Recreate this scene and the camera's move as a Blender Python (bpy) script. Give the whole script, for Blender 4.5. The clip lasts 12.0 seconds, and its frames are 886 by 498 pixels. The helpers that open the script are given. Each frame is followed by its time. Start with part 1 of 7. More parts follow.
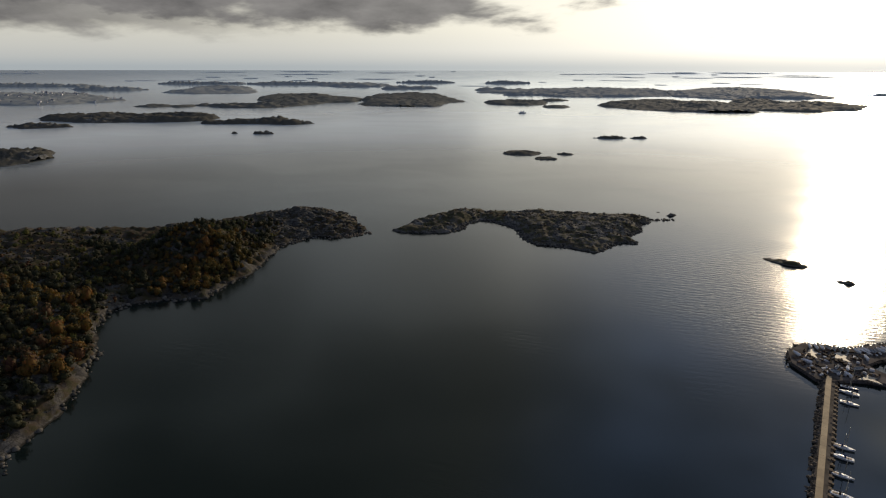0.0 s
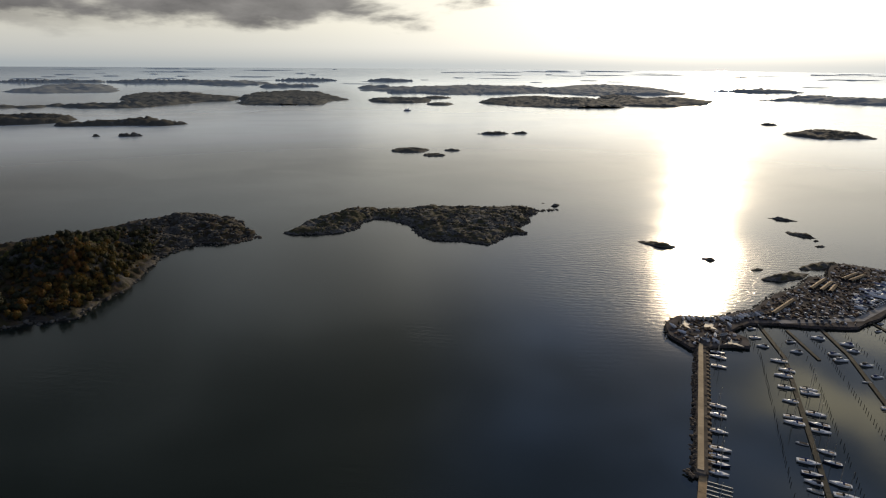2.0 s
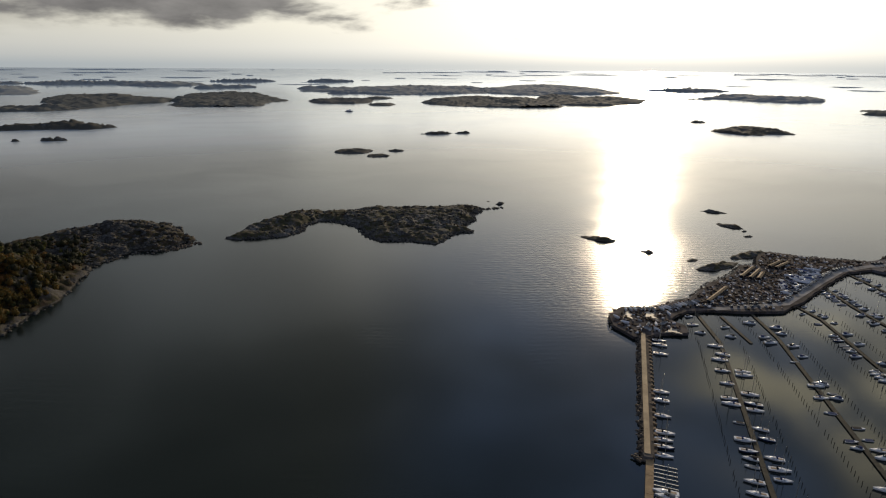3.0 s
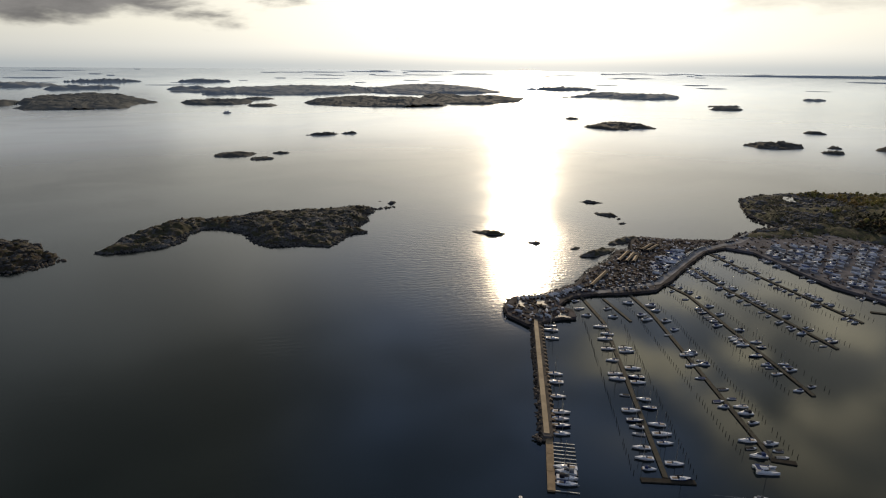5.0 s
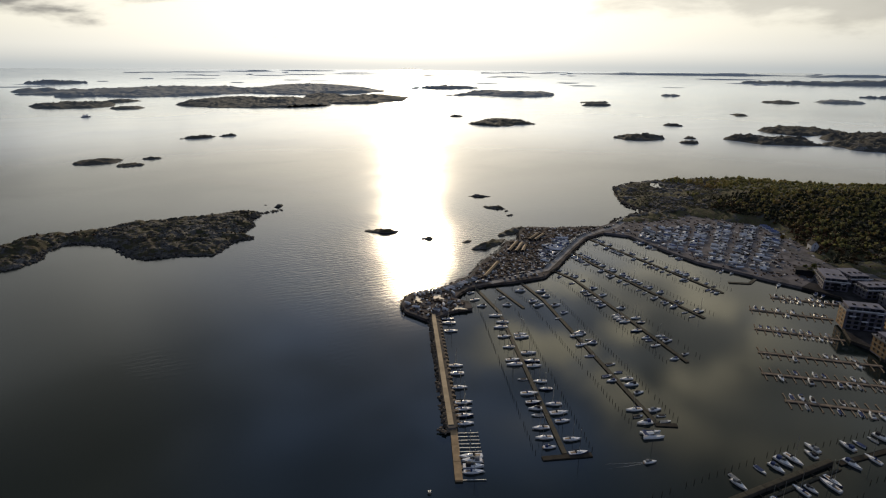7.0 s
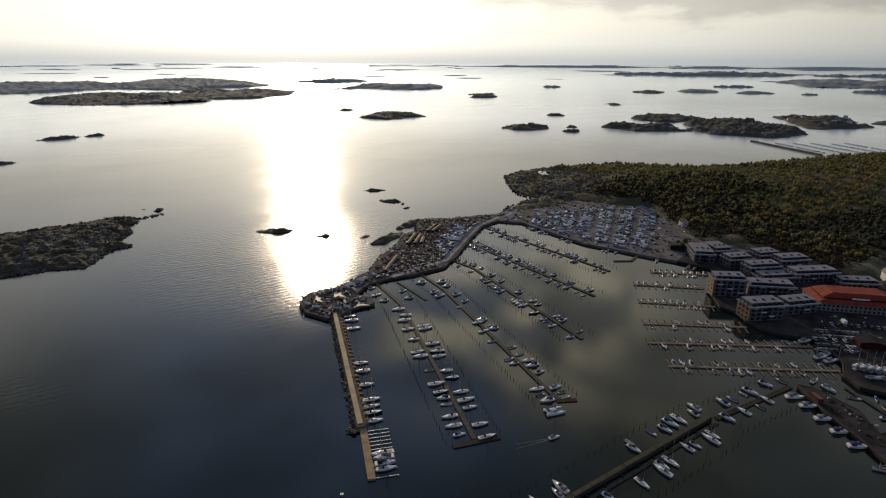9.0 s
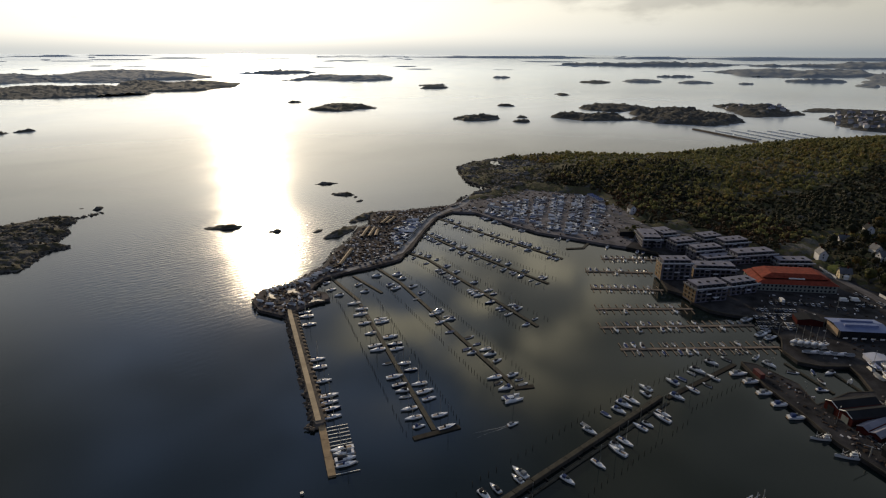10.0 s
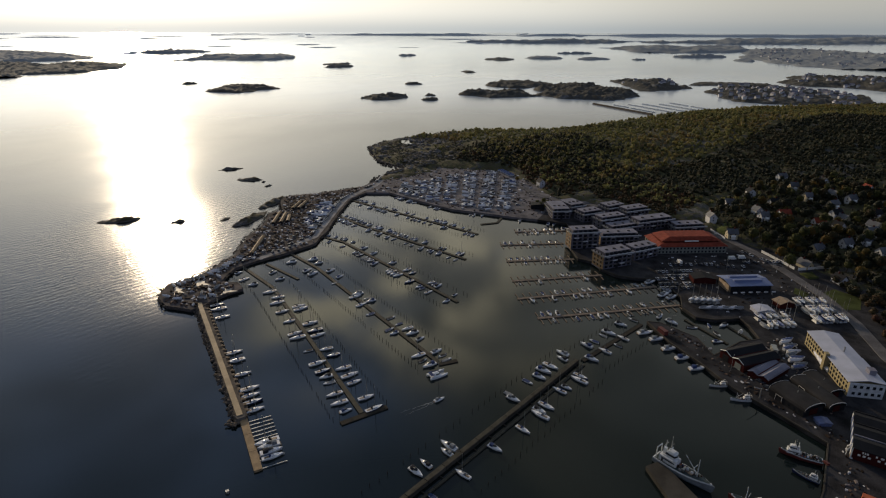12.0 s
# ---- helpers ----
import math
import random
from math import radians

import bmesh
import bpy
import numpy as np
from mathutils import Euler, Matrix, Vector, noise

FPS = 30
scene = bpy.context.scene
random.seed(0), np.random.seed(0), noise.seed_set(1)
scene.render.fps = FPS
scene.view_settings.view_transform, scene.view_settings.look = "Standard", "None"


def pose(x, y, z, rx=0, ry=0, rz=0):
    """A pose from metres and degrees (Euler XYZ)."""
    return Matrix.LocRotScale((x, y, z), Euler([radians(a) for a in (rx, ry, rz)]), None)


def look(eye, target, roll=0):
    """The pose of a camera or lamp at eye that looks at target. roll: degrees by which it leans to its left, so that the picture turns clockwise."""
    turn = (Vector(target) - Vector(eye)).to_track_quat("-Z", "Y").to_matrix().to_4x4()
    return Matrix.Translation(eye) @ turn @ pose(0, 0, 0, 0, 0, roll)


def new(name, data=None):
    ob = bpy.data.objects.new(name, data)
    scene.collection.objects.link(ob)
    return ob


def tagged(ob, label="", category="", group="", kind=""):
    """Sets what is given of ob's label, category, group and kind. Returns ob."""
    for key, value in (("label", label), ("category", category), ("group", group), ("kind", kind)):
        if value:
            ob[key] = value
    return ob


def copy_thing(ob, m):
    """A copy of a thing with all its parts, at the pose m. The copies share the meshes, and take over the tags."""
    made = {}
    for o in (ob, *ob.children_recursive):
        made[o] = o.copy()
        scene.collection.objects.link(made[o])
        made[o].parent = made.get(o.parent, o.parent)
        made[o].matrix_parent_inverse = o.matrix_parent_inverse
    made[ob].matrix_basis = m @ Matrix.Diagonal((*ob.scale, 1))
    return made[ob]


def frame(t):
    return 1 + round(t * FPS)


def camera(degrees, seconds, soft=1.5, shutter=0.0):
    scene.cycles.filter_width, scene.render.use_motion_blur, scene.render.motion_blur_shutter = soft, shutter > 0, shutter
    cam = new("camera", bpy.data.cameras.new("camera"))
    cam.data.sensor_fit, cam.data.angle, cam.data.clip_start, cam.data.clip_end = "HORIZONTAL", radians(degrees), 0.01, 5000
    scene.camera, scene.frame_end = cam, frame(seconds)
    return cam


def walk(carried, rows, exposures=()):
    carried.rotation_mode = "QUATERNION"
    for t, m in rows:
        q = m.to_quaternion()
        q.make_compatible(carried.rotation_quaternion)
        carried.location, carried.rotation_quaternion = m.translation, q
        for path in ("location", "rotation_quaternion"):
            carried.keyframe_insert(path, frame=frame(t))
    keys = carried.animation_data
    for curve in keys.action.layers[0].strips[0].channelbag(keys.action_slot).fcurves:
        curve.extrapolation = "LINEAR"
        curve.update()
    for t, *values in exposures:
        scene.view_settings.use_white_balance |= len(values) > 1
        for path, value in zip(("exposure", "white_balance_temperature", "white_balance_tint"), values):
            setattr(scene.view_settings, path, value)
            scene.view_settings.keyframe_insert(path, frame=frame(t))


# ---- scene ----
cam = camera(75.67, 12.0, soft=1.15)
# seconds, place, heading, pitch, lean
PATH = [
    (0, 0.00, 0.00, 160.00, 2.944, -17.720, 0.178),
    (0.5, -1.33, 0.31, 159.98, 0.188, -17.826, 0.309),
    (1, -2.51, 0.47, 159.87, -2.740, -17.856, 0.392),
    (1.5, -3.61, 0.48, 159.68, -5.533, -17.870, 0.429),
    (2, -4.47, 0.34, 159.46, -8.449, -17.863, 0.434),
    (2.5, -5.27, 0.19, 159.29, -11.236, -17.839, 0.424),
    (3, -5.83, 0.03, 159.20, -14.105, -17.790, 0.417),
    (5, -7.37, -0.31, 159.14, -25.328, -17.740, 0.541),
    (5.5, -7.37, -0.07, 158.88, -28.104, -17.752, 0.531),
    (6, -7.00, 0.31, 158.39, -30.923, -17.758, 0.484),
    (6.5, -6.58, 0.84, 157.69, -33.640, -17.705, 0.435),
    (7, -6.13, 1.27, 157.14, -36.459, -17.715, 0.389),
    (9, -4.85, 2.93, 156.53, -47.125, -18.304, 0.259),
    (9.5, -4.63, 3.29, 156.39, -49.505, -18.694, 0.237),
    (10, -4.32, 3.48, 156.32, -51.916, -19.114, 0.216),
    (10.5, -4.08, 3.72, 156.32, -54.246, -19.512, 0.185),
    (11, -3.86, 3.97, 156.36, -56.653, -19.983, 0.131),
    (11.5, -3.90, 4.37, 156.17, -58.770, -20.508, 0.113),
    (12, -4.06, 4.71, 155.69, -60.909, -21.082, 0.133),
]


def flown(x, y, z, heading, pitch, lean):
    return pose(x, y, z, 0, 0, heading) @ pose(0, 0, 0, 90 + pitch) @ pose(0, 0, 0, 0, 0, lean)


walk(cam, [(row[0], flown(*row[1:])) for row in PATH])

# ---- sky, sun ----
SUN_AZ, SUN_EL = 33.2, 13.0   # degrees clockwise from +y, degrees up
sun_dir = Vector((math.sin(radians(SUN_AZ)) * math.cos(radians(SUN_EL)),
                  math.cos(radians(SUN_AZ)) * math.cos(radians(SUN_EL)), math.sin(radians(SUN_EL))))
lamp = bpy.data.lights.new("sun", "SUN")
lamp.energy, lamp.angle, lamp.color = 2.7, radians(0.6), (1.0, 0.80, 0.55)
sun = new("sun", lamp)
sun.matrix_world = look(sun_dir * 900, (0, 0, 0))

world = bpy.data.worlds.new("sky")
scene.world = world
world.use_nodes = True


class Nodes:
    """Short hand for building a node tree."""

    def __init__(self, tree):
        self.tree = tree
        tree.nodes.clear()

    def add(self, kind, inputs=(), **props):
        node = self.tree.nodes.new(kind)
        for key, value in props.items():
            setattr(node, key, value)
        for key, value in dict(inputs).items():
            self.put(node.inputs[key], value)
        return node

    def put(self, socket, value):
        if isinstance(value, bpy.types.NodeSocket):
            self.tree.links.new(value, socket)
        else:
            socket.default_value = value

    def math(self, op, a, b=0.0, c=0.0, clamp=False):
        return self.add("ShaderNodeMath", {0: a, 1: b, 2: c}, operation=op, use_clamp=clamp).outputs[0]

    def vec(self, op, a, b=(0, 0, 0)):
        return self.add("ShaderNodeVectorMath", {0: a, 1: b}, operation=op)

    def fit(self, value, a, b, c=0.0, d=1.0, smooth=True):
        return self.add("ShaderNodeMapRange", {0: value, 1: a, 2: b, 3: c, 4: d},
                        interpolation_type="SMOOTHSTEP" if smooth else "LINEAR").outputs[0]

    def mix(self, fac, a, b, blend="MIX"):
        node = self.add("ShaderNodeMix", {0: fac, 6: a, 7: b}, data_type="RGBA", blend_type=blend)
        return node.outputs[2]

    def noise(self, vector, scale, detail=4.0, rough=0.55, distortion=0.0):
        return self.add("ShaderNodeTexNoise", {"Vector": vector, "Scale": scale, "Detail": detail, "Roughness": rough,
                                               "Distortion": distortion}).outputs[0]

    def ramp(self, fac, stops):
        node = self.add("ShaderNodeValToRGB", {0: fac})
        ramp = node.color_ramp
        while len(ramp.elements) < len(stops):
            ramp.elements.new(0.5)
        for element, (place, colour) in zip(ramp.elements, stops):
            element.position, element.color = place, (*colour, 1)
        return node.outputs[0]


def build_sky():
    n = Nodes(world.node_tree)
    way = n.vec("NORMALIZE", n.add("ShaderNodeTexCoord").outputs["Generated"]).outputs[0]
    xyz = n.add("ShaderNodeSeparateXYZ", {0: way})
    up = xyz.outputs[2]
    air = n.add("ShaderNodeTexSky", sky_type="NISHITA", sun_disc=False, sun_elevation=radians(SUN_EL),
                sun_rotation=radians(SUN_AZ), dust_density=4.0, air_density=1.4).outputs[0]
    clear = n.vec("SCALE", air)
    clear.inputs["Scale"].default_value = 0.07
    # thin veil, bright and cream low down; above it heavy cloud to the west of the sun and blue gaps to the east
    side = n.vec("DOT_PRODUCT", way, (math.cos(radians(24)), -math.sin(radians(24)), 0.0)).outputs["Value"]
    east = n.math("MULTIPLY", n.fit(side, -0.34, -0.04), n.fit(side, 0.32, 0.56, 1.0, 0.06))
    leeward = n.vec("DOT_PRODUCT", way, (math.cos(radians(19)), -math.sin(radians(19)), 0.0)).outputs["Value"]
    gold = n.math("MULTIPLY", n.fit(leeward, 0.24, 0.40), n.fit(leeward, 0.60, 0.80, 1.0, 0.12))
    west = n.fit(side, -0.92, -0.60, 1.0, 0.0)
    veil = n.ramp(up, [(0.0, (0.42, 0.46, 0.48)), (0.012, (0.53, 0.545, 0.53)), (0.026, (0.60, 0.60, 0.56)), (0.06, (0.70, 0.68, 0.59)), (0.17, (0.63, 0.62, 0.57)),
                       (0.33, (0.62, 0.615, 0.57)), (0.47, (0.44, 0.455, 0.42)), (0.60, (0.185, 0.192, 0.172)), (0.9, (0.08, 0.088, 0.085))])
    blue = n.ramp(up, [(0.16, (0.60, 0.62, 0.62)), (0.36, (0.38, 0.54, 0.84)), (0.6, (0.22, 0.36, 0.68)), (0.95, (0.06, 0.10, 0.19))])
    base = n.mix(0.92, clear.outputs[0], n.mix(n.math("MULTIPLY", east, n.fit(up, 0.14, 0.34)), veil, blue))
    thick = n.math("ADD", n.math("ABSOLUTE", up), 0.30)
    near_flat = n.add("ShaderNodeCombineXYZ", {0: n.math("DIVIDE", xyz.outputs[0], thick), 1: n.math("DIVIDE", xyz.outputs[1], thick), 2: n.math("MULTIPLY", up, 3.0)}).outputs[0]
    heap = n.fit(n.noise(n.vec("ADD", near_flat, (1.7, 0.4, 0.0)).outputs[0], 2.4, 5.0, 0.5, 0.3), 0.36, 0.64, 0.62, 1.45)
    uneven = n.vec("SCALE", base)
    n.put(uneven.inputs["Scale"], n.math("ADD", 1.0, n.math("MULTIPLY", n.math("SUBTRACT", heap, 1.0), n.fit(up, 0.22, 0.36))))
    shade = n.vec("SCALE", uneven.outputs[0])
    n.put(shade.inputs["Scale"], n.math("SUBTRACT", n.math("SUBTRACT", 1.0, n.math("MULTIPLY", n.fit(side, 0.70, 0.97), 0.22)), n.math("MULTIPLY", n.fit(side, -0.92, -0.12, 0.66, 0.0), n.fit(up, 0.14, 0.32))))
    base = n.mix(n.math("MULTIPLY", n.fit(side, -0.75, -0.10, 1.0, 0.0), n.fit(up, 0.12, 0.24)), shade.outputs[0], (0.88, 0.98, 1.12, 1), "MULTIPLY")
    # clear bluer sky behind, away from the sun
    facing_sun = n.vec("DOT_PRODUCT", way, tuple(sun_dir)).outputs["Value"]
    rear = n.ramp(up, [(0.0, (0.36, 0.42, 0.55)), (0.3, (0.21, 0.275, 0.44)), (0.8, (0.085, 0.118, 0.20))])
    base = n.mix(n.fit(facing_sun, 0.30, -0.35), base, rear)
    toward = n.math("MAXIMUM", n.vec("DOT_PRODUCT", way, tuple(sun_dir)).outputs["Value"], 0.0)
    wide = n.math("MULTIPLY", n.math("POWER", toward, 5.0), 0.62)
    near = n.math("MULTIPLY", n.math("POWER", toward, 45.0), 0.62)
    core = n.math("MULTIPLY", n.math("POWER", toward, 400.0), 1.2)
    glow = n.math("MULTIPLY", n.math("ADD", n.math("ADD", wide, near), core), n.math("MULTIPLY", n.fit(up, 0.22, 0.42, 1.0, 0.15), n.fit(up, 0.0, 0.03, 0.55, 1.0)))
    # cloud deck seen in perspective
    spread = n.math("ADD", n.math("ABSOLUTE", up), 0.10)
    flat = n.add("ShaderNodeCombineXYZ", {0: n.math("DIVIDE", xyz.outputs[0], spread), 1: n.math("DIVIDE", xyz.outputs[1], spread), 2: 0.0}).outputs[0]
    puffs = n.noise(near_flat, 1.1, 7.0, 0.55, 0.3)
    patch = n.fit(n.math("ADD", puffs, n.math("ADD", n.fit(toward, 0.72, 0.975, 0.24, -0.08), n.math("MULTIPLY", west, 0.16))), 0.47, 0.58)
    away = n.fit(toward, 0.93, 0.99, 1.0, 0.2)
    edge = n.noise(near_flat, 2.6, 5.0, 0.55)
    low = n.fit(n.math("ADD", up, n.math("MULTIPLY", n.math("SUBTRACT", edge, 0.5), 0.12)), 0.050, 0.082)
    low = n.math("MAXIMUM", low, n.math("MULTIPLY", west, n.fit(n.math("ADD", up, n.math("MULTIPLY", n.math("SUBTRACT", edge, 0.5), 0.08)), 0.040, 0.062)))
    high = n.math("MAXIMUM", n.fit(up, 0.115, 0.175, 1.0, 0.1), n.math("MULTIPLY", west, n.fit(up, 0.22, 0.36, 0.85, 0.0)))
    deck = n.math("MULTIPLY", n.math("MULTIPLY", n.math("MULTIPLY", patch, away), low), n.math("MULTIPLY", high, n.fit(side, 0.1, 0.5, 1.0, 0.4)), clamp=True)
    grey = n.ramp(n.noise(near_flat, 4.0, 6.0, 0.6), [(0.3, (0.085, 0.082, 0.088)), (0.7, (0.22, 0.21, 0.208))])
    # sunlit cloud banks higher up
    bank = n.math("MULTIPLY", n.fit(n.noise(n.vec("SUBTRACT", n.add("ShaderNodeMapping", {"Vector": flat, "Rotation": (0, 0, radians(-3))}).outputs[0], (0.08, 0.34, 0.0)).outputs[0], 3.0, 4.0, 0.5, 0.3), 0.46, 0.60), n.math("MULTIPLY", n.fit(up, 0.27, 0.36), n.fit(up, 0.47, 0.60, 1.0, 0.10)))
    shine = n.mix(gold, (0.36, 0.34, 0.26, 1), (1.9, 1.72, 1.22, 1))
    lit = n.vec("SCALE", (1.0, 0.97, 0.85))
    n.put(lit.inputs["Scale"], n.math("MULTIPLY", glow, n.math("SUBTRACT", 1.0, n.math("MULTIPLY", deck, 0.75))))
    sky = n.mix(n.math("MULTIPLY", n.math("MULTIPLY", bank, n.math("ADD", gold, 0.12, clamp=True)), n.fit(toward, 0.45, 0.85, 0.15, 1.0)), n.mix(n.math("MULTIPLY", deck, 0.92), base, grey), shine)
    colour = n.vec("ADD", sky, lit.outputs[0]).outputs[0]
    back = n.add("ShaderNodeBackground", {0: colour, 1: 1.0})
    n.put(n.add("ShaderNodeOutputWorld").inputs[0], back.outputs[0])


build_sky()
scene.view_settings.exposure = 0.0

# ---- materials ----
def material(name, build):
    m = bpy.data.materials.new(name)
    m.use_nodes = True
    n = Nodes(m.node_tree)
    where = n.add("ShaderNodeTexCoord").outputs["Object"]
    bsdf = n.add("ShaderNodeBsdfPrincipled")
    n.put(n.add("ShaderNodeOutputMaterial").inputs[0], bsdf.outputs[0])
    build(n, where, bsdf)
    return m


def bumped(n, bsdf, height, strength, distance):
    n.put(bsdf.inputs["Normal"], n.add("ShaderNodeBump", {"Height": height, "Strength": strength, "Distance": distance}).outputs[0])


def plain(name, colour, rough=0.6, metal=0.0, vary=0.25, scale=1.5, grain=0.02, random=0.0):
    """A painted, plastic or stone surface with blotches, fine grain and a little relief; random: how far repeats differ."""
    def build(n, where, bsdf):
        blot = n.noise(where, scale * 0.3, 5.0)
        fine = n.noise(where, scale * 6.0, 4.0)
        dark = tuple(c * (1 - vary) for c in colour)
        light = tuple(min(c * (1 + vary), 0.9) for c in colour)
        col = n.mix(n.fit(n.math("ADD", n.math("MULTIPLY", blot, 0.65), n.math("MULTIPLY", fine, 0.35)), 0.3, 0.7), (*dark, 1), (*light, 1))
        if random:
            chance = n.add("ShaderNodeObjectInfo").outputs["Random"]
            col = n.mix(n.fit(chance, 0.0, 1.0, 0.0, random, False), col, (colour[0] * 0.35, colour[1] * 0.37, colour[2] * 0.42, 1))
        n.put(bsdf.inputs["Base Color"], col)
        n.put(bsdf.inputs["Roughness"], n.fit(fine, 0.2, 0.8, max(rough - 0.12, 0.04), min(rough + 0.12, 1.0)))
        bsdf.inputs["Metallic"].default_value = metal
        bsdf.inputs["Specular IOR Level"].default_value = 0.03 if rough > 0.84 else 0.12 if rough > 0.74 else 0.5
        bumped(n, bsdf, fine, 0.4, grain)
    return material(name, build)


def water_nodes(n, where, bsdf):
    bsdf.inputs["Base Color"].default_value = (0.008, 0.013, 0.0125, 1)
    bsdf.inputs["IOR"].default_value = 1.333
    reach = n.vec("LENGTH", where).outputs["Value"]
    # sheltered water behind the mole, wind-ruffled water outside
    lee = n.fit(n.vec("DISTANCE", where, (300.0, 110.0, 0.0)).outputs["Value"], 185.0, 250.0)
    wind = n.noise(n.vec("MULTIPLY", where, (1.0, 1.6, 1.0)).outputs[0], 0.0045, 3.0, 0.5, 0.6)
    n.put(bsdf.inputs["Roughness"], n.math("ADD", n.math("MULTIPLY", n.math("MULTIPLY", lee, n.fit(reach, 250.0, 400.0)), 0.068), n.fit(wind, 0.36, 0.64, 0.075, 0.115)))
    turned = n.add("ShaderNodeMapping", {"Vector": where, "Rotation": (0, 0, radians(34)), "Scale": (1.0, 2.6, 1.0)}).outputs[0]
    ripple = n.noise(turned, 0.20, 3.0, 0.55, 0.4)
    chop = n.noise(where, 0.9, 2.0, 0.5)
    swell = n.add("ShaderNodeTexWave", {"Vector": turned, "Scale": 0.026, "Distortion": 7.0, "Detail": 2.0, "Detail Scale": 0.5},
                  wave_type="BANDS", bands_direction="Y").outputs[1]
    height = n.math("ADD", n.math("ADD", n.math("MULTIPLY", ripple, 0.6), n.math("MULTIPLY", chop, 0.12)), n.math("MULTIPLY", swell, 0.08))
    open_sound = n.fit(n.vec("DISTANCE", where, (262.0, 395.0, 0.0)).outputs["Value"], 70.0, 190.0, 2.3, 0.0)
    gusts = n.math("MAXIMUM", n.fit(n.noise(where, 0.009, 3.0, 0.5), 0.48, 0.70, 0.10, 0.9), open_sound)
    strength = n.math("MULTIPLY", n.math("MULTIPLY", gusts, n.fit(lee, 0.0, 1.0, 0.10, 1.0, False)), n.math("MULTIPLY", n.fit(reach, 600.0, 1900.0, 1.0, 0.35), WAVES))
    bumped(n, bsdf, height, strength, 1.0)
    # lifted sea rim: metal and pale colour stand in for sky reflection and haze
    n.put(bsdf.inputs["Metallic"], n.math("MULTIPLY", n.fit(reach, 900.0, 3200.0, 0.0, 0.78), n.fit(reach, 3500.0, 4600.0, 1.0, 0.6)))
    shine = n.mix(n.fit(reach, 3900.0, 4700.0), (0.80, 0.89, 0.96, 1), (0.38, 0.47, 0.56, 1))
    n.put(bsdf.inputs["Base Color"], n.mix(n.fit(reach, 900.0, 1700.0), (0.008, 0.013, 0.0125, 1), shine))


WAVES = 0.19
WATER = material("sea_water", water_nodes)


def terrain_nodes(rock_dark, rock_light, heath, grass, share):
    def build(n, where, bsdf):
        big = n.noise(where, 0.035, 6.0, 0.6, 0.5)
        mid = n.noise(where, 0.22, 6.0, 0.62)
        fine = n.noise(where, 1.4, 5.0, 0.6)
        cracks = n.add("ShaderNodeTexVoronoi", {"Vector": n.vec("ADD", where, n.vec("SCALE", where).outputs[0]).outputs[0], "Scale": 0.11},
                       feature="DISTANCE_TO_EDGE").outputs[0]
        stone = n.mix(n.fit(n.math("ADD", n.math("MULTIPLY", mid, 0.6), n.math("MULTIPLY", fine, 0.4)), 0.34, 0.66), (*rock_dark, 1), (*rock_light, 1))
        stone = n.mix(n.fit(cracks, 0.0, 0.06, 0.75, 0.0), stone, (0.03, 0.028, 0.024, 1))
        low = n.mix(n.fit(mid, 0.38, 0.62), (*heath, 1), (*grass, 1))
        height = n.add("ShaderNodeSeparateXYZ", {0: where}).outputs[2]
        dry = n.fit(height, 0.4, 1.5)
        cover = n.math("MULTIPLY", n.fit(n.math("ADD", n.math("MULTIPLY", big, 0.6), n.math("MULTIPLY", mid, 0.4)), share - 0.05, share + 0.05), dry)
        col = n.mix(cover, stone, low)
        col = n.mix(n.fit(n.math("ADD", height, n.math("MULTIPLY", mid, 0.8)), 0.6, 1.3, 1.0, 0.0), col, (0.02, 0.018, 0.015, 1))
        n.put(bsdf.inputs["Base Color"], col)
        bsdf.inputs["Roughness"].default_value = 0.9
        bsdf.inputs["Specular IOR Level"].default_value = 0.12
        bumped(n, bsdf, n.math("ADD", mid, n.math("MULTIPLY", fine, 0.4)), 0.9, 0.8)
    return build


ROCK = material("lichen_rock", terrain_nodes((0.035, 0.032, 0.030), (0.13, 0.122, 0.115), (0.055, 0.036, 0.024), (0.038, 0.036, 0.018), 0.48))
# granite and heath made paler than ROCK to hold haze glare
HEATH = material("glare_lightened_granite_heath", terrain_nodes((0.06, 0.056, 0.053), (0.21, 0.20, 0.19), (0.065, 0.05, 0.034), (0.056, 0.055, 0.027), 0.48))
HILL = material("wooded_ground", terrain_nodes((0.06, 0.058, 0.056), (0.18, 0.175, 0.17), (0.07, 0.058, 0.034), (0.07, 0.072, 0.03), 0.44))
# far islands: haze is put into the base colours as a paler grey
ISLET = material("haze_lightened_woodland", terrain_nodes((0.11, 0.11, 0.11), (0.26, 0.26, 0.26), (0.088, 0.080, 0.070), (0.070, 0.070, 0.058), 0.42))


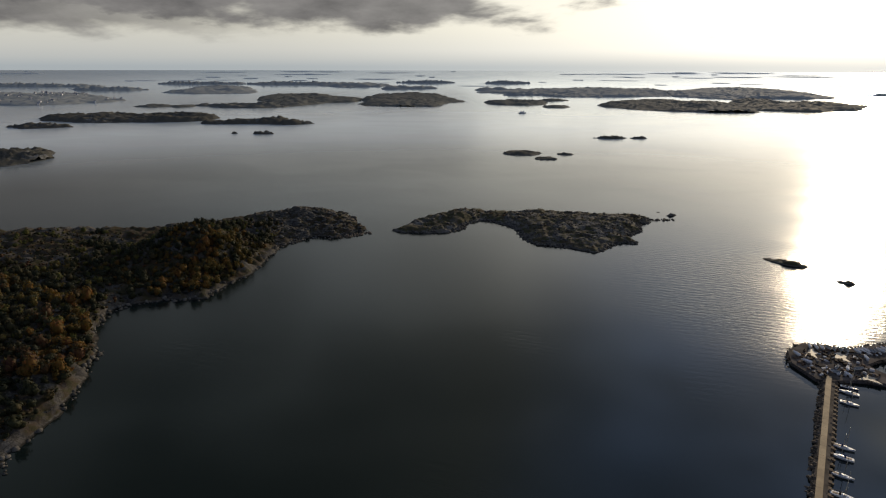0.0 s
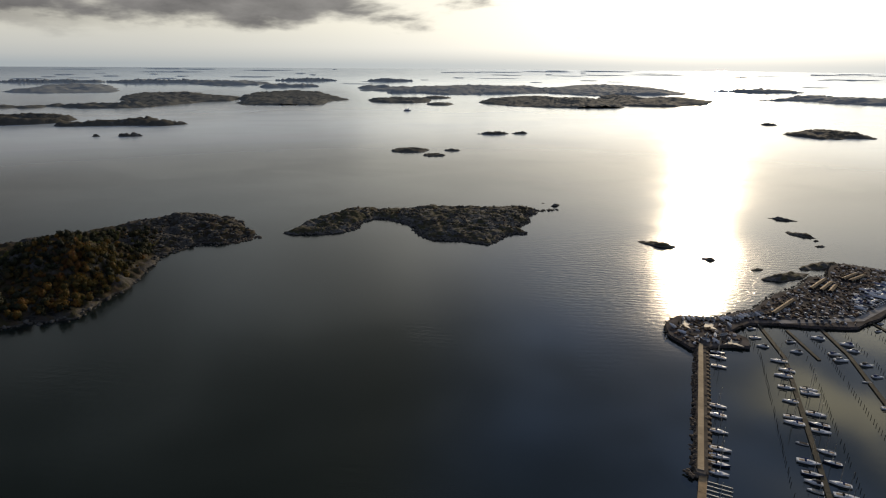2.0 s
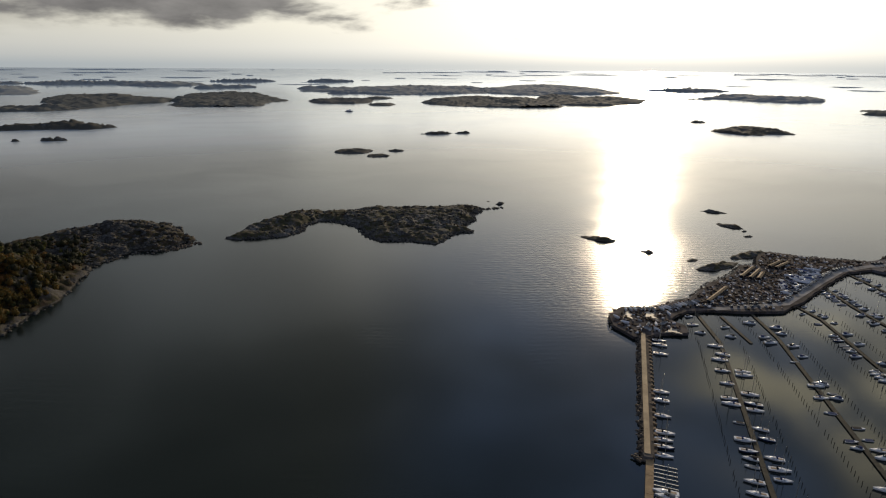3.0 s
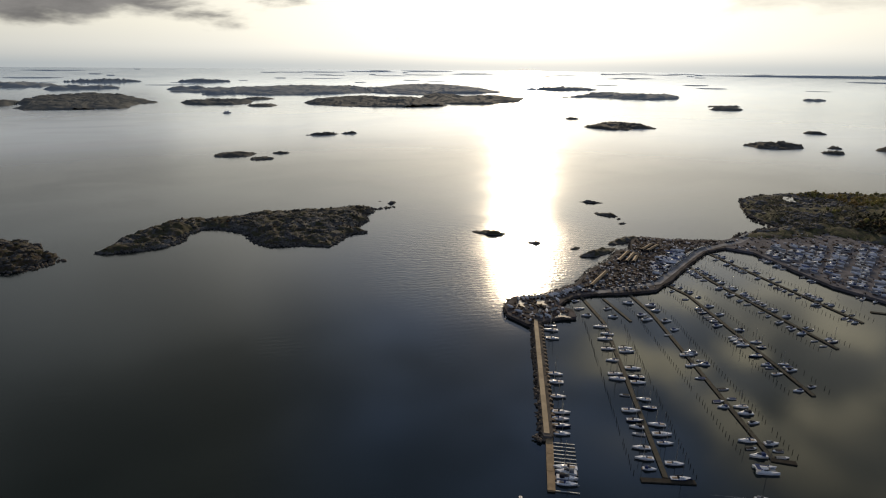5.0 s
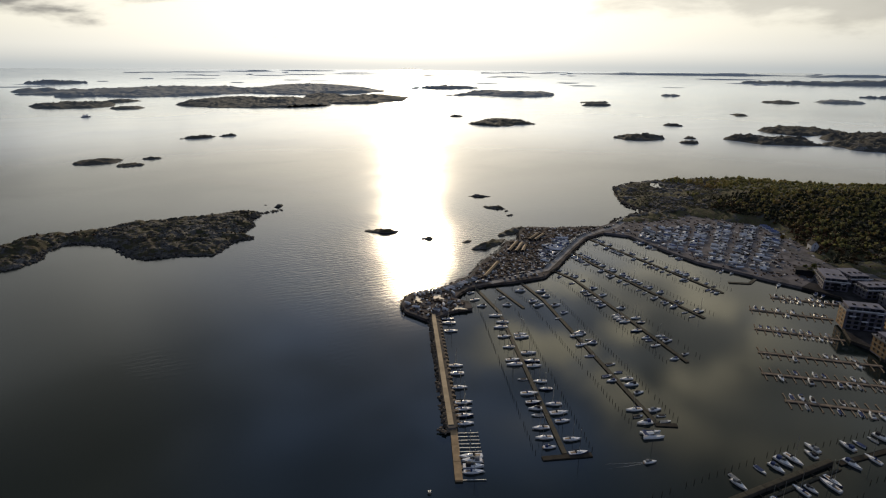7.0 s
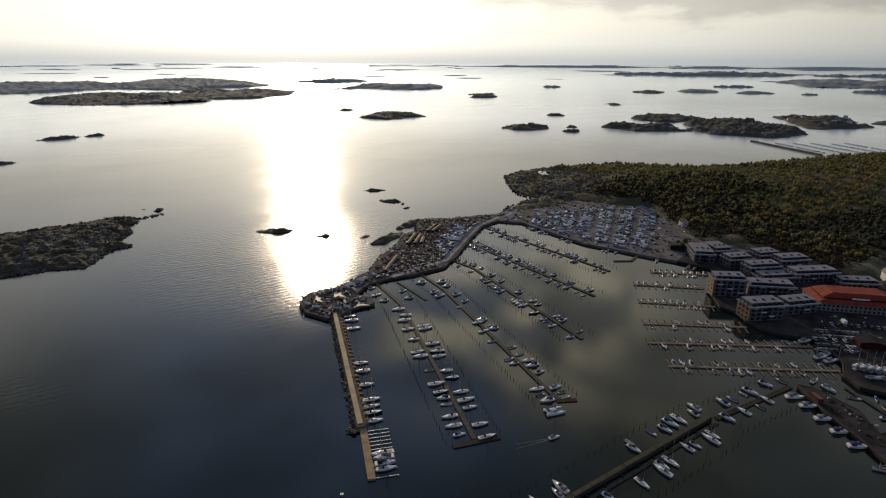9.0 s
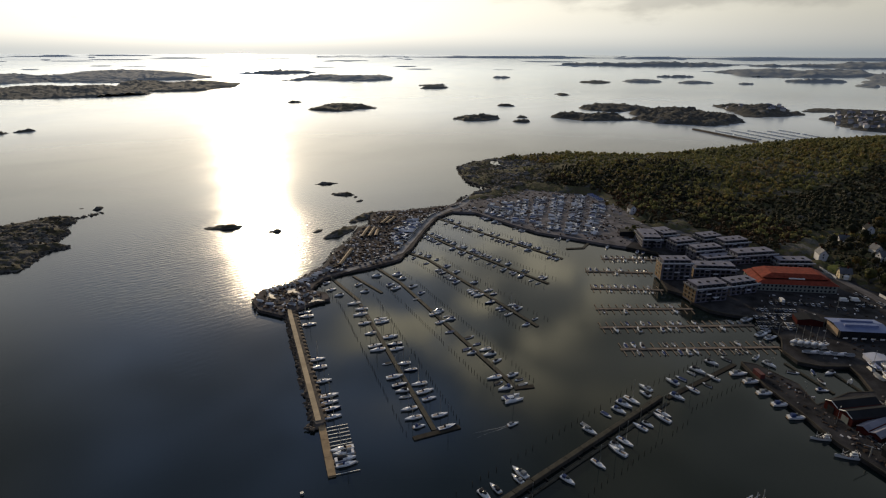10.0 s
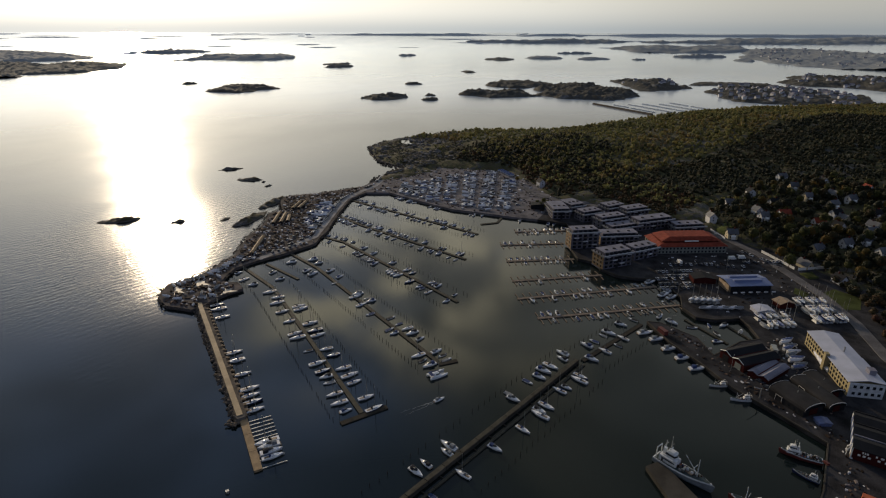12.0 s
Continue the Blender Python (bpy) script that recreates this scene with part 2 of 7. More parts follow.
def leaf_nodes(stops, scale, glow=0.35):
    def build(n, where, bsdf):
        tree = n.noise(where, scale, 2.0, 0.5)
        stand = n.noise(where, scale * 0.12, 3.0, 0.5)
        leaf = n.add("ShaderNodeNewGeometry").outputs["Random Per Island"]
        fac = n.math("ADD", n.math("ADD", n.math("MULTIPLY", tree, 0.45), n.math("MULTIPLY", stand, 0.48)), n.math("MULTIPLY", leaf, 0.12))
        col = n.ramp(n.fit(fac, 0.36, 0.66, 0.0, 1.0, False), stops)
        n.put(bsdf.inputs["Base Color"], col)
        through_leaf = n.add("ShaderNodeBsdfTranslucent", {0: col}).outputs[0]
        both = n.add("ShaderNodeMixShader", {0: glow, 1: bsdf.outputs[0], 2: through_leaf}).outputs[0]
        n.put([k for k in n.tree.nodes if k.bl_idname == "ShaderNodeOutputMaterial"][0].inputs[0], both)
        bsdf.inputs["Roughness"].default_value = 0.75
        bsdf.inputs["Specular IOR Level"].default_value = 0.25
    return build


# HAZY, MISTY and COAST carry more of the haze in their colour with distance
HAZY = material("haze_painted_far_woodland", terrain_nodes((0.14, 0.14, 0.138), (0.21, 0.207, 0.20), (0.135, 0.135, 0.125), (0.118, 0.122, 0.11), 0.40))
MISTY = material("mist_painted_far_woodland", terrain_nodes((0.33, 0.345, 0.355), (0.40, 0.41, 0.42), (0.30, 0.315, 0.32), (0.28, 0.295, 0.29), 0.40))
COAST = material("haze_painted_coast", terrain_nodes((0.48, 0.52, 0.56), (0.58, 0.61, 0.64), (0.46, 0.50, 0.53), (0.44, 0.48, 0.50), 0.42))
LEAF = material("mixed_autumn_foliage", leaf_nodes([(0.0, (0.115, 0.118, 0.062)), (0.3, (0.18, 0.18, 0.072)), (0.55, (0.24, 0.23, 0.075)),
                                                   (0.8, (0.25, 0.185, 0.055)), (1.0, (0.21, 0.15, 0.075))], 0.11, 0.45))
SCRUB = material("brown_heath_scrub", leaf_nodes([(0.0, (0.06, 0.057, 0.04)), (0.4, (0.10, 0.09, 0.055)), (0.7, (0.14, 0.12, 0.08)), (1.0, (0.18, 0.16, 0.125))], 0.2, 0.25))
RUSSET = material("russet_heath_trees", leaf_nodes([(0.0, (0.013, 0.016, 0.009)), (0.3, (0.025, 0.027, 0.011)), (0.55, (0.045, 0.034, 0.013)),
                                                (0.78, (0.085, 0.042, 0.016)), (1.0, (0.065, 0.026, 0.015))], 0.10, 0.2))
# dark green; over village and slope it also stands in for cloud shade
DEEP = material("deep_green_and_shade_foliage", leaf_nodes([(0.0, (0.010, 0.012, 0.007)), (0.4, (0.018, 0.022, 0.009)), (0.7, (0.030, 0.030, 0.011)), (1.0, (0.05, 0.036, 0.013))], 0.13, 0.15))
GOLD = material("golden_autumn_foliage", leaf_nodes([(0.0, (0.035, 0.038, 0.013)), (0.4, (0.10, 0.072, 0.016)), (0.7, (0.16, 0.088, 0.02)), (1.0, (0.14, 0.058, 0.02))], 0.2, 0.4))
OLIVE = material("olive_autumn_foliage", leaf_nodes([(0.0, (0.03, 0.034, 0.013)), (0.4, (0.07, 0.076, 0.023)), (0.7, (0.12, 0.112, 0.028)), (1.0, (0.125, 0.08, 0.025))], 0.16, 0.4))
POND = plain("still_pond_water", (0.01, 0.013, 0.013), 0.06, vary=0.2, grain=0.0)
BARK = plain("bark", (0.09, 0.07, 0.055), 0.9)
GRAVEL = plain("gravel_ground", (0.088, 0.076, 0.072), 0.9, vary=0.65, scale=0.35, grain=0.05)
YARD_GROUND = plain("dark_gravel_yard", (0.15, 0.138, 0.14), 0.9, vary=0.5, scale=0.35, grain=0.05)
ASPHALT = plain("worn_asphalt", (0.040, 0.038, 0.039), 0.9, vary=0.7, scale=0.4)
ROADWAY = plain("greyed_road_surface", (0.13, 0.122, 0.12), 0.9, vary=0.35, scale=0.4)
TRACK = plain("grey_worn_track", (0.30, 0.285, 0.275), 0.9, vary=0.4, scale=0.4)
# cream colour holds the sun's sheen on the concrete hard
HARD = plain("wet_sheen_coloured_concrete_hard", (0.44, 0.37, 0.28), 0.62, vary=0.5, scale=0.5)
PATHWAY = plain("pale_concrete_walk", (0.42, 0.32, 0.20), 0.75, vary=0.25, scale=0.5)
CRAG = plain("lichened_granite", (0.088, 0.083, 0.077), 0.9, vary=0.55, scale=0.4, grain=0.06)
PALE_CRAG = plain("bleached_granite", (0.17, 0.16, 0.15), 0.9, vary=0.55, scale=0.4, grain=0.06)
BOULDER = plain("breakwater_boulders", (0.11, 0.092, 0.076), 0.85, vary=0.45, scale=0.8)
DECK = plain("weathered_pontoon_deck", (0.06, 0.055, 0.042), 0.8, vary=0.35)
PLANK = plain("brown_jetty_planks", (0.15, 0.11, 0.075), 0.8, vary=0.35)
FINGER = plain("weathered_finger_planks", (0.21, 0.165, 0.125), 0.8, vary=0.35)
# brighter copy of PLANK with golden sunlight put into the colour
PALE_PLANK = plain("sun_tinted_brown_planks", (0.30, 0.21, 0.12), 0.75, vary=0.3)
PILE = plain("tarred_pile", (0.05, 0.044, 0.036), 0.85)
WHITE = plain("white_gelcoat", (0.74, 0.74, 0.74), 0.3, vary=0.08, scale=1.0, grain=0.004)
HULLS = plain("painted_hull", (0.72, 0.72, 0.72), 0.3, vary=0.1, scale=1.0, grain=0.004, random=0.6)
NAVY = plain("navy_hull", (0.02, 0.03, 0.08), 0.25, vary=0.15, grain=0.004)
TEAK = plain("teak_deck", (0.28, 0.20, 0.13), 0.7, vary=0.25, scale=3)
CANVAS_BLUE = plain("blue_canvas", (0.03, 0.05, 0.13), 0.8, vary=0.3)
CANVAS_GREY = plain("grey_canvas", (0.20, 0.21, 0.22), 0.8, vary=0.3)
CANVAS_BLACK = plain("black_canvas", (0.025, 0.025, 0.03), 0.8, vary=0.3)
TARP_WHITE = plain("white_tarpaulin", (0.74, 0.73, 0.75), 0.55, vary=0.15, scale=2, random=0.25)
TARP_BLUE = plain("blue_tarpaulin", (0.09, 0.12, 0.24), 0.5, vary=0.3, scale=2)
GLASS = plain("dark_window_glass", (0.015, 0.018, 0.022), 0.08, vary=0.2, grain=0.0)
ALU = plain("brushed_aluminium", (0.62, 0.62, 0.60), 0.35, 1.0, vary=0.1)
STEEL = plain("galvanised_steel", (0.35, 0.35, 0.34), 0.5, 0.8, vary=0.2)
RUBBER = plain("black_rubber", (0.02, 0.02, 0.02), 0.8)
ANTIFOUL = plain("antifouling_paint", (0.10, 0.03, 0.03), 0.8, vary=0.3, random=0.6)
RED_HULL = plain("red_steel_hull", (0.10, 0.018, 0.015), 0.6, vary=0.3)
ORANGE = plain("orange_paint", (0.42, 0.09, 0.025), 0.6, vary=0.25)
CONCRETE = plain("grey_concrete", (0.12, 0.108, 0.098), 0.85, vary=0.3, scale=0.6)
FACADE = plain("grey_cladding", (0.118, 0.114, 0.142), 0.75, vary=0.45, scale=0.8)
OCHRE = plain("ochre_paint_and_sunlit_tone", (0.17, 0.10, 0.04), 0.7, vary=0.2, scale=0.8)
ROOF_GREY = plain("grey_roofing_felt", (0.20, 0.196, 0.235), 0.8, vary=0.25, scale=0.5)
ROOF_DARK = plain("black_roofing", (0.014, 0.015, 0.018), 0.8, vary=0.3, scale=0.5)
ROOF_SLATE = plain("weathered_slate_roof", (0.085, 0.088, 0.10), 0.7, vary=0.25, scale=0.8)
ROOF_FELT = plain("tarred_roofing_felt", (0.026, 0.025, 0.026), 0.75, vary=0.4, scale=0.6)
ROOF_RED = plain("red_roof_tiles", (0.22, 0.045, 0.026), 0.8, vary=0.3, scale=1.2)
ROOF_BLUE = plain("pale_blue_metal_roof", (0.15, 0.19, 0.34), 0.6, 0.1, vary=0.12, scale=0.6)
ROOF_PALE = plain("pale_metal_roof", (0.42, 0.43, 0.50), 0.6, 0.1, vary=0.12, scale=0.5)
TRIM = plain("white_trim", (0.72, 0.71, 0.68), 0.6, vary=0.1)
STONE_WALL = plain("grey_green_render", (0.20, 0.21, 0.19), 0.8, vary=0.2)
BARN = plain("falu_red_boards", (0.05, 0.012, 0.011), 0.85, vary=0.25)
YELLOW = plain("yellow_brick", (0.31, 0.255, 0.14), 0.75, vary=0.2, scale=0.8)
HOUSE_W = plain("white_house_boards", (0.52, 0.52, 0.53), 0.7, vary=0.1)
HOUSE_Y = plain("cream_house_boards", (0.50, 0.42, 0.27), 0.7, vary=0.12)
GRASS = plain("rough_grass", (0.055, 0.064, 0.022), 0.9, vary=0.5, scale=0.3, grain=0.08)
CAR_PAINT = plain("car_paint", (0.50, 0.50, 0.52), 0.25, vary=0.05, random=0.95, grain=0.001)
CAR_DARK = plain("dark_car_paint", (0.045, 0.05, 0.07), 0.25, vary=0.1, random=0.6, grain=0.001)
HULL_GREY = plain("grey_blue_steel_hull", (0.16, 0.18, 0.20), 0.5, vary=0.3)
HOUSE_GREY = plain("weathered_white_steel", (0.56, 0.57, 0.58), 0.6, vary=0.25, scale=2.0)
DECK_GREEN = plain("green_grey_steel_deck", (0.045, 0.062, 0.064), 0.8, vary=0.35)


def clutter_nodes(n, where, bsdf):
    one = n.add("ShaderNodeNewGeometry").outputs["Random Per Island"]
    n.put(bsdf.inputs["Base Color"], n.ramp(one, [(0.0, (0.018, 0.013, 0.01)), (0.4, (0.05, 0.034, 0.026)), (0.66, (0.15, 0.10, 0.075)), (0.80, (0.22, 0.20, 0.19)), (0.90, (0.62, 0.61, 0.62))]))
    n.put(bsdf.inputs["Roughness"], n.fit(n.noise(where, 3.0), 0.2, 0.8, 0.7, 1.0))
    bsdf.inputs["Specular IOR Level"].default_value = 0.08


CLUTTER = material("mixed_harbour_gear", clutter_nodes)
CONCRETE_DARK = plain("dark_wet_concrete", (0.065, 0.058, 0.048), 0.85, vary=0.35, scale=0.6)

# ---- building blocks ----
class Geo:
    """Collects the corners and faces of one mesh."""

    def __init__(self):
        self.v, self.f = [], []

    def add(self, verts, faces):
        k = len(self.v)
        self.v += [tuple(p) for p in verts]
        self.f += [tuple(k + i for i in face) for face in faces]
        return self

    def box(self, x0, y0, z0, x1, y1, z1):
        return self.prism([(x0, y0), (x1, y0), (x1, y1), (x0, y1)], z0, z1)

    def prism(self, outline, z0, z1, inset=0.0):
        """A solid with a convex outline; inset draws its top in."""
        n = len(outline)
        cx, cy = sum(p[0] for p in outline) / n, sum(p[1] for p in outline) / n
        top = [(cx + (x - cx) * (1 - inset), cy + (y - cy) * (1 - inset), z1) for x, y in outline]
        sides = [(i, (i + 1) % n, n + (i + 1) % n, n + i) for i in range(n)]
        return self.add([(x, y, z0) for x, y in outline] + top, [tuple(range(n - 1, -1, -1)), tuple(range(n, 2 * n))] + sides)

    def loft(self, rings, closed=True):
        n = len(rings[0])
        faces = []
        for a in range(len(rings) - 1):
            for i in range(n if closed else n - 1):
                j = (i + 1) % n
                faces.append((a * n + i, a * n + j, (a + 1) * n + j, (a + 1) * n + i))
        if closed:
            faces += [tuple(range(n - 1, -1, -1)), tuple((len(rings) - 1) * n + i for i in range(n))]
        return self.add([p for ring in rings for p in ring], faces)

    def tube(self, a, b, r, n=5, r2=None):
        a, b = Vector(a), Vector(b)
        q = (b - a).to_track_quat("Z", "Y")
        rings = []
        for p, rad in ((a, r), (b, r if r2 is None else r2)):
            rings.append([p + q @ Vector((rad * math.cos(2 * math.pi * i / n), rad * math.sin(2 * math.pi * i / n), 0)) for i in range(n)])
        return self.loft(rings)

    def gable(self, x0, y0, x1, y1, z0, z1, eave=0.4, thick=0.25):
        """A pitched roof whose ridge runs along x."""
        ym, k = (y0 + y1) / 2, (z1 - z0) / (abs(y1 - y0) / 2)
        ring = [(y0 - eave, z0 - k * eave), (ym, z1), (y1 + eave, z0 - k * eave),
                (y1 + eave, z0 - k * eave - thick), (ym, z1 - thick), (y0 - eave, z0 - k * eave - thick)]
        a = [(x0 - eave, y, z) for y, z in ring]
        b = [(x1 + eave, y, z) for y, z in ring]
        n = 6
        faces = [(i, (i + 1) % n, n + (i + 1) % n, n + i) for i in range(n)]
        faces += [(0, 5, 4, 1), (1, 4, 3, 2), (6, 7, 10, 11), (7, 8, 9, 10)]
        return self.add(a + b, faces)

    def mesh(self, name, mat, smooth=False):
        me = bpy.data.meshes.new(name)
        me.from_pydata(self.v, [], self.f)
        if mat:
            me.materials.append(mat)
        if smooth:
            me.shade_smooth()
        me.update()
        return me


def part(name, geo, mat, parent, label="", at=None):
    ob = new(name, geo if isinstance(geo, bpy.types.Mesh) else geo.mesh(name, mat))
    ob.parent = parent
    if at is not None:
        ob.matrix_local = at
    if label:
        ob["label"] = label
    return ob


def thing(name, m, label, category, group=""):
    ob = new(name)
    ob.matrix_world = m
    return tagged(ob, label, category, group)


def fast_mesh(name, verts, faces, mat, smooth=False):
    """A mesh from arrays: verts (n, 3) and faces (m, 3 or 4)."""
    me = bpy.data.meshes.new(name)
    m, k = faces.shape
    me.vertices.add(len(verts)), me.loops.add(m * k), me.polygons.add(m)
    me.vertices.foreach_set("co", np.ascontiguousarray(verts, dtype=np.float32).ravel())
    me.loops.foreach_set("vertex_index", np.ascontiguousarray(faces, dtype=np.int32).ravel())
    me.polygons.foreach_set("loop_start", np.arange(0, m * k, k, dtype=np.int32))
    me.materials.append(mat)
    me.update(calc_edges=True)
    me.validate()
    if smooth:
        me.shade_smooth()
    return me


rng = np.random.default_rng(7)
LATTICE = rng.random((257, 257))


def value_noise(x, y, seed=0):
    x, y = np.asarray(x, float) + seed * 17.31, np.asarray(y, float) + seed * 9.77
    i, j = np.floor(x).astype(int), np.floor(y).astype(int)
    u, v = x - i, y - j
    u, v = u * u * (3 - 2 * u), v * v * (3 - 2 * v)
    g = lambda a, b: LATTICE[a % 256, b % 256]
    return (g(i, j) * (1 - u) + g(i + 1, j) * u) * (1 - v) + (g(i, j + 1) * (1 - u) + g(i + 1, j + 1) * u) * v


def fbm(x, y, scale, octaves=4, seed=0):
    total, amp, size = 0.0, 1.0, 0.0
    for o in range(octaves):
        total = total + amp * value_noise(x / scale * 2 ** o, y / scale * 2 ** o, seed + o)
        size, amp = size + amp, amp * 0.5
    return total / size - 0.5


def inside(poly, x, y):
    """The distance to an outline, positive inside it."""
    x, y = np.asarray(x, float), np.asarray(y, float)
    near, odd = np.full(x.shape, 1e9), np.zeros(x.shape, bool)
    for (ax, ay), (bx, by) in zip(poly, poly[1:] + poly[:1]):
        dx, dy = bx - ax, by - ay
        k = np.clip(((x - ax) * dx + (y - ay) * dy) / (dx * dx + dy * dy), 0, 1)
        near = np.minimum(near, np.hypot(x - ax - k * dx, y - ay - k * dy))
        if dy:
            odd ^= ((ay > y) != (by > y)) & (x < dx * (y - ay) / dy + ax)
    return np.where(odd, near, -near)


EYE_X, EYE_Y, EYE_Z, FLAT = -4.0, 2.0, 160.0, 2550.0


def sea_level(x, y):
    """The sea lies flat; past FLAT metres it lifts towards the far rim, so that its edge stands where the horizon is."""
    r = np.hypot(np.asarray(x, float) - EYE_X, np.asarray(y, float) - EYE_Y)
    return np.where(r > FLAT, EYE_Z - r * (EYE_Z / FLAT - EYE_Z / FLAT ** 2 * (r - FLAT)), 0.0)


def land_height(poly, base, width, hills, rough, size, ragged, seed=0, fine=0.0, canopy=0.0):
    """The height of a piece of land at any place: it climbs from its shore to base within about width, with hills and knolls on it."""
    def height(x, y):
        d = inside(poly, x, y) + ragged * fbm(x, y, (fine or ragged * 5 + 4), 5, seed) * 2
        soft = np.clip(d / (width * 2.5), 0, 1)
        z = base * (1 - np.exp(-np.maximum(d, 0) / width))
        for hx, hy, hz, hs in hills:
            z = z + hz * np.exp(-((x - hx) ** 2 + (y - hy) ** 2) / (2 * hs * hs)) * soft
        knolls = fbm(x, y, size, 5, seed + 3)
        ledges = np.abs(fbm(x, y, size * 0.45, 4, seed + 8)) * 2
        crags = np.abs(fbm(x, y, 10, 4, seed + 12)) * 2.6
        z = z + rough * (knolls * 2 + 0.3 - ledges * 0.7 - crags * 0.35) * np.clip(d / (width * 0.8), 0.0, 1)
        z = z + (0.5 - crags) * min(rough, 3.4) * 1.8 * np.clip(d / 2.5, 0.0, 1)
        if canopy:
            z = z + canopy * (value_noise(x * 0.9, y * 0.9, seed + 4) + value_noise(x * 0.31, y * 0.31, seed + 5) - 0.6) * np.clip(d / 12 - 0.5, 0, 1)
        return np.where(d > 0, np.maximum(z, 0.25 * np.minimum(d, 2.0)), np.maximum(0.35 * d, -2.5))
    return height


def land(name, poly, cell, height, mat, label, category="island", lift=False, kind="structure", smooth=False):
    xs = [p[0] for p in poly]
    ys = [p[1] for p in poly]
    gx = np.arange(min(xs) - 3 * cell, max(xs) + 4 * cell, cell)
    gy = np.arange(min(ys) - 3 * cell, max(ys) + 4 * cell, cell)
    x, y = np.meshgrid(gx, gy, indexing="ij")
    x = x + (value_noise(x * 3.1, y * 3.1, 5) - 0.5) * cell * 0.5
    y = y + (value_noise(x * 3.1, y * 3.1, 6) - 0.5) * cell * 0.5
    z = height(x, y)
    if lift:
        z = z + sea_level(x, y)
        wet = z - sea_level(x, y) < -1.2
    else:
        wet = z < -1.2
    ny = len(gy)
    i, j = np.meshgrid(np.arange(len(gx) - 1), np.arange(ny - 1), indexing="ij")
    a = (i * ny + j).ravel()
    quads = np.stack([a, a + ny, a + ny + 1, a + 1], 1)
    quads = quads[~wet.ravel()[quads].all(1)]
    used, back = np.unique(quads, return_inverse=True)
    verts = np.stack([x.ravel(), y.ravel(), z.ravel()], 1)[used]
    ob = new(name, fast_mesh(name, verts, back.reshape(quads.shape), mat, smooth=smooth))
    return tagged(ob, label, category, kind=kind)


def slab(name, outline, z0, z1, mat, label, category, ragged=0.0):
    """A flat-topped piece of ground of any outline, with upright sides."""
    bm = bmesh.new()
    pts = []
    for (ax, ay), (bx, by) in zip(outline, outline[1:] + outline[:1]):
        n = max(1, int(math.hypot(bx - ax, by - ay) / 5)) if ragged else 1
        for k in range(n):
            px, py = ax + (bx - ax) * k / n, ay + (by - ay) * k / n
            pts.append((px + ragged * float(fbm(px, py, 9, 3, 1)) * 2, py + ragged * float(fbm(px, py, 9, 3, 2)) * 2))
    face = bm.faces.new([bm.verts.new((x, y, z0)) for x, y in pts])
    face.normal_update()
    if face.normal.z > 0:
        face.normal_flip()
    top = bmesh.ops.extrude_face_region(bm, geom=[face])
    bmesh.ops.translate(bm, vec=(0, 0, z1 - z0), verts=[v for v in top["geom"] if isinstance(v, bmesh.types.BMVert)])
    bmesh.ops.triangulate(bm, faces=bm.faces[:])
    bmesh.ops.recalc_face_normals(bm, faces=bm.faces[:])
    me = bpy.data.meshes.new(name)
    bm.to_mesh(me)
    bm.free()
    me.materials.append(mat)
    return tagged(new(name, me), label, category, kind="structure")

# ---- sea and land ----
def build_sea():
    rings = [0, 40, 90, 160, 260, 400, 600, 900, 1300, 1800, 2300] + list(np.linspace(FLAT, 4850, 24))
    n = 180
    a = np.arange(n) * 2 * math.pi / n
    x = np.concatenate([EYE_X + r * np.sin(a) for r in rings])
    y = np.concatenate([EYE_Y + r * np.cos(a) for r in rings])
    verts = np.stack([x, y, sea_level(x, y)], 1)
    faces = [(k * n + (i + 1) % n, k * n + i, (k + 1) * n + i, (k + 1) * n + (i + 1) % n) for k in range(len(rings) - 1) for i in range(n)]
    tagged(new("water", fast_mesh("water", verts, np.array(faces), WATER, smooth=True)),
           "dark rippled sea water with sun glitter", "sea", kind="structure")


build_sea()

HEADLAND = [(-187, 179), (-200, 197), (-198, 210), (-198, 223), (-201, 240), (-210, 271), (-216, 287), (-230, 301), (-240, 320), (-244, 347),
            (-237, 359), (-217, 368), (-190, 370), (-189, 390), (-180, 424), (-178, 463), (-177, 500), (-153, 531), (-131, 526), (-108, 560),
            (-124, 587), (-136, 614), (-182, 637), (-243, 604), (-292, 569), (-348, 539), (-420, 530), (-472, 521), (-592, 494), (-760, 300), (-600, 20), (-300, 60)]
headland_z = land_height(HEADLAND, 4, 9, [(-244, 462, 22, 27), (-210, 438, 7, 17), (-395, 478, 6, 36), (-318, 500, -4, 26), (-300, 420, -2, 40), (-178, 588, 7, 20), (-140, 582, 2, 12), (-205, 560, 3, 14), (-300, 300, 3, 60)], 3.4, 28, 7, 1, 16)
land("headland", HEADLAND, 2.0, headland_z, ROCK, "wooded rocky headland with bare granite shore", "headland")

ISLE = [(-80, 560), (-65, 551), (-31, 553), (-11, 565), (-5, 590), (10, 607), (28, 596), (45, 579), (53, 534), (63, 516), (89, 512), (112, 498),
        (125, 511), (140, 530), (158, 528), (153, 550), (173, 572), (176, 594), (191, 607), (195, 625), (182, 640), (142, 638), (78, 650),
        (30, 640), (-13, 655), (-29, 636), (-59, 600)]
isle_z = land_height(ISLE, 2.4, 6, [(-15, 615, 4, 18), (85, 580, 5, 30), (150, 590, 3, 24)], 2.1, 24, 5, 2, 16)
land("isle", ISLE, 1.5, isle_z, HEATH, "low bare granite islet with dark heath", "island")

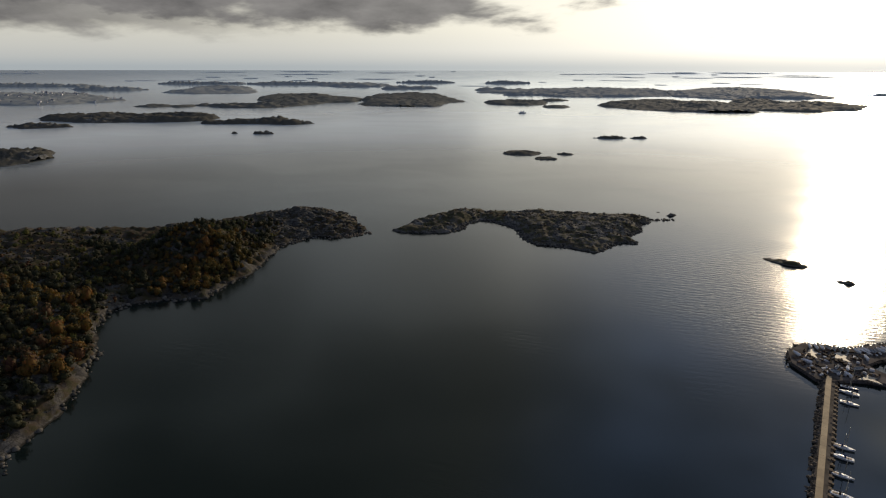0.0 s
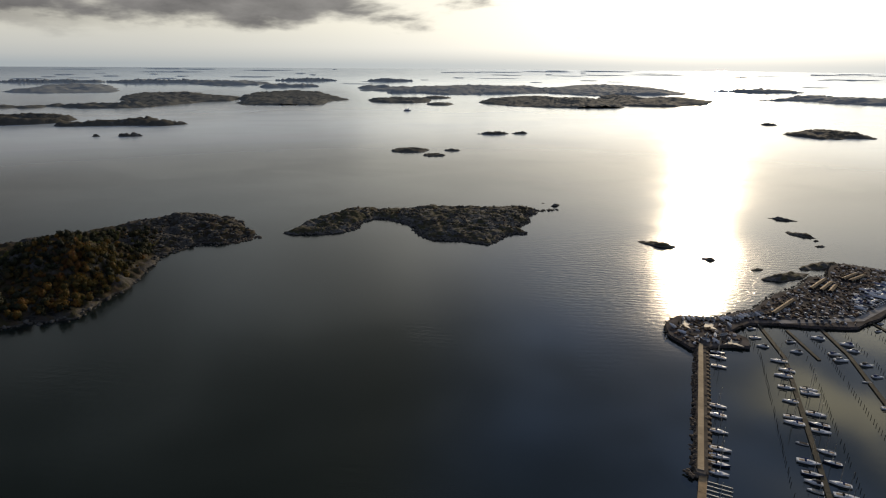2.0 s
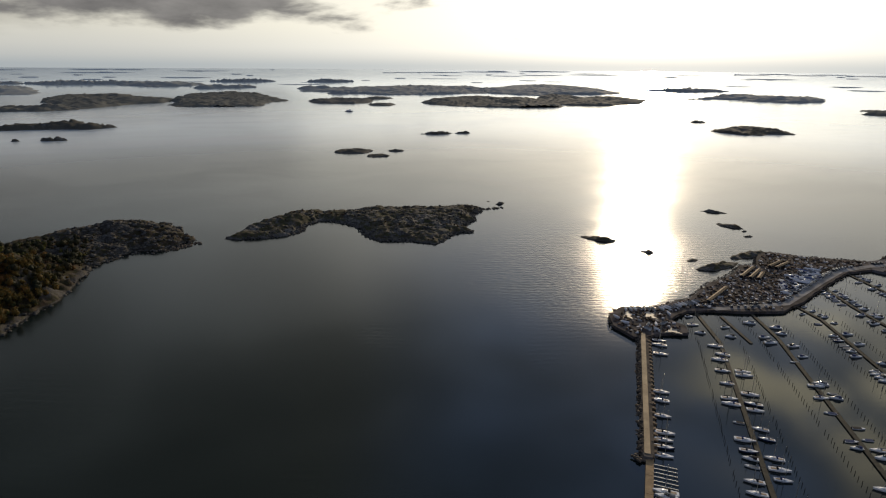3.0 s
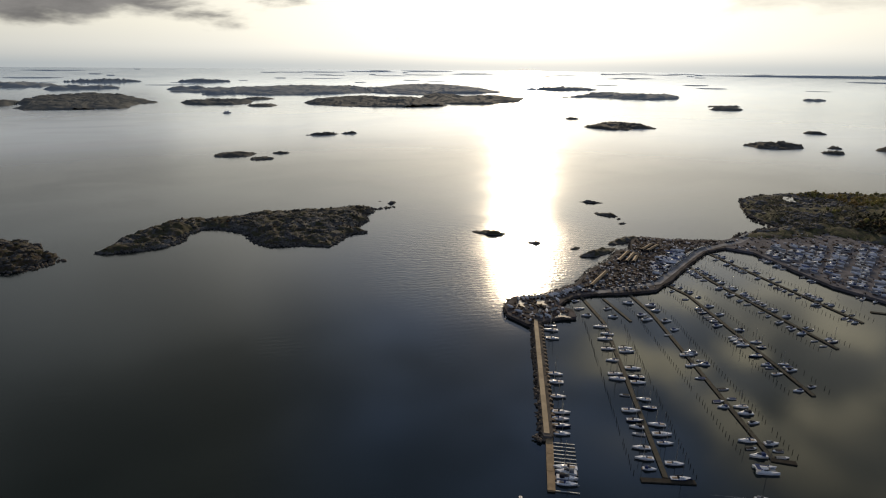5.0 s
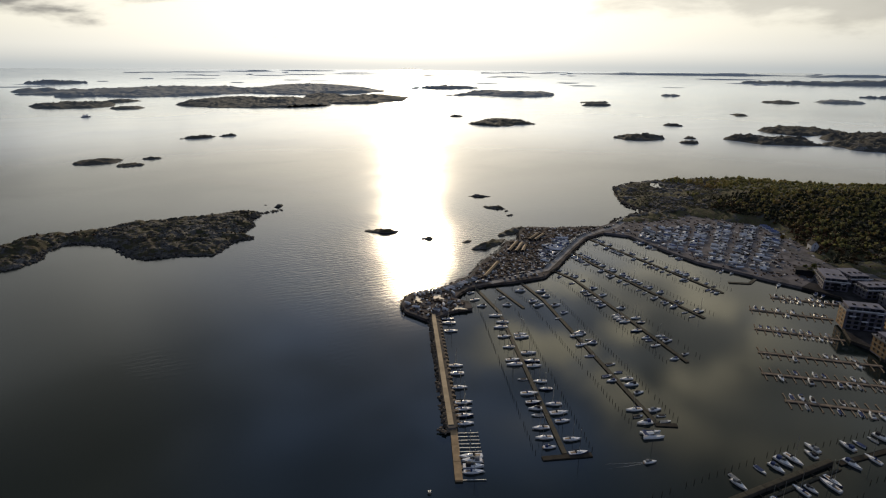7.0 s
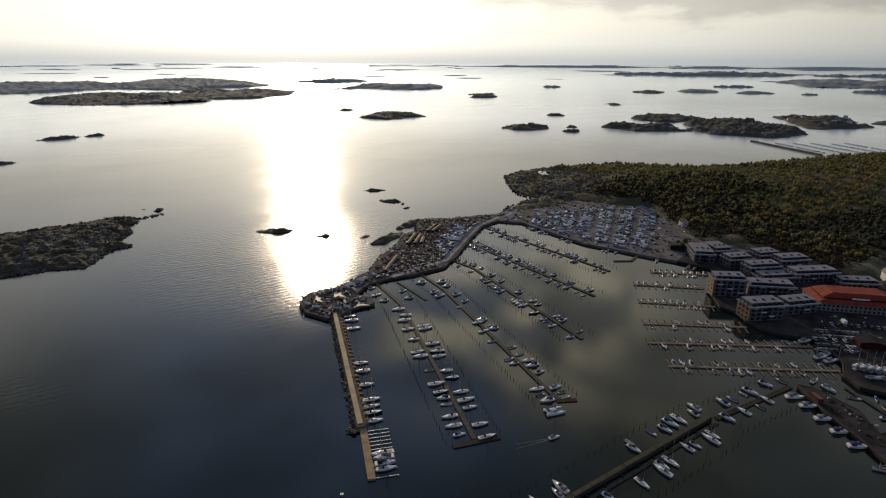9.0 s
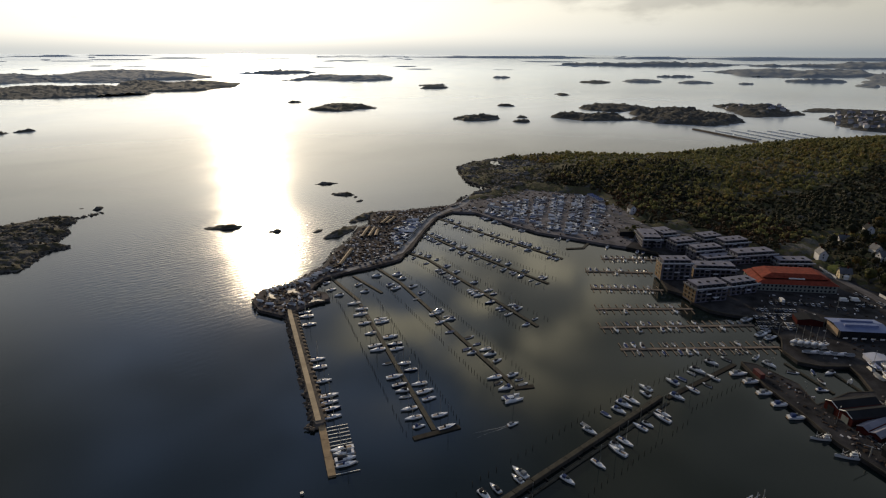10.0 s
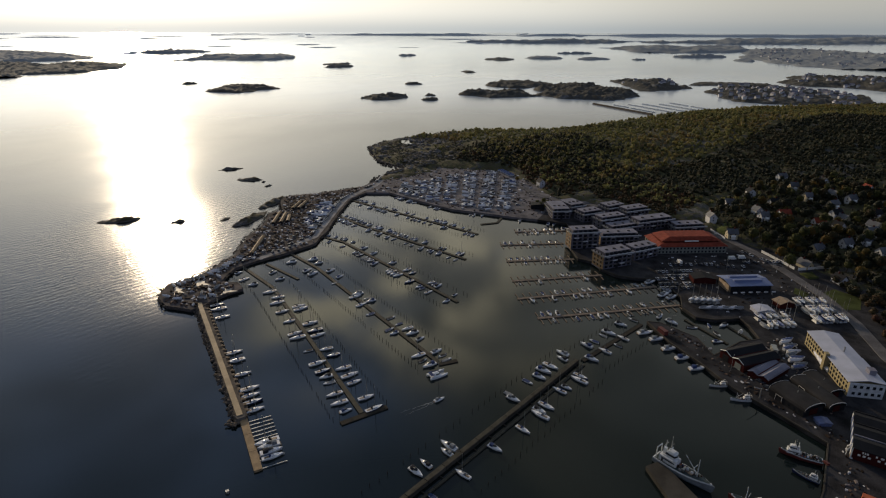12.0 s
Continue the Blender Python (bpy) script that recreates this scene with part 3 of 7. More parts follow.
MAINLAND = [(425, 372), (460, 361), (487, 362), (503, 370), (542, 373), (564, 375), (573, 417), (606, 456), (643, 483), (695, 490), (762, 476), (818, 446), (852, 410), (870, 362),
            (888, 315), (905, 285), (1004, 246), (1105, 196), (1220, 150), (1363, 60), (1648, -235), (1700, -700), (1100, -1000), (300, -700), (120, -300), (150, -130), (300, -95), (400, -75),
            (450, -20), (480, 30), (500, 70), (518, 120), (500, 168), (560, 215), (595, 260), (575, 318), (500, 345)]
mainland_z = land_height(MAINLAND, 4.5, 22, [(690, 385, 1, 80), (680, 480, -2.5, 80), (780, 440, -3, 90), (736, 229, 10, 90), (941, 35, 16, 150), (1015, -170, 21, 160), (800, -300, 12, 200)], 2.6, 60, 3, 3)
land("mainland", MAINLAND, 5.0, mainland_z, HILL, "wooded rocky hill and village slopes behind the harbour", "land")

# skerries near the harbour: place, half length, half width, height, turn
SKERRIES = [(270, 478, 16, 6, 1.9, -40), (292, 432, 6, 3, 1.5, -36), (429, 489, 14, 7, 1.9, -62), (455, 548, 13, 5, 1.8, -37), (420, 453, 5, 2.5, 1.2, 0),
            (318, 402, 6, 3, 0.9, 20), (226, 640, 6, 3.5, 2.2, 30), (330, 383, 26, 7, 2.4, 12), (375, 402, 20, 6, 2.2, 10), (430, 470, 3, 2, 1, 0), (216, 655, 2, 2, 1.2, 0)]
# islands in the sound: the same, beyond the harbour
WEST = [(-1086, 1791, 277, 118, 16, 5), (-627, 1686, 144, 53, 14, 5), (-516, 1407, 24, 10, 6, 5), (-591, 1407, 9, 3, 5, 5), (-840, 970, 63, 92, 14, 4),
        (-1188, 1519, 82, 31, 10, 5), (-1311, 2347, 61, 66, 8, 7), (-1199, 2352, 39, 57, 7, 6), (-1148, 2430, 38, 27, 7, 7), (-927, 2402, 153, 79, 15, 6),
        (-2133, 2627, 490, 322, 16, 15), (-1452, 3233, 275, 224, 16, 15)]
WEST_FAR = [(-787, 2784, 250, 300, 16, 6), (-262, 2900, 340, 330, 16, 6), (-782, 3781, 230, 98, 16, 10), (-401, 3665, 173, 76, 16, 7), (-343, 4037, 193, 26, 16, 6),
            (-1736, 3621, 229, 20, 16, 21), (-2461, 3126, 385, 38, 16, 28), (-1979, 3149, 206, 40, 16, 22), (-1173, 3785, 354, 40, 16, 15), (237, 4036, 152, 31, 15, 0)]
MIDDLE = [(174, 2744, 123, 129, 13, 5), (352, 2473, 41, 59, 7, 6), (110, 3607, 119, 53, 12, 2), (696, 3420, 560, 300, 16, 0), (1500, 3250, 390, 280, 16, -6),
          (850, 2580, 330, 290, 16, -4), (1330, 2560, 300, 280, 16, -3), (180, 1112, 15, 9, 2.6, 4), (97, 1122, 30, 26, 3.6, 4), (134, 1056, 20, 13, 3, 4),
          (328, 1386, 42, 17, 4.5, 4), (390, 1385, 20, 7, 3.5, 4), (271, 3255, 108, 33, 12, 2), (396, 2908, 82, 53, 10, 3)]
SOUND = [(2217, 2448, 290, 144, 16, -27), (1158, 1269, 78, 67, 9, -23), (1177, 1536, 19, 12, 5, -22), (2059, 1662, 66, 38, 9, -22), (1169, 823, 53, 44, 8, -24),
         (1188, 704, 16, 18, 5, -24), (2148, 2970, 241, 60, 16, -27)]
EAST = [(1370, 623, 110, 91, 12, -60), (1674, 703, 75, 105, 9, -60), (1523, 422, 105, 150, 16, -60), (1819, 328, 114, 162, 16, -60), (1707, 8, 188, 236, 10, -60),
        (2177, -281, 225, 304, 14, -60), (1979, 136, 110, 69, 4, -59), (2172, 1765, 64, 50, 8, -58), (2054, 1041, 43, 61, 7, -59), (3053, 1096, 95, 60, 11, -63),
        (3115, 856, 75, 47, 9, -65), (2859, 1257, 56, 76, 8, -61)]
FAR_EAST = [(2835, 1820, 53, 40, 8, -58), (1518, 957, 23, 26, 6, -59), (1272, 755, 14, 22, 5, -60), (3408, 1030, 92, 24, 10, -66), (3154, 629, 42, 23, 7, -66),
            (3426, 364, 126, 42, 13, -70), (3287, 134, 45, 65, 7, -70), (3857, 541, 414, 204, 16, -72), (3514, -293, 463, 504, 16, -68), (4024, 1429, 514, 92, 16, -67),
            (4378, -69, 902, 122, 16, -82)]


def islet(x, y, a, b, h, turn, seed, near):
    c, s = math.cos(radians(turn)), math.sin(radians(turn))
    n = 18
    outline = []
    for k in range(n):
        w = 2 * math.pi * k / n
        bulge = 0.82 + 0.5 * float(value_noise(k * 0.61, seed * 1.7, seed))
        u, v = a * math.cos(w) * bulge * 0.95, b * math.sin(w) * bulge
        outline.append((x + u * c - v * s, y + u * s + v * c))
    r = math.hypot(x, y)
    cell = max(0.7 if near else 1.6, min(r / 300, b / 5))
    width = max(b * (0.35 if near else 0.16), 1.2)
    tall = h if near else h * 0.8
    height = land_height(outline, tall * (0.5 if near else 0.4), width, [(x + a * 0.3 * c, y + a * 0.3 * s, tall * 0.4, a * 0.22), (x - a * 0.35 * c, y - a * 0.35 * s, tall * 0.4, a * 0.2)],
                         tall * (0.75 if near else 0.8), max(min(b, a) * (0.8 if near else 0.55), 6), b * (0.25 if near else 0.75), seed, 0.0 if near else b * 1.5 + 6, 0.0 if near else min(tall * 0.42, 5.0))
    return outline, cell, height


count = 0
for rows, near in ((SKERRIES, True), (WEST, False), (WEST_FAR, False), (MIDDLE, False), (SOUND, False), (EAST, False), (FAR_EAST, False)):
    for row in rows:
        count += 1
        outline, cell, height = islet(*row, count, near)
        if near:
            land("skerry", outline, cell, height, HEATH, "low wave-washed granite skerry", "skerry")
        else:
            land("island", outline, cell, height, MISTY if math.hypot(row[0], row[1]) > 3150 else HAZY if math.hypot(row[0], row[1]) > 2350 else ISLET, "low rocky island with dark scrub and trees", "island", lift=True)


def far_strips():
    """The last low skerries before the horizon, too many and too thin to tell apart."""
    r = random.Random(77)
    g = Geo()
    for _ in range(120):
        a, d = radians(r.uniform(-48, 104)), 4790 - 950 * r.random() ** 1.6
        x, y = EYE_X + d * math.sin(a), EYE_Y + d * math.cos(a)
        half, deep = 40 + 330 * r.random() ** 2.0, r.uniform(14, 34)
        ring = []
        for k in range(14):
            w = 2 * math.pi * k / 14
            u, v = half * math.cos(w) * r.uniform(0.8, 1.1), deep * math.sin(w) * r.uniform(0.6, 1.1)
            ring.append((x + u * math.cos(a) + v * math.sin(a), y - u * math.sin(a) + v * math.cos(a)))
        z = float(sea_level(x, y))
        g.prism(ring, z - 4, z + r.uniform(1.0, 3.0), 0.55)
    tagged(new("far_skerries", g.mesh("far_skerries", COAST)), "thin haze-coloured skerries along the horizon", "skerries", kind="stuff")


far_strips()


def far_coast():
    """The long low mainland shore on the eastern horizon."""
    n, d = 140, 4700.0
    v, f = [], []
    for k in range(n):
        a = radians(40 + 66 * k / (n - 1))
        rise = float(np.clip(fbm(k * 1.0, 3.0, 16.0, 4, 5) * 26 + 4 + 5 * k / n, -3, 14))
        for r, z in ((d - 45, -2.0), (d - 25, rise * 0.5), (d, rise), (d + 35, -3.0)):
            x, y = EYE_X + r * math.sin(a), EYE_Y + r * math.cos(a)
            v.append((x, y, float(sea_level(x, y)) + z))
    f = [(k * 4 + j, k * 4 + j + 1, k * 4 + j + 5, k * 4 + j + 4) for k in range(n - 1) for j in range(3)]
    me = bpy.data.meshes.new("far_coast")
    me.from_pydata(v, [], f)
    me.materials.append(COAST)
    tagged(new("far_coast", me), "long low haze-coloured coast on the horizon", "coast", kind="structure")


far_coast()

# ---- woods ----
def crown_shape(seed, leaves, size=1.0):
    """A tree crown of unit radius: a lumpy core with many small leaf clumps round it."""
    r = np.random.default_rng(seed)
    bm = bmesh.new()
    bmesh.ops.create_icosphere(bm, subdivisions=1, radius=0.72)
    core = np.array([v.co[:] for v in bm.verts])
    tris = np.array([[v.index for v in f.verts] for f in bm.faces])
    bm.free()
    core = core * (1 + (r.random((len(core), 1)) - 0.5) * 0.55) * np.array([1, 1, 0.9])
    way = r.normal(size=(leaves, 3))
    way /= np.linalg.norm(way, axis=1, keepdims=True)
    way[:, 2] = np.where(way[:, 2] < -0.5, -way[:, 2], way[:, 2])
    mid = way * (0.62 + 0.42 * r.random((leaves, 1))) * np.array([1, 1, 0.95])
    side = np.cross(way, r.normal(size=(leaves, 3)))
    side /= np.linalg.norm(side, axis=1, keepdims=True)
    other = np.cross(way, side)
    k = size * (0.2 + 0.2 * r.random((leaves, 1)))
    tilt = way * (r.random((leaves, 1)) - 0.5) * 0.3
    pts = np.stack([mid + side * k + tilt, mid + other * k * 0.9 - tilt, mid - side * k * 0.95 + tilt, mid - other * k], 1).reshape(-1, 3)
    base = len(core) + 4 * np.arange(leaves)
    quads = np.concatenate([np.stack([base, base + 1, base + 2], 1), np.stack([base, base + 2, base + 3], 1)])
    return np.concatenate([core, pts]), np.concatenate([tris, quads])


CROWNS = [crown_shape(k, 13, 1.0) for k in range(6)]
TUFTS = [crown_shape(70 + k, 5, 1.1) for k in range(5)]
FULL_CROWNS = [crown_shape(40 + k, 46, 0.62) for k in range(4)]


def woods(name, spots, mat, label, low=2.2, high=4.2, stretch=1.25, seed=0, kind="stuff", crowns=None):
    """Many trees as one object. spots: rows of x, y, ground height."""
    r = np.random.default_rng(seed)
    verts, faces, k = [], [], 0
    kinds = r.integers(0, len(crowns or CROWNS), len(spots))
    for which, (v, f) in enumerate(crowns or CROWNS):
        here = spots[kinds == which]
        m = len(here)
        if not m:
            continue
        rad = (low + (high - low) * r.random(m) ** 1.8)[:, None, None]
        tall = rad * (stretch * (0.8 + 0.5 * r.random(m)))[:, None, None]
        a = r.random(m) * 2 * math.pi
        c, s = np.cos(a)[:, None], np.sin(a)[:, None]
        x, y = v[None, :, 0] * c - v[None, :, 1] * s, v[None, :, 0] * s + v[None, :, 1] * c
        p = np.stack([x * rad[:, :, 0] + here[:, 0:1], y * rad[:, :, 0] + here[:, 1:2],
                      v[None, :, 2] * tall[:, :, 0] + here[:, 2:3] + tall[:, :, 0] * 0.9], 2)
        faces.append((f[None] + (k + np.arange(m) * len(v))[:, None, None]).reshape(-1, 3))
        verts.append(p.reshape(-1, 3))
        k += m * len(v)
    return tagged(new(name, fast_mesh(name, np.concatenate(verts), np.concatenate(faces), mat)), label, "woods", kind=kind)


def scatter(poly, n, height, low=1.5, keep=None, seed=0):
    r = np.random.default_rng(seed)
    xs, ys = [p[0] for p in poly], [p[1] for p in poly]
    x, y = r.uniform(min(xs), max(xs), n), r.uniform(min(ys), max(ys), n)
    ok = inside(poly, x, y) > 2
    x, y = x[ok], y[ok]
    z = height(x, y)
    ok = z > low
    if keep is not None:
        ok &= keep(x, y, z)
    return np.stack([x, y, z - 0.3], 1)[ok]


HEAD_WOODS = [(-196, 200), (-203, 240), (-214, 285), (-246, 345), (-236, 362), (-192, 374), (-184, 440), (-182, 490), (-190, 560), (-250, 570), (-320, 520), (-420, 500), (-560, 460), (-600, 250), (-400, 150), (-230, 190)]
LOWLAND = [(-205, 245), (-222, 300), (-246, 335), (-262, 350), (-330, 380), (-420, 420), (-600, 400), (-600, 200), (-400, 150), (-230, 190)]
woods("headland_heath", scatter(HEAD_WOODS, 12000, headland_z, 1.0, lambda x, y, z: fbm(x, y, 34, 3, 21) > np.where(z > 26, 0.02, -0.3), 31), RUSSET,
      "low dark heath and juniper on the headland", 0.6, 1.8, 0.8, seed=1, crowns=TUFTS)
woods("headland_oaks", scatter(HEAD_WOODS, 6500, headland_z, 1.2, lambda x, y, z: (fbm(x, y, 60, 3, 71) > np.where(x > -320, -0.22, -0.02)) & (z < 29) & (np.hypot(x + 318, y - 505) > 28), 41), DEEP,
      "dark green oaks and pines on the headland", 1.4, 3.6, 1.0, seed=21, crowns=FULL_CROWNS)
woods("headland_mixed_trees", scatter(HEAD_WOODS, 2000, headland_z, 1.5, lambda x, y, z: (fbm(x, y, 40, 3, 78) > -0.02) & (z < 28) & (np.hypot(x + 318, y - 505) > 28), 45), OLIVE,
      "olive and yellow-green deciduous trees on the headland", 1.3, 3.2, 1.05, seed=24, crowns=FULL_CROWNS)
woods("headland_birches", scatter(LOWLAND, 1700, headland_z, 1.5, lambda x, y, z: fbm(x, y, 44, 3, 74) > -0.02, 42), GOLD,
      "tall golden brown birches on the low ground", 1.8, 4.4, 1.35, seed=22, crowns=FULL_CROWNS)
woods("bare_brown_trees", scatter(LOWLAND, 1700, headland_z, 1.2, lambda x, y, z: fbm(x, y, 36, 3, 79) > -0.04, 46), RUSSET,
      "brown half-bare trees on the low ground", 1.6, 4.2, 1.3, seed=25, crowns=FULL_CROWNS)
woods("hillside_birches", scatter([(-180, 400), (-182, 480), (-215, 510), (-290, 500), (-300, 400), (-235, 365)], 900, headland_z, 1.5, lambda x, y, z: fbm(x, y, 26, 3, 84) > 0.0, 47), GOLD,
      "scattered golden brown birches on the headland hill", 1.1, 2.6, 1.0, seed=26, crowns=FULL_CROWNS)
woods("golden_bushes", scatter([(-186, 385), (-180, 440), (-190, 468), (-222, 462), (-226, 400), (-235, 365), (-205, 372)], 420, headland_z, 2.0, None, 33), GOLD,
      "golden yellow bushes along the headland shore", 1.4, 3.2, seed=2, crowns=FULL_CROWNS)
woods("russet_bushes", scatter([(-205, 240), (-214, 285), (-232, 300), (-244, 330), (-262, 330), (-250, 280), (-225, 235)], 320, headland_z, 1.2, None, 36), GOLD,
      "rust-coloured bushes above the headland shore", 1.0, 3.4, 0.9, seed=5, crowns=FULL_CROWNS)
woods("islet_scrub", scatter(ISLE, 2400, isle_z, 2.4, lambda x, y, z: fbm(x, y, 22, 3, 24) > 0.0, 34), RUSSET, "low dark juniper scrub on the granite islet", 0.5, 1.4, 0.6, seed=3)
HILL_WOODS = [(560, 385), (600, 420), (690, 485), (762, 472), (815, 442), (850, 406), (884, 315), (905, 283), (1105, 194), (1350, 60), (1600, -230), (1300, -400), (800, -300), (640, -90), (560, 30),
              (530, 60), (540, 130), (560, 200), (610, 250), (620, 320)]


VALLEY = [(612, 262), (610, 325), (650, 350), (740, 330), (790, 250), (720, 150), (640, 110), (590, 190)]
# trees inside this outline are darkened in place of a cloud's shadow
LOWER_SLOPE = [(560, 60), (640, 110), (720, 60), (860, 10), (1000, -50), (1110, -250), (900, -330), (740, -210), (650, -60), (590, 20)]


def hill_keep(x, y, z):
    edge = np.hypot(x - 560, y - 380)
    bare = (x < 720) & (y > 330)
    slope = (inside(LOWER_SLOPE, x, y) > 60 * fbm(x, y, 50, 3, 83) + 6)
    return ~slope & (fbm(x, y, 60, 4, 41) > np.where(bare, 0.16, -0.30)) & (edge > 25)


woods("hill_woods", scatter(HILL_WOODS, 31000, mainland_z, 3.0, hill_keep, 35), LEAF, "wide autumn woods of green and russet trees on the hill", 1.3, 2.9, 1.0, seed=4)
woods("hill_birches", scatter(HILL_WOODS, 9000, mainland_z, 3.0, lambda x, y, z: hill_keep(x, y, z) & (fbm(x, y, 90, 3, 81) > 0.02), 38), OLIVE, "yellow-green birches in stands on the hill", 1.3, 3.2, 1.1, seed=6)


TIP = [(500, 368), (545, 376), (566, 380), (576, 420), (608, 458), (643, 482), (695, 489), (762, 475), (818, 445), (760, 400), (640, 330), (600, 335)]
woods("heath_scrub", scatter(TIP, 16000, mainland_z, 0.8, lambda x, y, z: fbm(x, y, 22, 4, 51) > -0.08, 61), SCRUB, "low brown heath and juniper scrub on the bare point", 0.5, 1.6, 0.55, seed=11, crowns=TUFTS)
BANK = [(503, 368), (560, 372), (600, 338), (612, 256), (650, 250), (665, 330), (600, 385), (545, 378)]
woods("bank_scrub", scatter(BANK, 6500, mainland_z, 1.0, lambda x, y, z: fbm(x, y, 16, 4, 57) > -0.12, 68), SCRUB, "brown brambles on the bank above the boatyard", 0.5, 1.5, 0.6, seed=16, crowns=TUFTS)
EDGE = [(520, 175), (560, 212), (605, 250), (606, 330), (640, 335), (660, 250), (640, 120), (560, 40), (505, 60), (530, 120)]
woods("edge_scrub", scatter(EDGE, 8000, mainland_z, 2.1, lambda x, y, z: fbm(x, y, 30, 4, 52) > -0.2, 62), RUSSET, "dark brown bushes between the yard and the woods", 0.7, 2.4, 0.9, seed=12)
woods("valley_woods", scatter(VALLEY, 2600, mainland_z, 2.0, lambda x, y, z: fbm(x, y, 50, 3, 82) > -0.06, 66), DEEP, "dense dark woods in the hollow behind the boatyard", 1.3, 2.9, 1.0, seed=14)
woods("slope_woods", scatter(LOWER_SLOPE, 17000, mainland_z, 2.0, lambda x, y, z: inside(LOWER_SLOPE, x, y) > 60 * fbm(x, y, 50, 3, 83), 67), DEEP, "woods above the village, darkened to stand for cloud shade", 1.2, 2.7, 1.0, seed=15)
GARDENS = [(455, -30), (485, 15), (520, 40), (600, 20), (690, -60), (640, -140), (480, -125), (400, -92), (430, -55)]


woods("garden_hedges", scatter(GARDENS, 9500, mainland_z, 2.1, lambda x, y, z: fbm(x, y, 18, 4, 53) > -0.1, 63), DEEP, "dark garden hedges and shrubs between houses", 0.7, 1.9, 0.9, seed=13)

slab("pond", [(694, 451), (686, 458), (674, 450), (666, 436), (672, 430), (680, 440)], 0.0, float(mainland_z(673, 445)) + 2.2, POND, "small still pond on the bare point", "pond", 1.0)

# ---- harbour ground, breakwater, pontoons ----
QUAY_Z = 2.0
MOLE = [(187, 310), (199, 320), (212, 319), (222, 315), (260, 325), (290, 346), (322, 360), (346, 377), (360, 376), (387, 403), (400, 400), (416, 385),
        (460, 361), (445, 343), (421, 343), (372, 320), (332, 300), (307, 290), (287, 294), (260, 302), (243, 306), (222, 296), (226, 285), (221, 276),
        (205, 279), (193, 277), (186, 278), (182, 296)]
slab("mole_ground", MOLE, -1.5, QUAY_Z, GRAVEL, "worn gravel mole with parked boats and sheds", "ground", 1.6)
YARD = [(445, 343), (460, 361), (487, 362), (503, 370), (540, 366), (600, 330), (610, 250), (560, 205), (515, 165), (447, 162), (443, 184), (441, 208),
        (437, 240), (444, 275), (456, 323)]
slab("boatyard_ground", YARD, -1.5, QUAY_Z + 0.02, YARD_GROUND, "gravel boatyard filled with laid-up boats", "ground")
HARBOUR = [(447, 162), (449, 137), (434, 127), (397, 118), (376, 105), (375, 92), (365, 86), (359, 73), (361, 60), (367, 48), (345, 31), (330, 28), (321, 19.5),
           (323.5, 9), (332, -2.5), (324, -8), (311, -13.5), (303, -4.5), (281, 6.5), (296, 16), (304, 36), (302, 43), (284, 28), (269, 10), (255, -4), (244, -22), (232, -40), (202, -37), (192, -35), (150, -40),
           (140, -130), (330, -115), (440, -80), (480, -20), (520, 60), (540, 140), (515, 165)]
slab("harbour_ground", HARBOUR, -1.5, QUAY_Z, ASPHALT, "worn dark asphalt quay and parking ground", "ground")


def quay_edge():
    """A worn concrete coping along the harbour front."""
    root = new("quay_edge")
    tagged(root, "worn pale concrete coping along the quay", "quay edge", kind="structure")
    for (ax, ay), (bx, by) in zip(HARBOUR[:28], HARBOUR[1:29]):
        d = math.hypot(bx - ax, by - ay)
        m = Matrix.Translation((ax, ay, QUAY_Z)) @ Matrix.Rotation(math.atan2(by - ay, bx - ax), 4, "Z")
        part("coping_stone", Geo().box(0.1, -0.25, -0.5, d - 0.1, 0.3, 0.16), CONCRETE_DARK, root, at=m)


quay_edge()


def on_line(a, b):
    """Length, direction and left-hand normal of a line in plan."""
    u = Vector((b[0] - a[0], b[1] - a[1]))
    d = u.length
    u /= d
    return d, u, Vector((-u.y, u.x))


def boulders(name, lines, step, label, size=(0.5, 1.1), seed=5, mat=None):
    """Rubble along lines: rows of start, end, inner and outer offset, upper and lower height."""
    r = np.random.default_rng(seed)
    bm = bmesh.new()
    bmesh.ops.create_icosphere(bm, subdivisions=1, radius=1.0)
    base = np.array([v.co[:] for v in bm.verts])
    tris = np.array([[v.index for v in f.verts] for f in bm.faces])
    bm.free()
    spots = []
    for a, b, inner, outer, z1, z0 in lines:
        d, u, n = on_line(a, b)
        m = int(d * abs(outer - inner) / step)
        k, w = r.random(m), r.random(m)
        off = inner + (outer - inner) * w
        spots.append(np.stack([a[0] + u.x * d * k + n.x * off, a[1] + u.y * d * k + n.y * off, z1 + (z0 - z1) * w], 1))
    spots = np.concatenate(spots)
    m = len(spots)
    jag = 1 + (r.random((m, len(base), 1)) - 0.5) * 0.5
    rad = (size[0] + (size[1] - size[0]) * r.random((m, 1, 1)) ** 2) * np.concatenate([0.8 + 0.5 * r.random((m, 1, 2)), 0.7 + 0.2 * r.random((m, 1, 1))], 2)
    verts = (base[None] * jag * rad + spots[:, None]).reshape(-1, 3)
    faces = (tris[None] + (np.arange(m) * len(base))[:, None, None]).reshape(-1, 3)
    return tagged(new(name, fast_mesh(name, verts, faces, mat or BOULDER)), label, "boulders", kind="stuff")


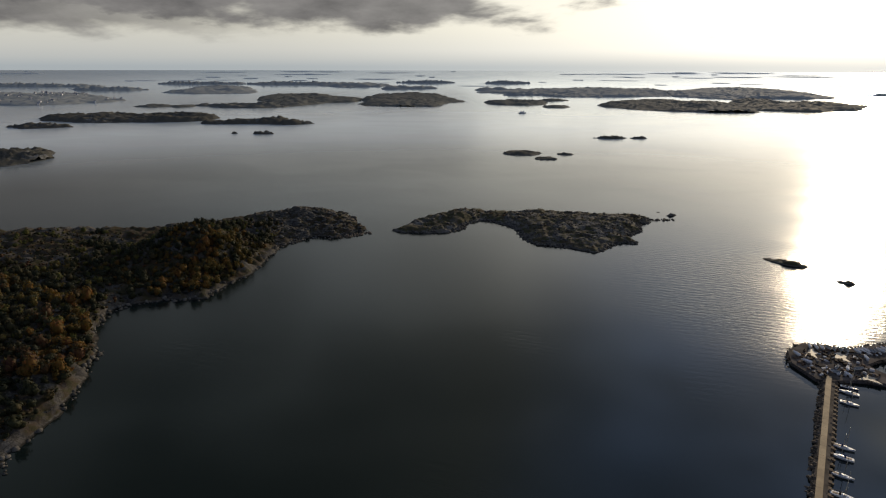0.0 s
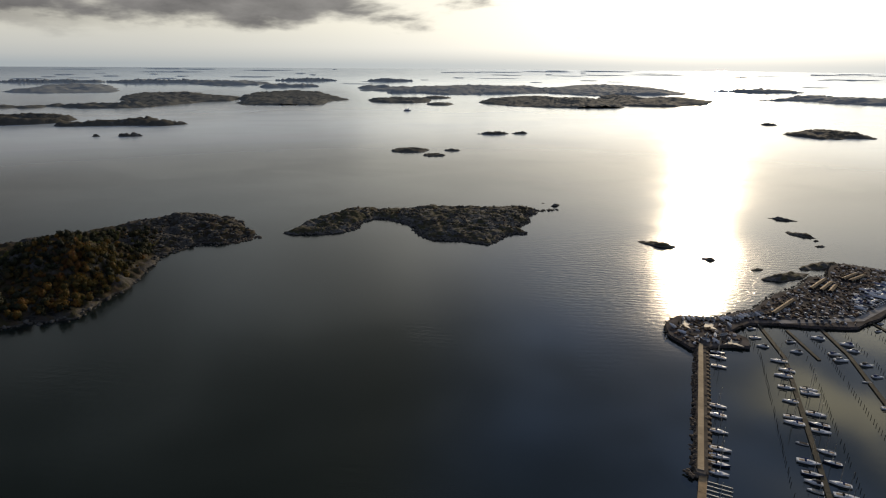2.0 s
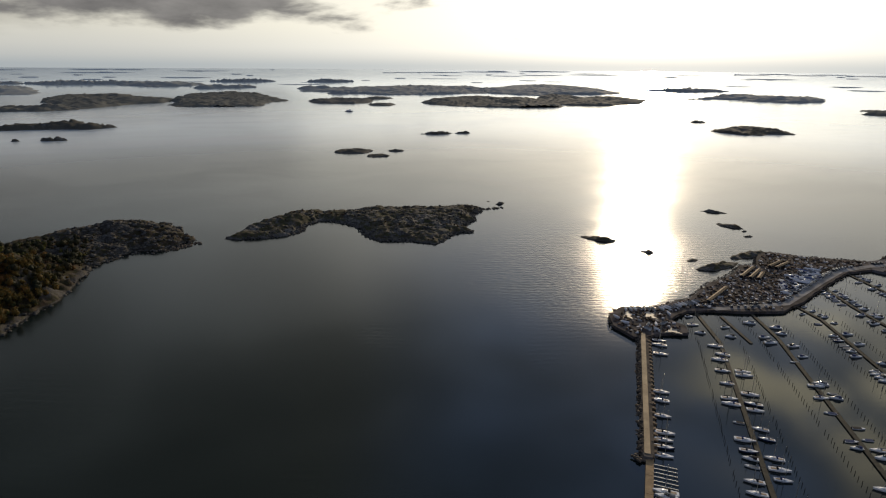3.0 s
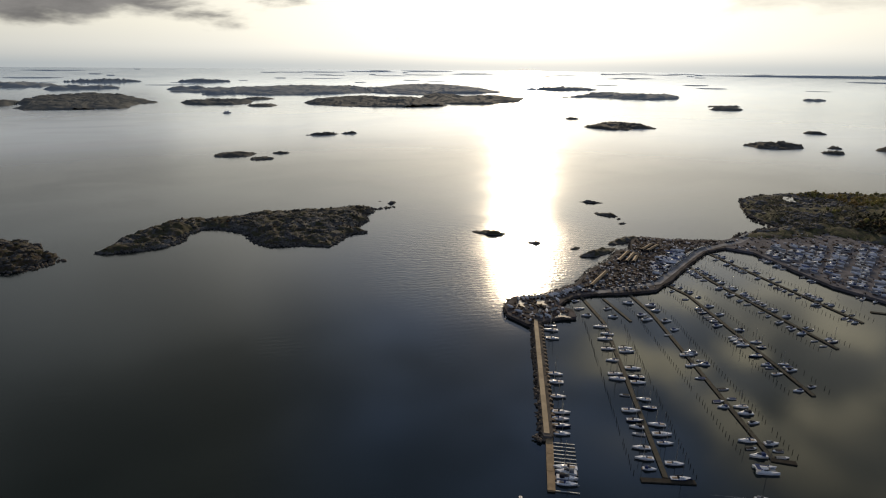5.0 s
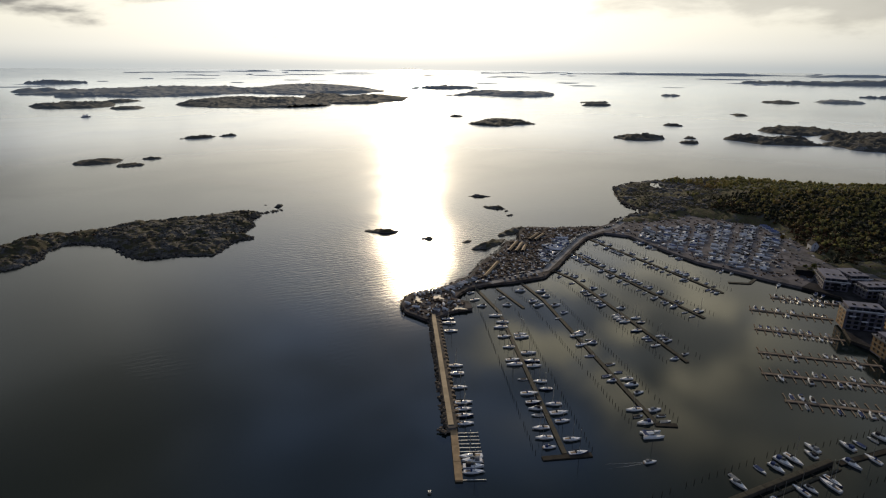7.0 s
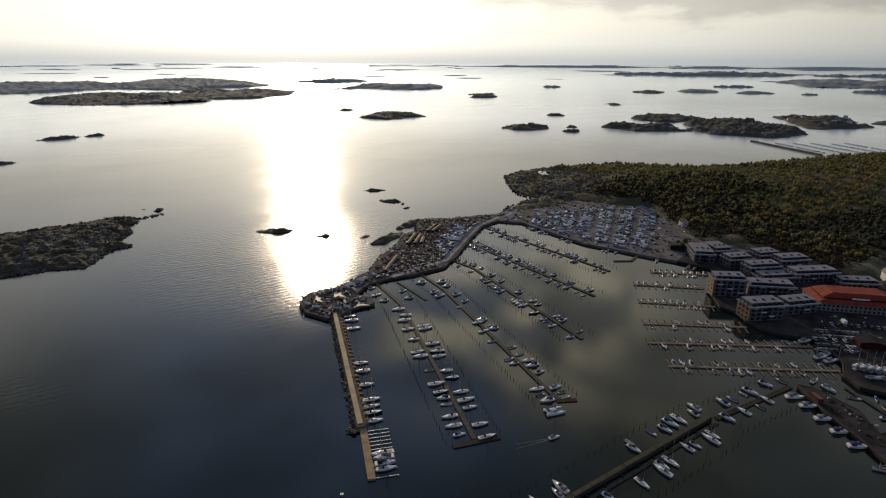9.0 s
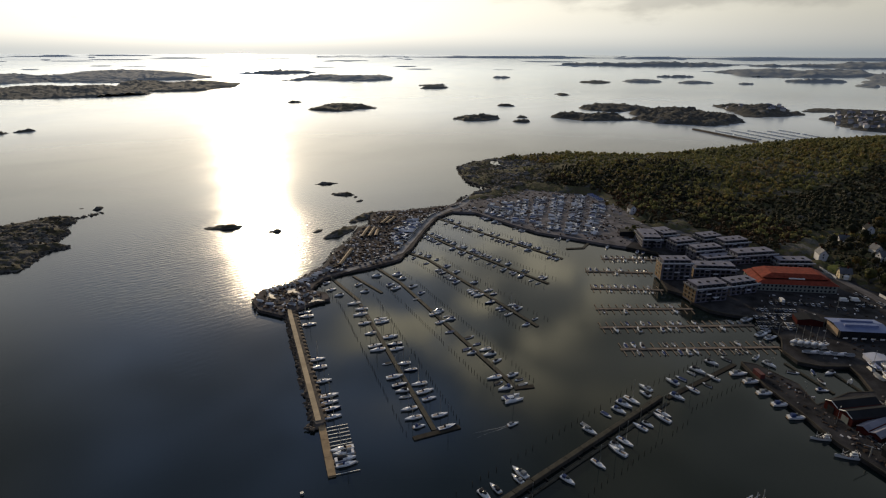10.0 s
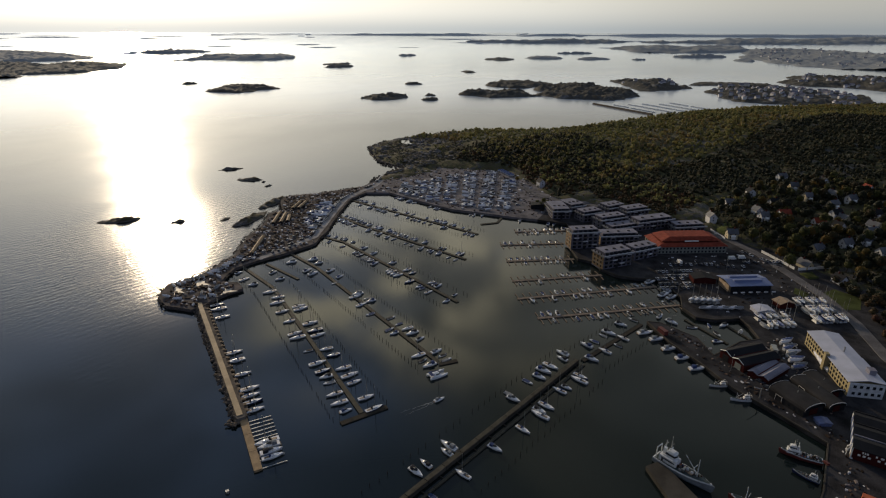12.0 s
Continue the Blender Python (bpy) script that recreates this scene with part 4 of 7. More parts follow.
def breakwater():
    a, b = (194, 282), (130, 178)
    d, u, n = on_line(a, b)   # n points to the sheltered side
    m = Matrix.Translation((a[0], a[1], 0)) @ Matrix.Rotation(math.atan2(u.y, u.x), 4, "Z")
    wall = thing("breakwater", m, "long rubble breakwater with a pale walk on top", "breakwater")
    core = [(-4.0, -1.2), (-2.0, 1.7), (2.6, 1.7), (3.2, -1.2)]
    rings = [[(x, y, z) for y, z in core] for x in np.linspace(-4, d + 1.5, 12)]
    part("core", Geo().loft(rings), BOULDER, wall, "dark rubble bank")
    k = 0
    while k < d - 0.5:
        part("walk_slab", Geo().box(k, -1.5, 1.6, min(k + 7.94, d), 1.0, 2.12), PATHWAY, wall, "pale concrete walk slab")
        k += 8
    for j in range(27):
        x = 4 + j * 4.4
        part("mooring_bracket", Geo().box(x - 0.9, 1.7, 0.6, x + 0.9, 3.9, 1.35).box(x - 0.5, 3.9, 0.3, x + 0.5, 4.7, 0.9), PLANK, wall, "brown timber mooring stage")
    part("end_stone", Geo().prism([(d - 1, -3), (d + 2.5, -2.2), (d + 2.5, 2.2), (d - 1, 3)], -1, 1.9, 0.25), CONCRETE, wall)
    boulders("boulders", [(a, b, -1.8, -4.4, 1.7, -0.4), (a, b, 2.0, 3.6, 1.4, -0.2),
                          ((128, 181), (129.2, 176.5), -5, 3, 1.0, 0.2)], 1.1, "dark angular boulders along the breakwater")


breakwater()
edges = [(MOLE[i], MOLE[i + 1], -1.8, 2.4, -0.4, 1.9) for i in range(0, 12)] + [(MOLE[i], MOLE[i + 1], -1.3, 0.6, -0.4, 1.8) for i in range(14, 27)]
boulders("mole_boulders", edges + [(MOLE[-1], MOLE[0], -2, 2, -0.4, 1.8)], 0.9, "grey rubble along the mole's edge", (0.35, 0.8), 9)

def crags(name, spots, label, size, mat=None, seed=6):
    """Bare outcrops lying over a piece of land: rows of x, y, ground height."""
    r = np.random.default_rng(seed)
    bm = bmesh.new()
    bmesh.ops.create_icosphere(bm, subdivisions=1, radius=1.0)
    base = np.array([v.co[:] for v in bm.verts])
    tris = np.array([[v.index for v in f.verts] for f in bm.faces])
    bm.free()
    m = len(spots)
    jag = 1 + (r.random((m, len(base), 1)) - 0.5) * 0.7
    rad = (size[0] + (size[1] - size[0]) * r.random((m, 1, 1)) ** 2.2) * np.concatenate([0.7 + 0.9 * r.random((m, 1, 2)), 0.35 + 0.3 * r.random((m, 1, 1))], 2)
    verts = (base[None] * jag * rad + spots[:, None]).reshape(-1, 3)
    faces = (tris[None] + (np.arange(m) * len(base))[:, None, None]).reshape(-1, 3)
    return tagged(new(name, fast_mesh(name, verts, faces, mat or CRAG)), label, "outcrops", kind="stuff")


crags("headland_outcrops", scatter([(-100, 560), (-130, 615), (-182, 636), (-240, 600), (-215, 520), (-180, 480), (-150, 525), (-125, 525)], 3600, headland_z, 0.4, None, 91), "grey cracked granite outcrops on the headland tip", (0.5, 2.6), seed=61)
crags("headland_ledges", scatter(HEAD_WOODS, 1500, headland_z, 0.6, lambda x, y, z: (fbm(x, y, 30, 3, 95) > 0.08), 92), "grey granite ledges between trees on the headland", (0.5, 2.4), seed=62)
crags("islet_outcrops", scatter(ISLE, 6500, isle_z, 0.2, lambda x, y, z: fbm(x, y, 18, 3, 96) > -0.04, 93), "grey-brown granite outcrops on the islet", (0.4, 2.0), seed=63)
crags("bank_outcrops", scatter(BANK, 900, mainland_z, 1.0, lambda x, y, z: fbm(x, y, 18, 3, 98) > 0.0, 99), "pale rock ledges on the bank above the boatyard", (0.5, 2.0), PALE_CRAG, 65)
crags("point_outcrops", scatter(TIP, 6500, mainland_z, 0.4, lambda x, y, z: fbm(x, y, 20, 3, 97) > -0.02, 94), "pale grey granite outcrops on the bare point", (0.6, 3.0), PALE_CRAG, 64)
shore = [(HEADLAND[i], HEADLAND[i + 1], -3.0, 4.5, -0.3, 1.6) for i in range(0, 25)]
boulders("shore_rocks", shore, 7.0, "grey-brown rocks along the headland shore", (0.3, 1.9), 14, CRAG)
shore = [(ISLE[i], ISLE[i + 1], -3.0, 4.0, -0.3, 1.6) for i in range(len(ISLE) - 1)]
boulders("islet_rocks", shore, 3.0, "dark wave-washed rocks round the islet", (0.4, 1.7), 15, CRAG)
tip = [((195, 617), (222, 622), -3, 3, 0.1, 0.3), ((-131, 530), (-104, 552), -6, 2, 0.2, 0.2), ((455, 352), (503, 372), -6, 3, 0.5, 1.0),
       ((503, 370), (564, 377), -6, 3, -0.2, 1.2), ((564, 375), (575, 420), -6, 3, -0.2, 1.2), ((573, 417), (643, 483), -6, 3, -0.2, 1.4), ((643, 483), (695, 490), -6, 3, -0.2, 1.2), ((563, 407), (557, 371), -1.3, 1.3, 0.7, 0.7)]
boulders("reef_rocks", tip, 4.5, "low dark reef rocks at the water's edge", (0.5, 1.9), 16)

pile_mesh = Geo().tube((0, 0, -1.5), (0, 0, 1.6), 0.14, 6, 0.12).mesh("mooring_post", PILE)
boom_mesh = Geo().box(0, -0.16, 0.25, 6.2, 0.16, 0.5).box(5.4, -0.35, -0.1, 6.2, 0.35, 0.28).mesh("boom", FINGER)


def pontoon(points, width, label, piles=None, booms=None, cross=None, mat=None, high=0.55, seed=0):
    """A floating jetty along points. piles: offset, spacing, sides; booms: spacing and length; cross: the ends of its T piece."""
    r = random.Random(seed)
    root = thing("pontoon", Matrix.Translation((points[0][0], points[0][1], 0)), label, "pontoon", "harbour pontoons")
    ox, oy = points[0]
    mat = mat or DECK
    for a, b in zip(points, points[1:]):
        d, u, n = on_line(a, b)
        turn = Matrix.Translation((a[0] - ox, a[1] - oy, 0)) @ Matrix.Rotation(math.atan2(u.y, u.x), 4, "Z")
        count = max(1, round(d / 10))
        for k in range(count):
            x0, x1 = d * k / count + 0.08, d * (k + 1) / count - 0.08
            g = Geo().box(x0, -width / 2, -0.35, x1, width / 2, high).box(x0, -width / 2 - 0.08, high - 0.2, x1, -width / 2 - 0.005, high + 0.06)
            g.box(x0, width / 2 + 0.005, high - 0.2, x1, width / 2 + 0.08, high + 0.06)
            part("deck_section", g, mat, root, at=turn)
        if piles:
            off, step, sides = piles
            for side in sides:
                x = 3.0
                while x < d - 1:
                    if r.random() < 0.94:
                        part("mooring_post", pile_mesh, None, root, at=turn @ Matrix.Translation((x + r.uniform(-0.2, 0.2), side * (off + r.uniform(-0.3, 0.3)), 0))
                             @ Matrix.Rotation(r.uniform(-0.04, 0.04), 4, "X"))
                    x += step
        if booms:
            x = 1.0
            while x < d - 1:
                for side in (-1, 1):
                    part("boom", boom_mesh, None, root, at=turn @ Matrix.Translation((x, side * width / 2, 0)) @ Matrix.Rotation(side * math.pi / 2, 4, "Z"))
                x += booms
    if cross:
        d, u, n = on_line(*cross)
        turn = Matrix.Translation((cross[0][0] - ox, cross[0][1] - oy, 0)) @ Matrix.Rotation(math.atan2(u.y, u.x), 4, "Z")
        part("end_section", Geo().box(0, -1.3, -0.35, d, 1.3, high - 0.02), PILE, root, "dark floating end section", at=turn)
    return root


P0 = [(130, 176.5), (111, 148)]
P1 = [(249, 306), (234, 262), (158, 135)]
P2 = [(284, 293), (273, 259), (209, 125)]
P3 = [(325, 303), (323, 275), (274, 149)]
P4 = [(375, 324), (363, 288), (338, 176)]
P5 = [(420, 345), (391, 192)]
QS = [((278, 99), (336, 30)), ((296, 119), (357, 47)), ((319, 132), (358, 83)), ((349, 149), (377, 108)), ((377, 166), (405, 125)), ((411, 168), (438, 129))]
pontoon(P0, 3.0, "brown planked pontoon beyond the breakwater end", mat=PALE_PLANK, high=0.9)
pontoon(P1, 2.0, "long narrow green-grey pontoon with moored sailing boats", (12.5, 3.4, (-1, 1)), cross=((148, 138.5), (167, 128)), seed=1)
pontoon([(261, 295), (252, 257)], 1.6, "short side pontoon with small boats", seed=2)
pontoon(P2, 2.0, "long narrow pontoon with sailing and motor boats", (11.5, 3.2, (-1, 1)), cross=((208, 125), (215.5, 118.5)), seed=3)
pontoon(P3, 2.0, "long narrow pontoon lined with mooring piles", (11.0, 3.2, (-1, 1)), seed=4)
pontoon(P4, 2.0, "narrow pontoon crowded with motor boats", (11.0, 3.2, (-1, 1)), seed=5)
pontoon(P5, 2.0, "narrow pontoon near the boatyard quay", (11.0, 3.2, (-1, 1)), seed=6)
for k, (a, b) in enumerate(QS):
    pontoon([a, b], 1.9, "pontoon with mooring booms on both sides", booms=4.6, mat=FINGER, seed=10 + k)
pontoon([(300, 45.5), (246, 63.5)], 2.2, "dark narrow pontoon off the quay arm", (12, 4.0, (-1, 1)), mat=PILE, seed=20)
pontoon([(318, 25), (300, 1)], 1.2, "thin pontoon in the inner basin", seed=22)
pontoon([(324, 6), (311, -9)], 1.2, "thin pontoon in the inner basin", seed=23)
pontoon([(441, 193), (426, 190.5), (415, 201)], 2.2, "short crooked jetty by the slipway", seed=24)

# the long outer pier: a massive upper wall and a lower landing beside it
def long_pier():
    a, b = (244, 65.8), (117, 94.4)
    d, u, n = on_line(a, b)
    m = Matrix.Translation((a[0], a[1], 0)) @ Matrix.Rotation(math.atan2(u.y, u.x), 4, "Z")
    pier = thing("pier", m, "long dark concrete pier with a low landing stage", "pier")
    x = 0
    while x < d:
        part("wall_block", Geo().prism([(x + 0.05, -1.3), (x + 9.9, -1.3), (x + 9.9, 1.2), (x + 0.05, 1.2)], -1.5, 1.5, 0.02), PILE if x < 12 else CONCRETE_DARK, pier)
        part("walkway", Geo().box(x + 0.1, -1.2, 1.504, x + 9.85, 0.5, 1.62), DECK, pier, "worn brown walkway")
        part("kerb", Geo().box(x + 0.1, 0.7, 1.504, x + 9.85, 1.1, 1.9), CONCRETE_DARK, pier)
        part("landing", Geo().box(x + 0.05, 3.6, -0.4, x + 9.8, 4.7, 0.6), DECK, pier, "low dark landing stage")
        part("strut", Geo().box(x + 4, 1.3, 0.3, x + 4.4, 3.55, 0.6), PILE, pier)
        x += 10
    r = random.Random(3)
    for side, off in ((-1, -14.0), (1, 17.5)):
        x = 3
        while x < d:
            if r.random() < 0.9:
                part("mooring_post", pile_mesh, None, pier, at=Matrix.Translation((x, off + r.uniform(-0.3, 0.3), 0)))
            x += 4.2


long_pier()
slab("stone_jetty", [(183.3, 21), (189, 16.7), (176, 2), (150, -27), (144, -18), (171, 11)], -1.5, 1.9, CONCRETE_DARK, "worn concrete jetty in the fishing harbour", "jetty")
# booms beside the planked pontoon
boom_long = Geo().box(0, -0.14, 0.3, 9.5, 0.14, 0.5).box(8.6, -0.35, -0.1, 9.5, 0.35, 0.32).mesh("boom", STEEL)
rack = thing("boom_row", Matrix.Translation((130, 176.5, 0)), "row of thin steel mooring booms", "mooring booms")
d, u, n = on_line(*P0)
for x in (3, 5.6, 8.2, 10.8, 13.4, 16, 29, 33.6):
    part("boom", boom_long, None, rack, at=Matrix.Translation((u.x * x + n.x * 1.5, u.y * x + n.y * 1.5, 0)) @ Matrix.Rotation(math.atan2(n.y, n.x), 4, "Z"))
buoy = thing("buoy", pose(98, 150, 0), "small grey cylindrical mooring buoy", "buoy")
part("float", Geo().tube((0, 0, -0.4), (0, 0, 0.9), 0.8, 10, 0.7), STEEL, buoy)
part("ring", Geo().tube((0, 0, 0.9), (0, 0, 1.4), 0.12, 6), PILE, buoy)

# ---- boats ----
def hull_half(s, stern=0.78):
    return stern + (1 - stern) * min(s / 0.4, 1) if s < 0.4 else max(0.03, 1 - ((s - 0.4) / 0.6) ** 2.3)


def hull(length, beam, free, draft, stern=0.78, rise=0.3):
    rings = []
    for k in range(9):
        s = k / 8
        x, half = (s - 0.5) * length + (0.04 * length if k == 8 else 0), beam / 2 * hull_half(s, stern)
        top, low = free * (1 + rise * s * s), -draft * (1 - s ** 3)
        rings.append([(x, half, top), (x - 0.02 * length * s, half * 0.93, top * 0.3), (x - 0.05 * length * s, half * 0.5, low),
                      (x - 0.05 * length * s, -half * 0.5, low), (x - 0.02 * length * s, -half * 0.93, top * 0.3), (x, -half, top)])
    return Geo().loft(rings)


def deck(length, beam, free, stern=0.78, rise=0.3, s0=0.02, s1=0.97, inset=0.9, up=0.03):
    pts = [(s0 + (s1 - s0) * k / 8) for k in range(9)]
    rings = []
    for s in pts:
        half, z = beam / 2 * hull_half(s, stern) * inset, free * (1 + rise * s * s)
        rings.append([((s - 0.5) * length, half, z + up), ((s - 0.5) * length, -half, z + up), ((s - 0.5) * length, -half, z - 0.05), ((s - 0.5) * length, half, z - 0.05)])
    return Geo().loft(rings)


def house(x0, x1, w, z0, z1, slope=0.5, inset=0.8):
    """A rounded deckhouse that slopes at its front."""
    rings = []
    for x, k, z in ((x0, 0.9, z0 + (z1 - z0) * 0.9), (x0 + 0.15, 1, z1), ((x0 + x1) / 2, 1, z1), (x1 - slope, 0.85, z1 - 0.05), (x1, 0.6, z0 + 0.05)):
        rings.append([(x, w / 2 * k, z0), (x, w / 2 * k * inset, z), (x, 0, z + 0.06 * w * (1 if z > z0 + 0.2 else 0)), (x, -w / 2 * k * inset, z), (x, -w / 2 * k, z0)])
    return Geo().loft(rings)


def sailing_boat(m, length, cover, dark=False, cat="sailing boat"):
    b, f = length * 0.32, length * 0.105
    paint = NAVY if dark else HULLS
    word = {CANVAS_BLUE: "blue", CANVAS_GREY: "grey", CANVAS_BLACK: "black"}[cover]
    boat = thing("sailing_boat", m, f"{'navy blue' if dark else 'white'} sailing yacht with {word} sail cover, moored afloat", cat, "moored boats")
    part("hull", hull(length, b, f, 0.35), paint, boat)
    part("deck", deck(length, b, f), WHITE, boat)
    part("cabin", house(-0.08 * length, 0.27 * length, b * 0.58, f, f + 0.052 * length, 0.12 * length), WHITE, boat)
    part("cabin_window", Geo().box(-0.04 * length, -b * 0.285, f + 0.2, 0.12 * length, b * 0.285, f + 0.034 * length), GLASS, boat, "dark cabin window")
    part("cockpit", Geo().box(-0.40 * length, -b * 0.2, f - 0.02, -0.12 * length, b * 0.2, f + 0.12), TEAK, boat, "teak cockpit sole")
    part("sprayhood", house(-0.15 * length, -0.03 * length, b * 0.5, f + 0.1, f + 0.1 * length, 0.06 * length), cover, boat, f"{word} canvas sprayhood")
    part("mast", Geo().tube((0.06 * length, 0, f), (0.06 * length, 0, f + length * 1.3), 0.12, 6, 0.09), ALU, boat, "tall aluminium mast")
    part("boom", Geo().tube((0.05 * length, 0, f + 0.14 * length), (-0.36 * length, 0, f + 0.13 * length), 0.2, 6), cover, boat, f"boom under {word} sail cover")
    return boat


def motor_boat(m, length, cover, cat="motor boat"):
    b, f = length * 0.36, length * 0.13
    word = {CANVAS_BLUE: "blue", CANVAS_GREY: "grey", CANVAS_BLACK: "black"}[cover]
    boat = thing("motor_boat", m, f"white motor boat with {word} canopy, moored afloat", cat, "moored boats")
    part("hull", hull(length, b, f, 0.3, 0.9, 0.25), HULLS, boat)
    part("deck", deck(length, b, f, 0.9, 0.25), WHITE, boat)
    part("cabin", house(-0.12 * length, 0.3 * length, b * 0.72, f, f + 0.1 * length, 0.2 * length), WHITE, boat)
    part("windscreen", house(-0.1 * length, 0.12 * length, b * 0.66, f + 0.1 * length, f + 0.17 * length, 0.14 * length, 0.75), GLASS, boat, "dark raked windscreen")
    part("canopy", house(-0.36 * length, -0.06 * length, b * 0.7, f + 0.02, f + 0.16 * length, 0.05 * length, 0.85), cover, boat, f"{word} canvas canopy")
    part("bathing_platform", Geo().box(-0.56 * length, -b * 0.36, 0.25, -0.49 * length, b * 0.36, 0.35), TEAK, boat)
    return boat


def open_boat(m, length, cover, cat="open boat"):
    b, f = length * 0.37, length * 0.1
    word = {CANVAS_BLUE: "blue", CANVAS_GREY: "grey", CANVAS_BLACK: "black"}[cover]
    boat = thing("open_boat", m, f"small white open boat with {word} cover and outboard motor", cat, "moored boats")
    part("hull", hull(length, b, f, 0.2, 0.88, 0.35), HULLS, boat)
    part("cover", deck(length, b, f, 0.88, 0.35, 0.05, 0.72, 0.86, 0.12), cover, boat, f"{word} cockpit cover")
    part("foredeck", deck(length, b, f, 0.88, 0.35, 0.73, 0.97, 0.88, 0.05), WHITE, boat)
    part("outboard_motor", Geo().box(-0.56 * length, -0.2, 0.1, -0.5 * length, 0.2, f + 0.5), CANVAS_BLACK, boat, "black outboard motor")
    return boat


def laid_up_boat(m, length, tarp):
    b, f = length * 0.33, length * 0.12
    word = "blue" if tarp is TARP_BLUE else "pale" if tarp is TARP_WHITE else "dark" if tarp is CANVAS_BLACK else "grey"
    boat = thing("laid_up_boat", m, f"laid-up boat on the ground under {word} winter tarpaulin", "boat", "laid-up boats")
    lift = Matrix.Translation((0, 0, 0.68))
    part("hull", hull(length, b, f, 0.7), HULLS, boat, at=lift)
    rings = []
    for k in range(7):
        s = 0.02 + 0.93 * k / 6
        half, top = b / 2 * hull_half(s) * 1.06, f * (1 + 0.3 * s * s)
        ridge = top + length * 0.11 * (1 - 0.5 * abs(s - 0.45)) + (0.12 if k % 2 else 0)
        x = (s - 0.5) * length
        rings.append([(x, half, top - 0.25), (x, half * 0.8, top + 0.35 * (ridge - top)), (x, 0, ridge), (x, -half * 0.8, top + 0.35 * (ridge - top)), (x, -half, top - 0.25)])
    part("tarpaulin", Geo().loft(rings), tarp, boat, f"{word} ridged tarpaulin", at=lift)
    return boat


def laid_up_cruiser(m, length, canvas):
    """A motor boat ashore, with its cockpit covered."""
    b, f = length * 0.36, length * 0.13
    word = "blue" if canvas is CANVAS_BLUE else "grey"
    boat = thing("laid_up_motor_boat", m, f"white motor boat ashore on the gravel under {word} canvas", "motor boat", "laid-up boats")
    lift = Matrix.Translation((0, 0, 0.28))
    part("hull", hull(length, b, f, 0.3, 0.9, 0.25), HULLS, boat, at=lift)
    part("cabin", house(-0.12 * length, 0.3 * length, b * 0.72, f, f + 0.12 * length, 0.2 * length), WHITE, boat, at=lift)
    part("cockpit_cover", house(-0.44 * length, -0.06 * length, b * 0.78, f + 0.02, f + 0.15 * length, 0.05 * length, 0.85), canvas, boat, f"{word} canvas cover", at=lift)
    return boat


def laid_up_yacht(m, length, tarp=None, dark=False):
    """A yacht ashore with its mast up."""
    boat = sailing_boat(m, length, tarp or CANVAS_BLUE, dark)
    tagged(boat, ("navy blue" if dark else "white") + " sailing yacht ashore on a cradle, mast standing", "sailing boat", "laid-up yachts")
    for o in boat.children:
        o.matrix_local = Matrix.Translation((0, 0, 1.7))
    part("keel", Geo().prism([(-0.8, -0.15), (0.8, -0.15), (1.0, 0.15), (-0.7, 0.15)], 0.1, 1.4), ANTIFOUL, boat)
    part("cradle", Geo().prism([(-2.4, -1.2), (2.2, -1.0), (2.2, 1.0), (-2.4, 1.2)], 0, 1.3, 0.4), STEEL, boat)
    return boat


MADE = {}


def put(build, m, *args):
    """The first of each sort is built, the rest are copies."""
    key = (build, *[a.name if isinstance(a, bpy.types.Material) else a for a in args])
    if key in MADE:
        return copy_thing(MADE[key], m)
    MADE[key] = build(m, *args)
    return MADE[key]


dice = random.Random(12)
CANVAS = [CANVAS_BLUE, CANVAS_GREY, CANVAS_BLACK]


def heading(x, y, z, a, tilt=0.0):
    return pose(x, y, z, tilt, 0, math.degrees(a))


def any_boat(x, y, a, sail, big=0, small=False):
    """One moored boat; sail: how likely it is a sailing boat."""
    a += dice.uniform(-0.06, 0.06)
    if dice.random() < 0.5:
        a += math.pi
    m, canvas, k = heading(x, y, 0, a), dice.choice(CANVAS), dice.random()
    if small:
        if k < 0.45:
            put(motor_boat, m, dice.choice((5.4, 6.2)), canvas)
        else:
            put(open_boat, m, dice.choice((4.8, 5.6)), canvas)
    elif k < sail:
        put(sailing_boat, m, dice.choice((7.0, 7.8, 8.6)) + big, canvas, dice.random() < 0.12)
    elif k < sail + (1 - sail) * 0.65:
        put(motor_boat, m, dice.choice((5.4, 6.4, 7.4)) + big, canvas)
    else:
        put(open_boat, m, dice.choice((4.8, 5.6)), canvas)


def moored(spots, line, sail, big=0):
    d, u, n = on_line(*line)
    for x, y in spots:
        any_boat(x, y, math.atan2(n.y, n.x), sail, big)


# boats by the breakwater, with their sterns to the walk
moored([(199, 273), (196, 268), (190, 258), (166, 222), (161, 215), (154, 203), (147, 191), (143.5, 186.5), (140.5, 182), (137, 177)], ((194, 282), (130, 179)), 0.85)
moored([(123, 154.5), (121, 151.5)], P0, 0.0, 2)
moored([(124.5, 157), (119.2, 149)], P0, 1.0, 1)
moored([(228, 259), (225, 249), (219, 244), (212, 233), (205, 221), (196, 208.5), (193.5, 204), (186, 190), (179, 178), (175, 171), (172, 166.5), (169, 162), (163, 154),
        (159, 148), (156, 142)], P1[1:], 0.75)
moored([(220, 226), (222, 229.5), (209, 209), (204, 201), (201, 196.5), (192, 183), (189, 176), (182, 164), (178.5, 157.5), (175, 152), (168, 140), (163, 132)], P1[1:], 0.8)
moored([(240, 300), (234, 288), (231, 277), (252, 280), (246, 268)], P1[:2], 0.3)
moored([(249, 208), (242, 198), (235, 186), (225, 166), (223, 161.5), (210, 138), (207, 133.5), (205, 128.5)], P2[1:], 0.35)
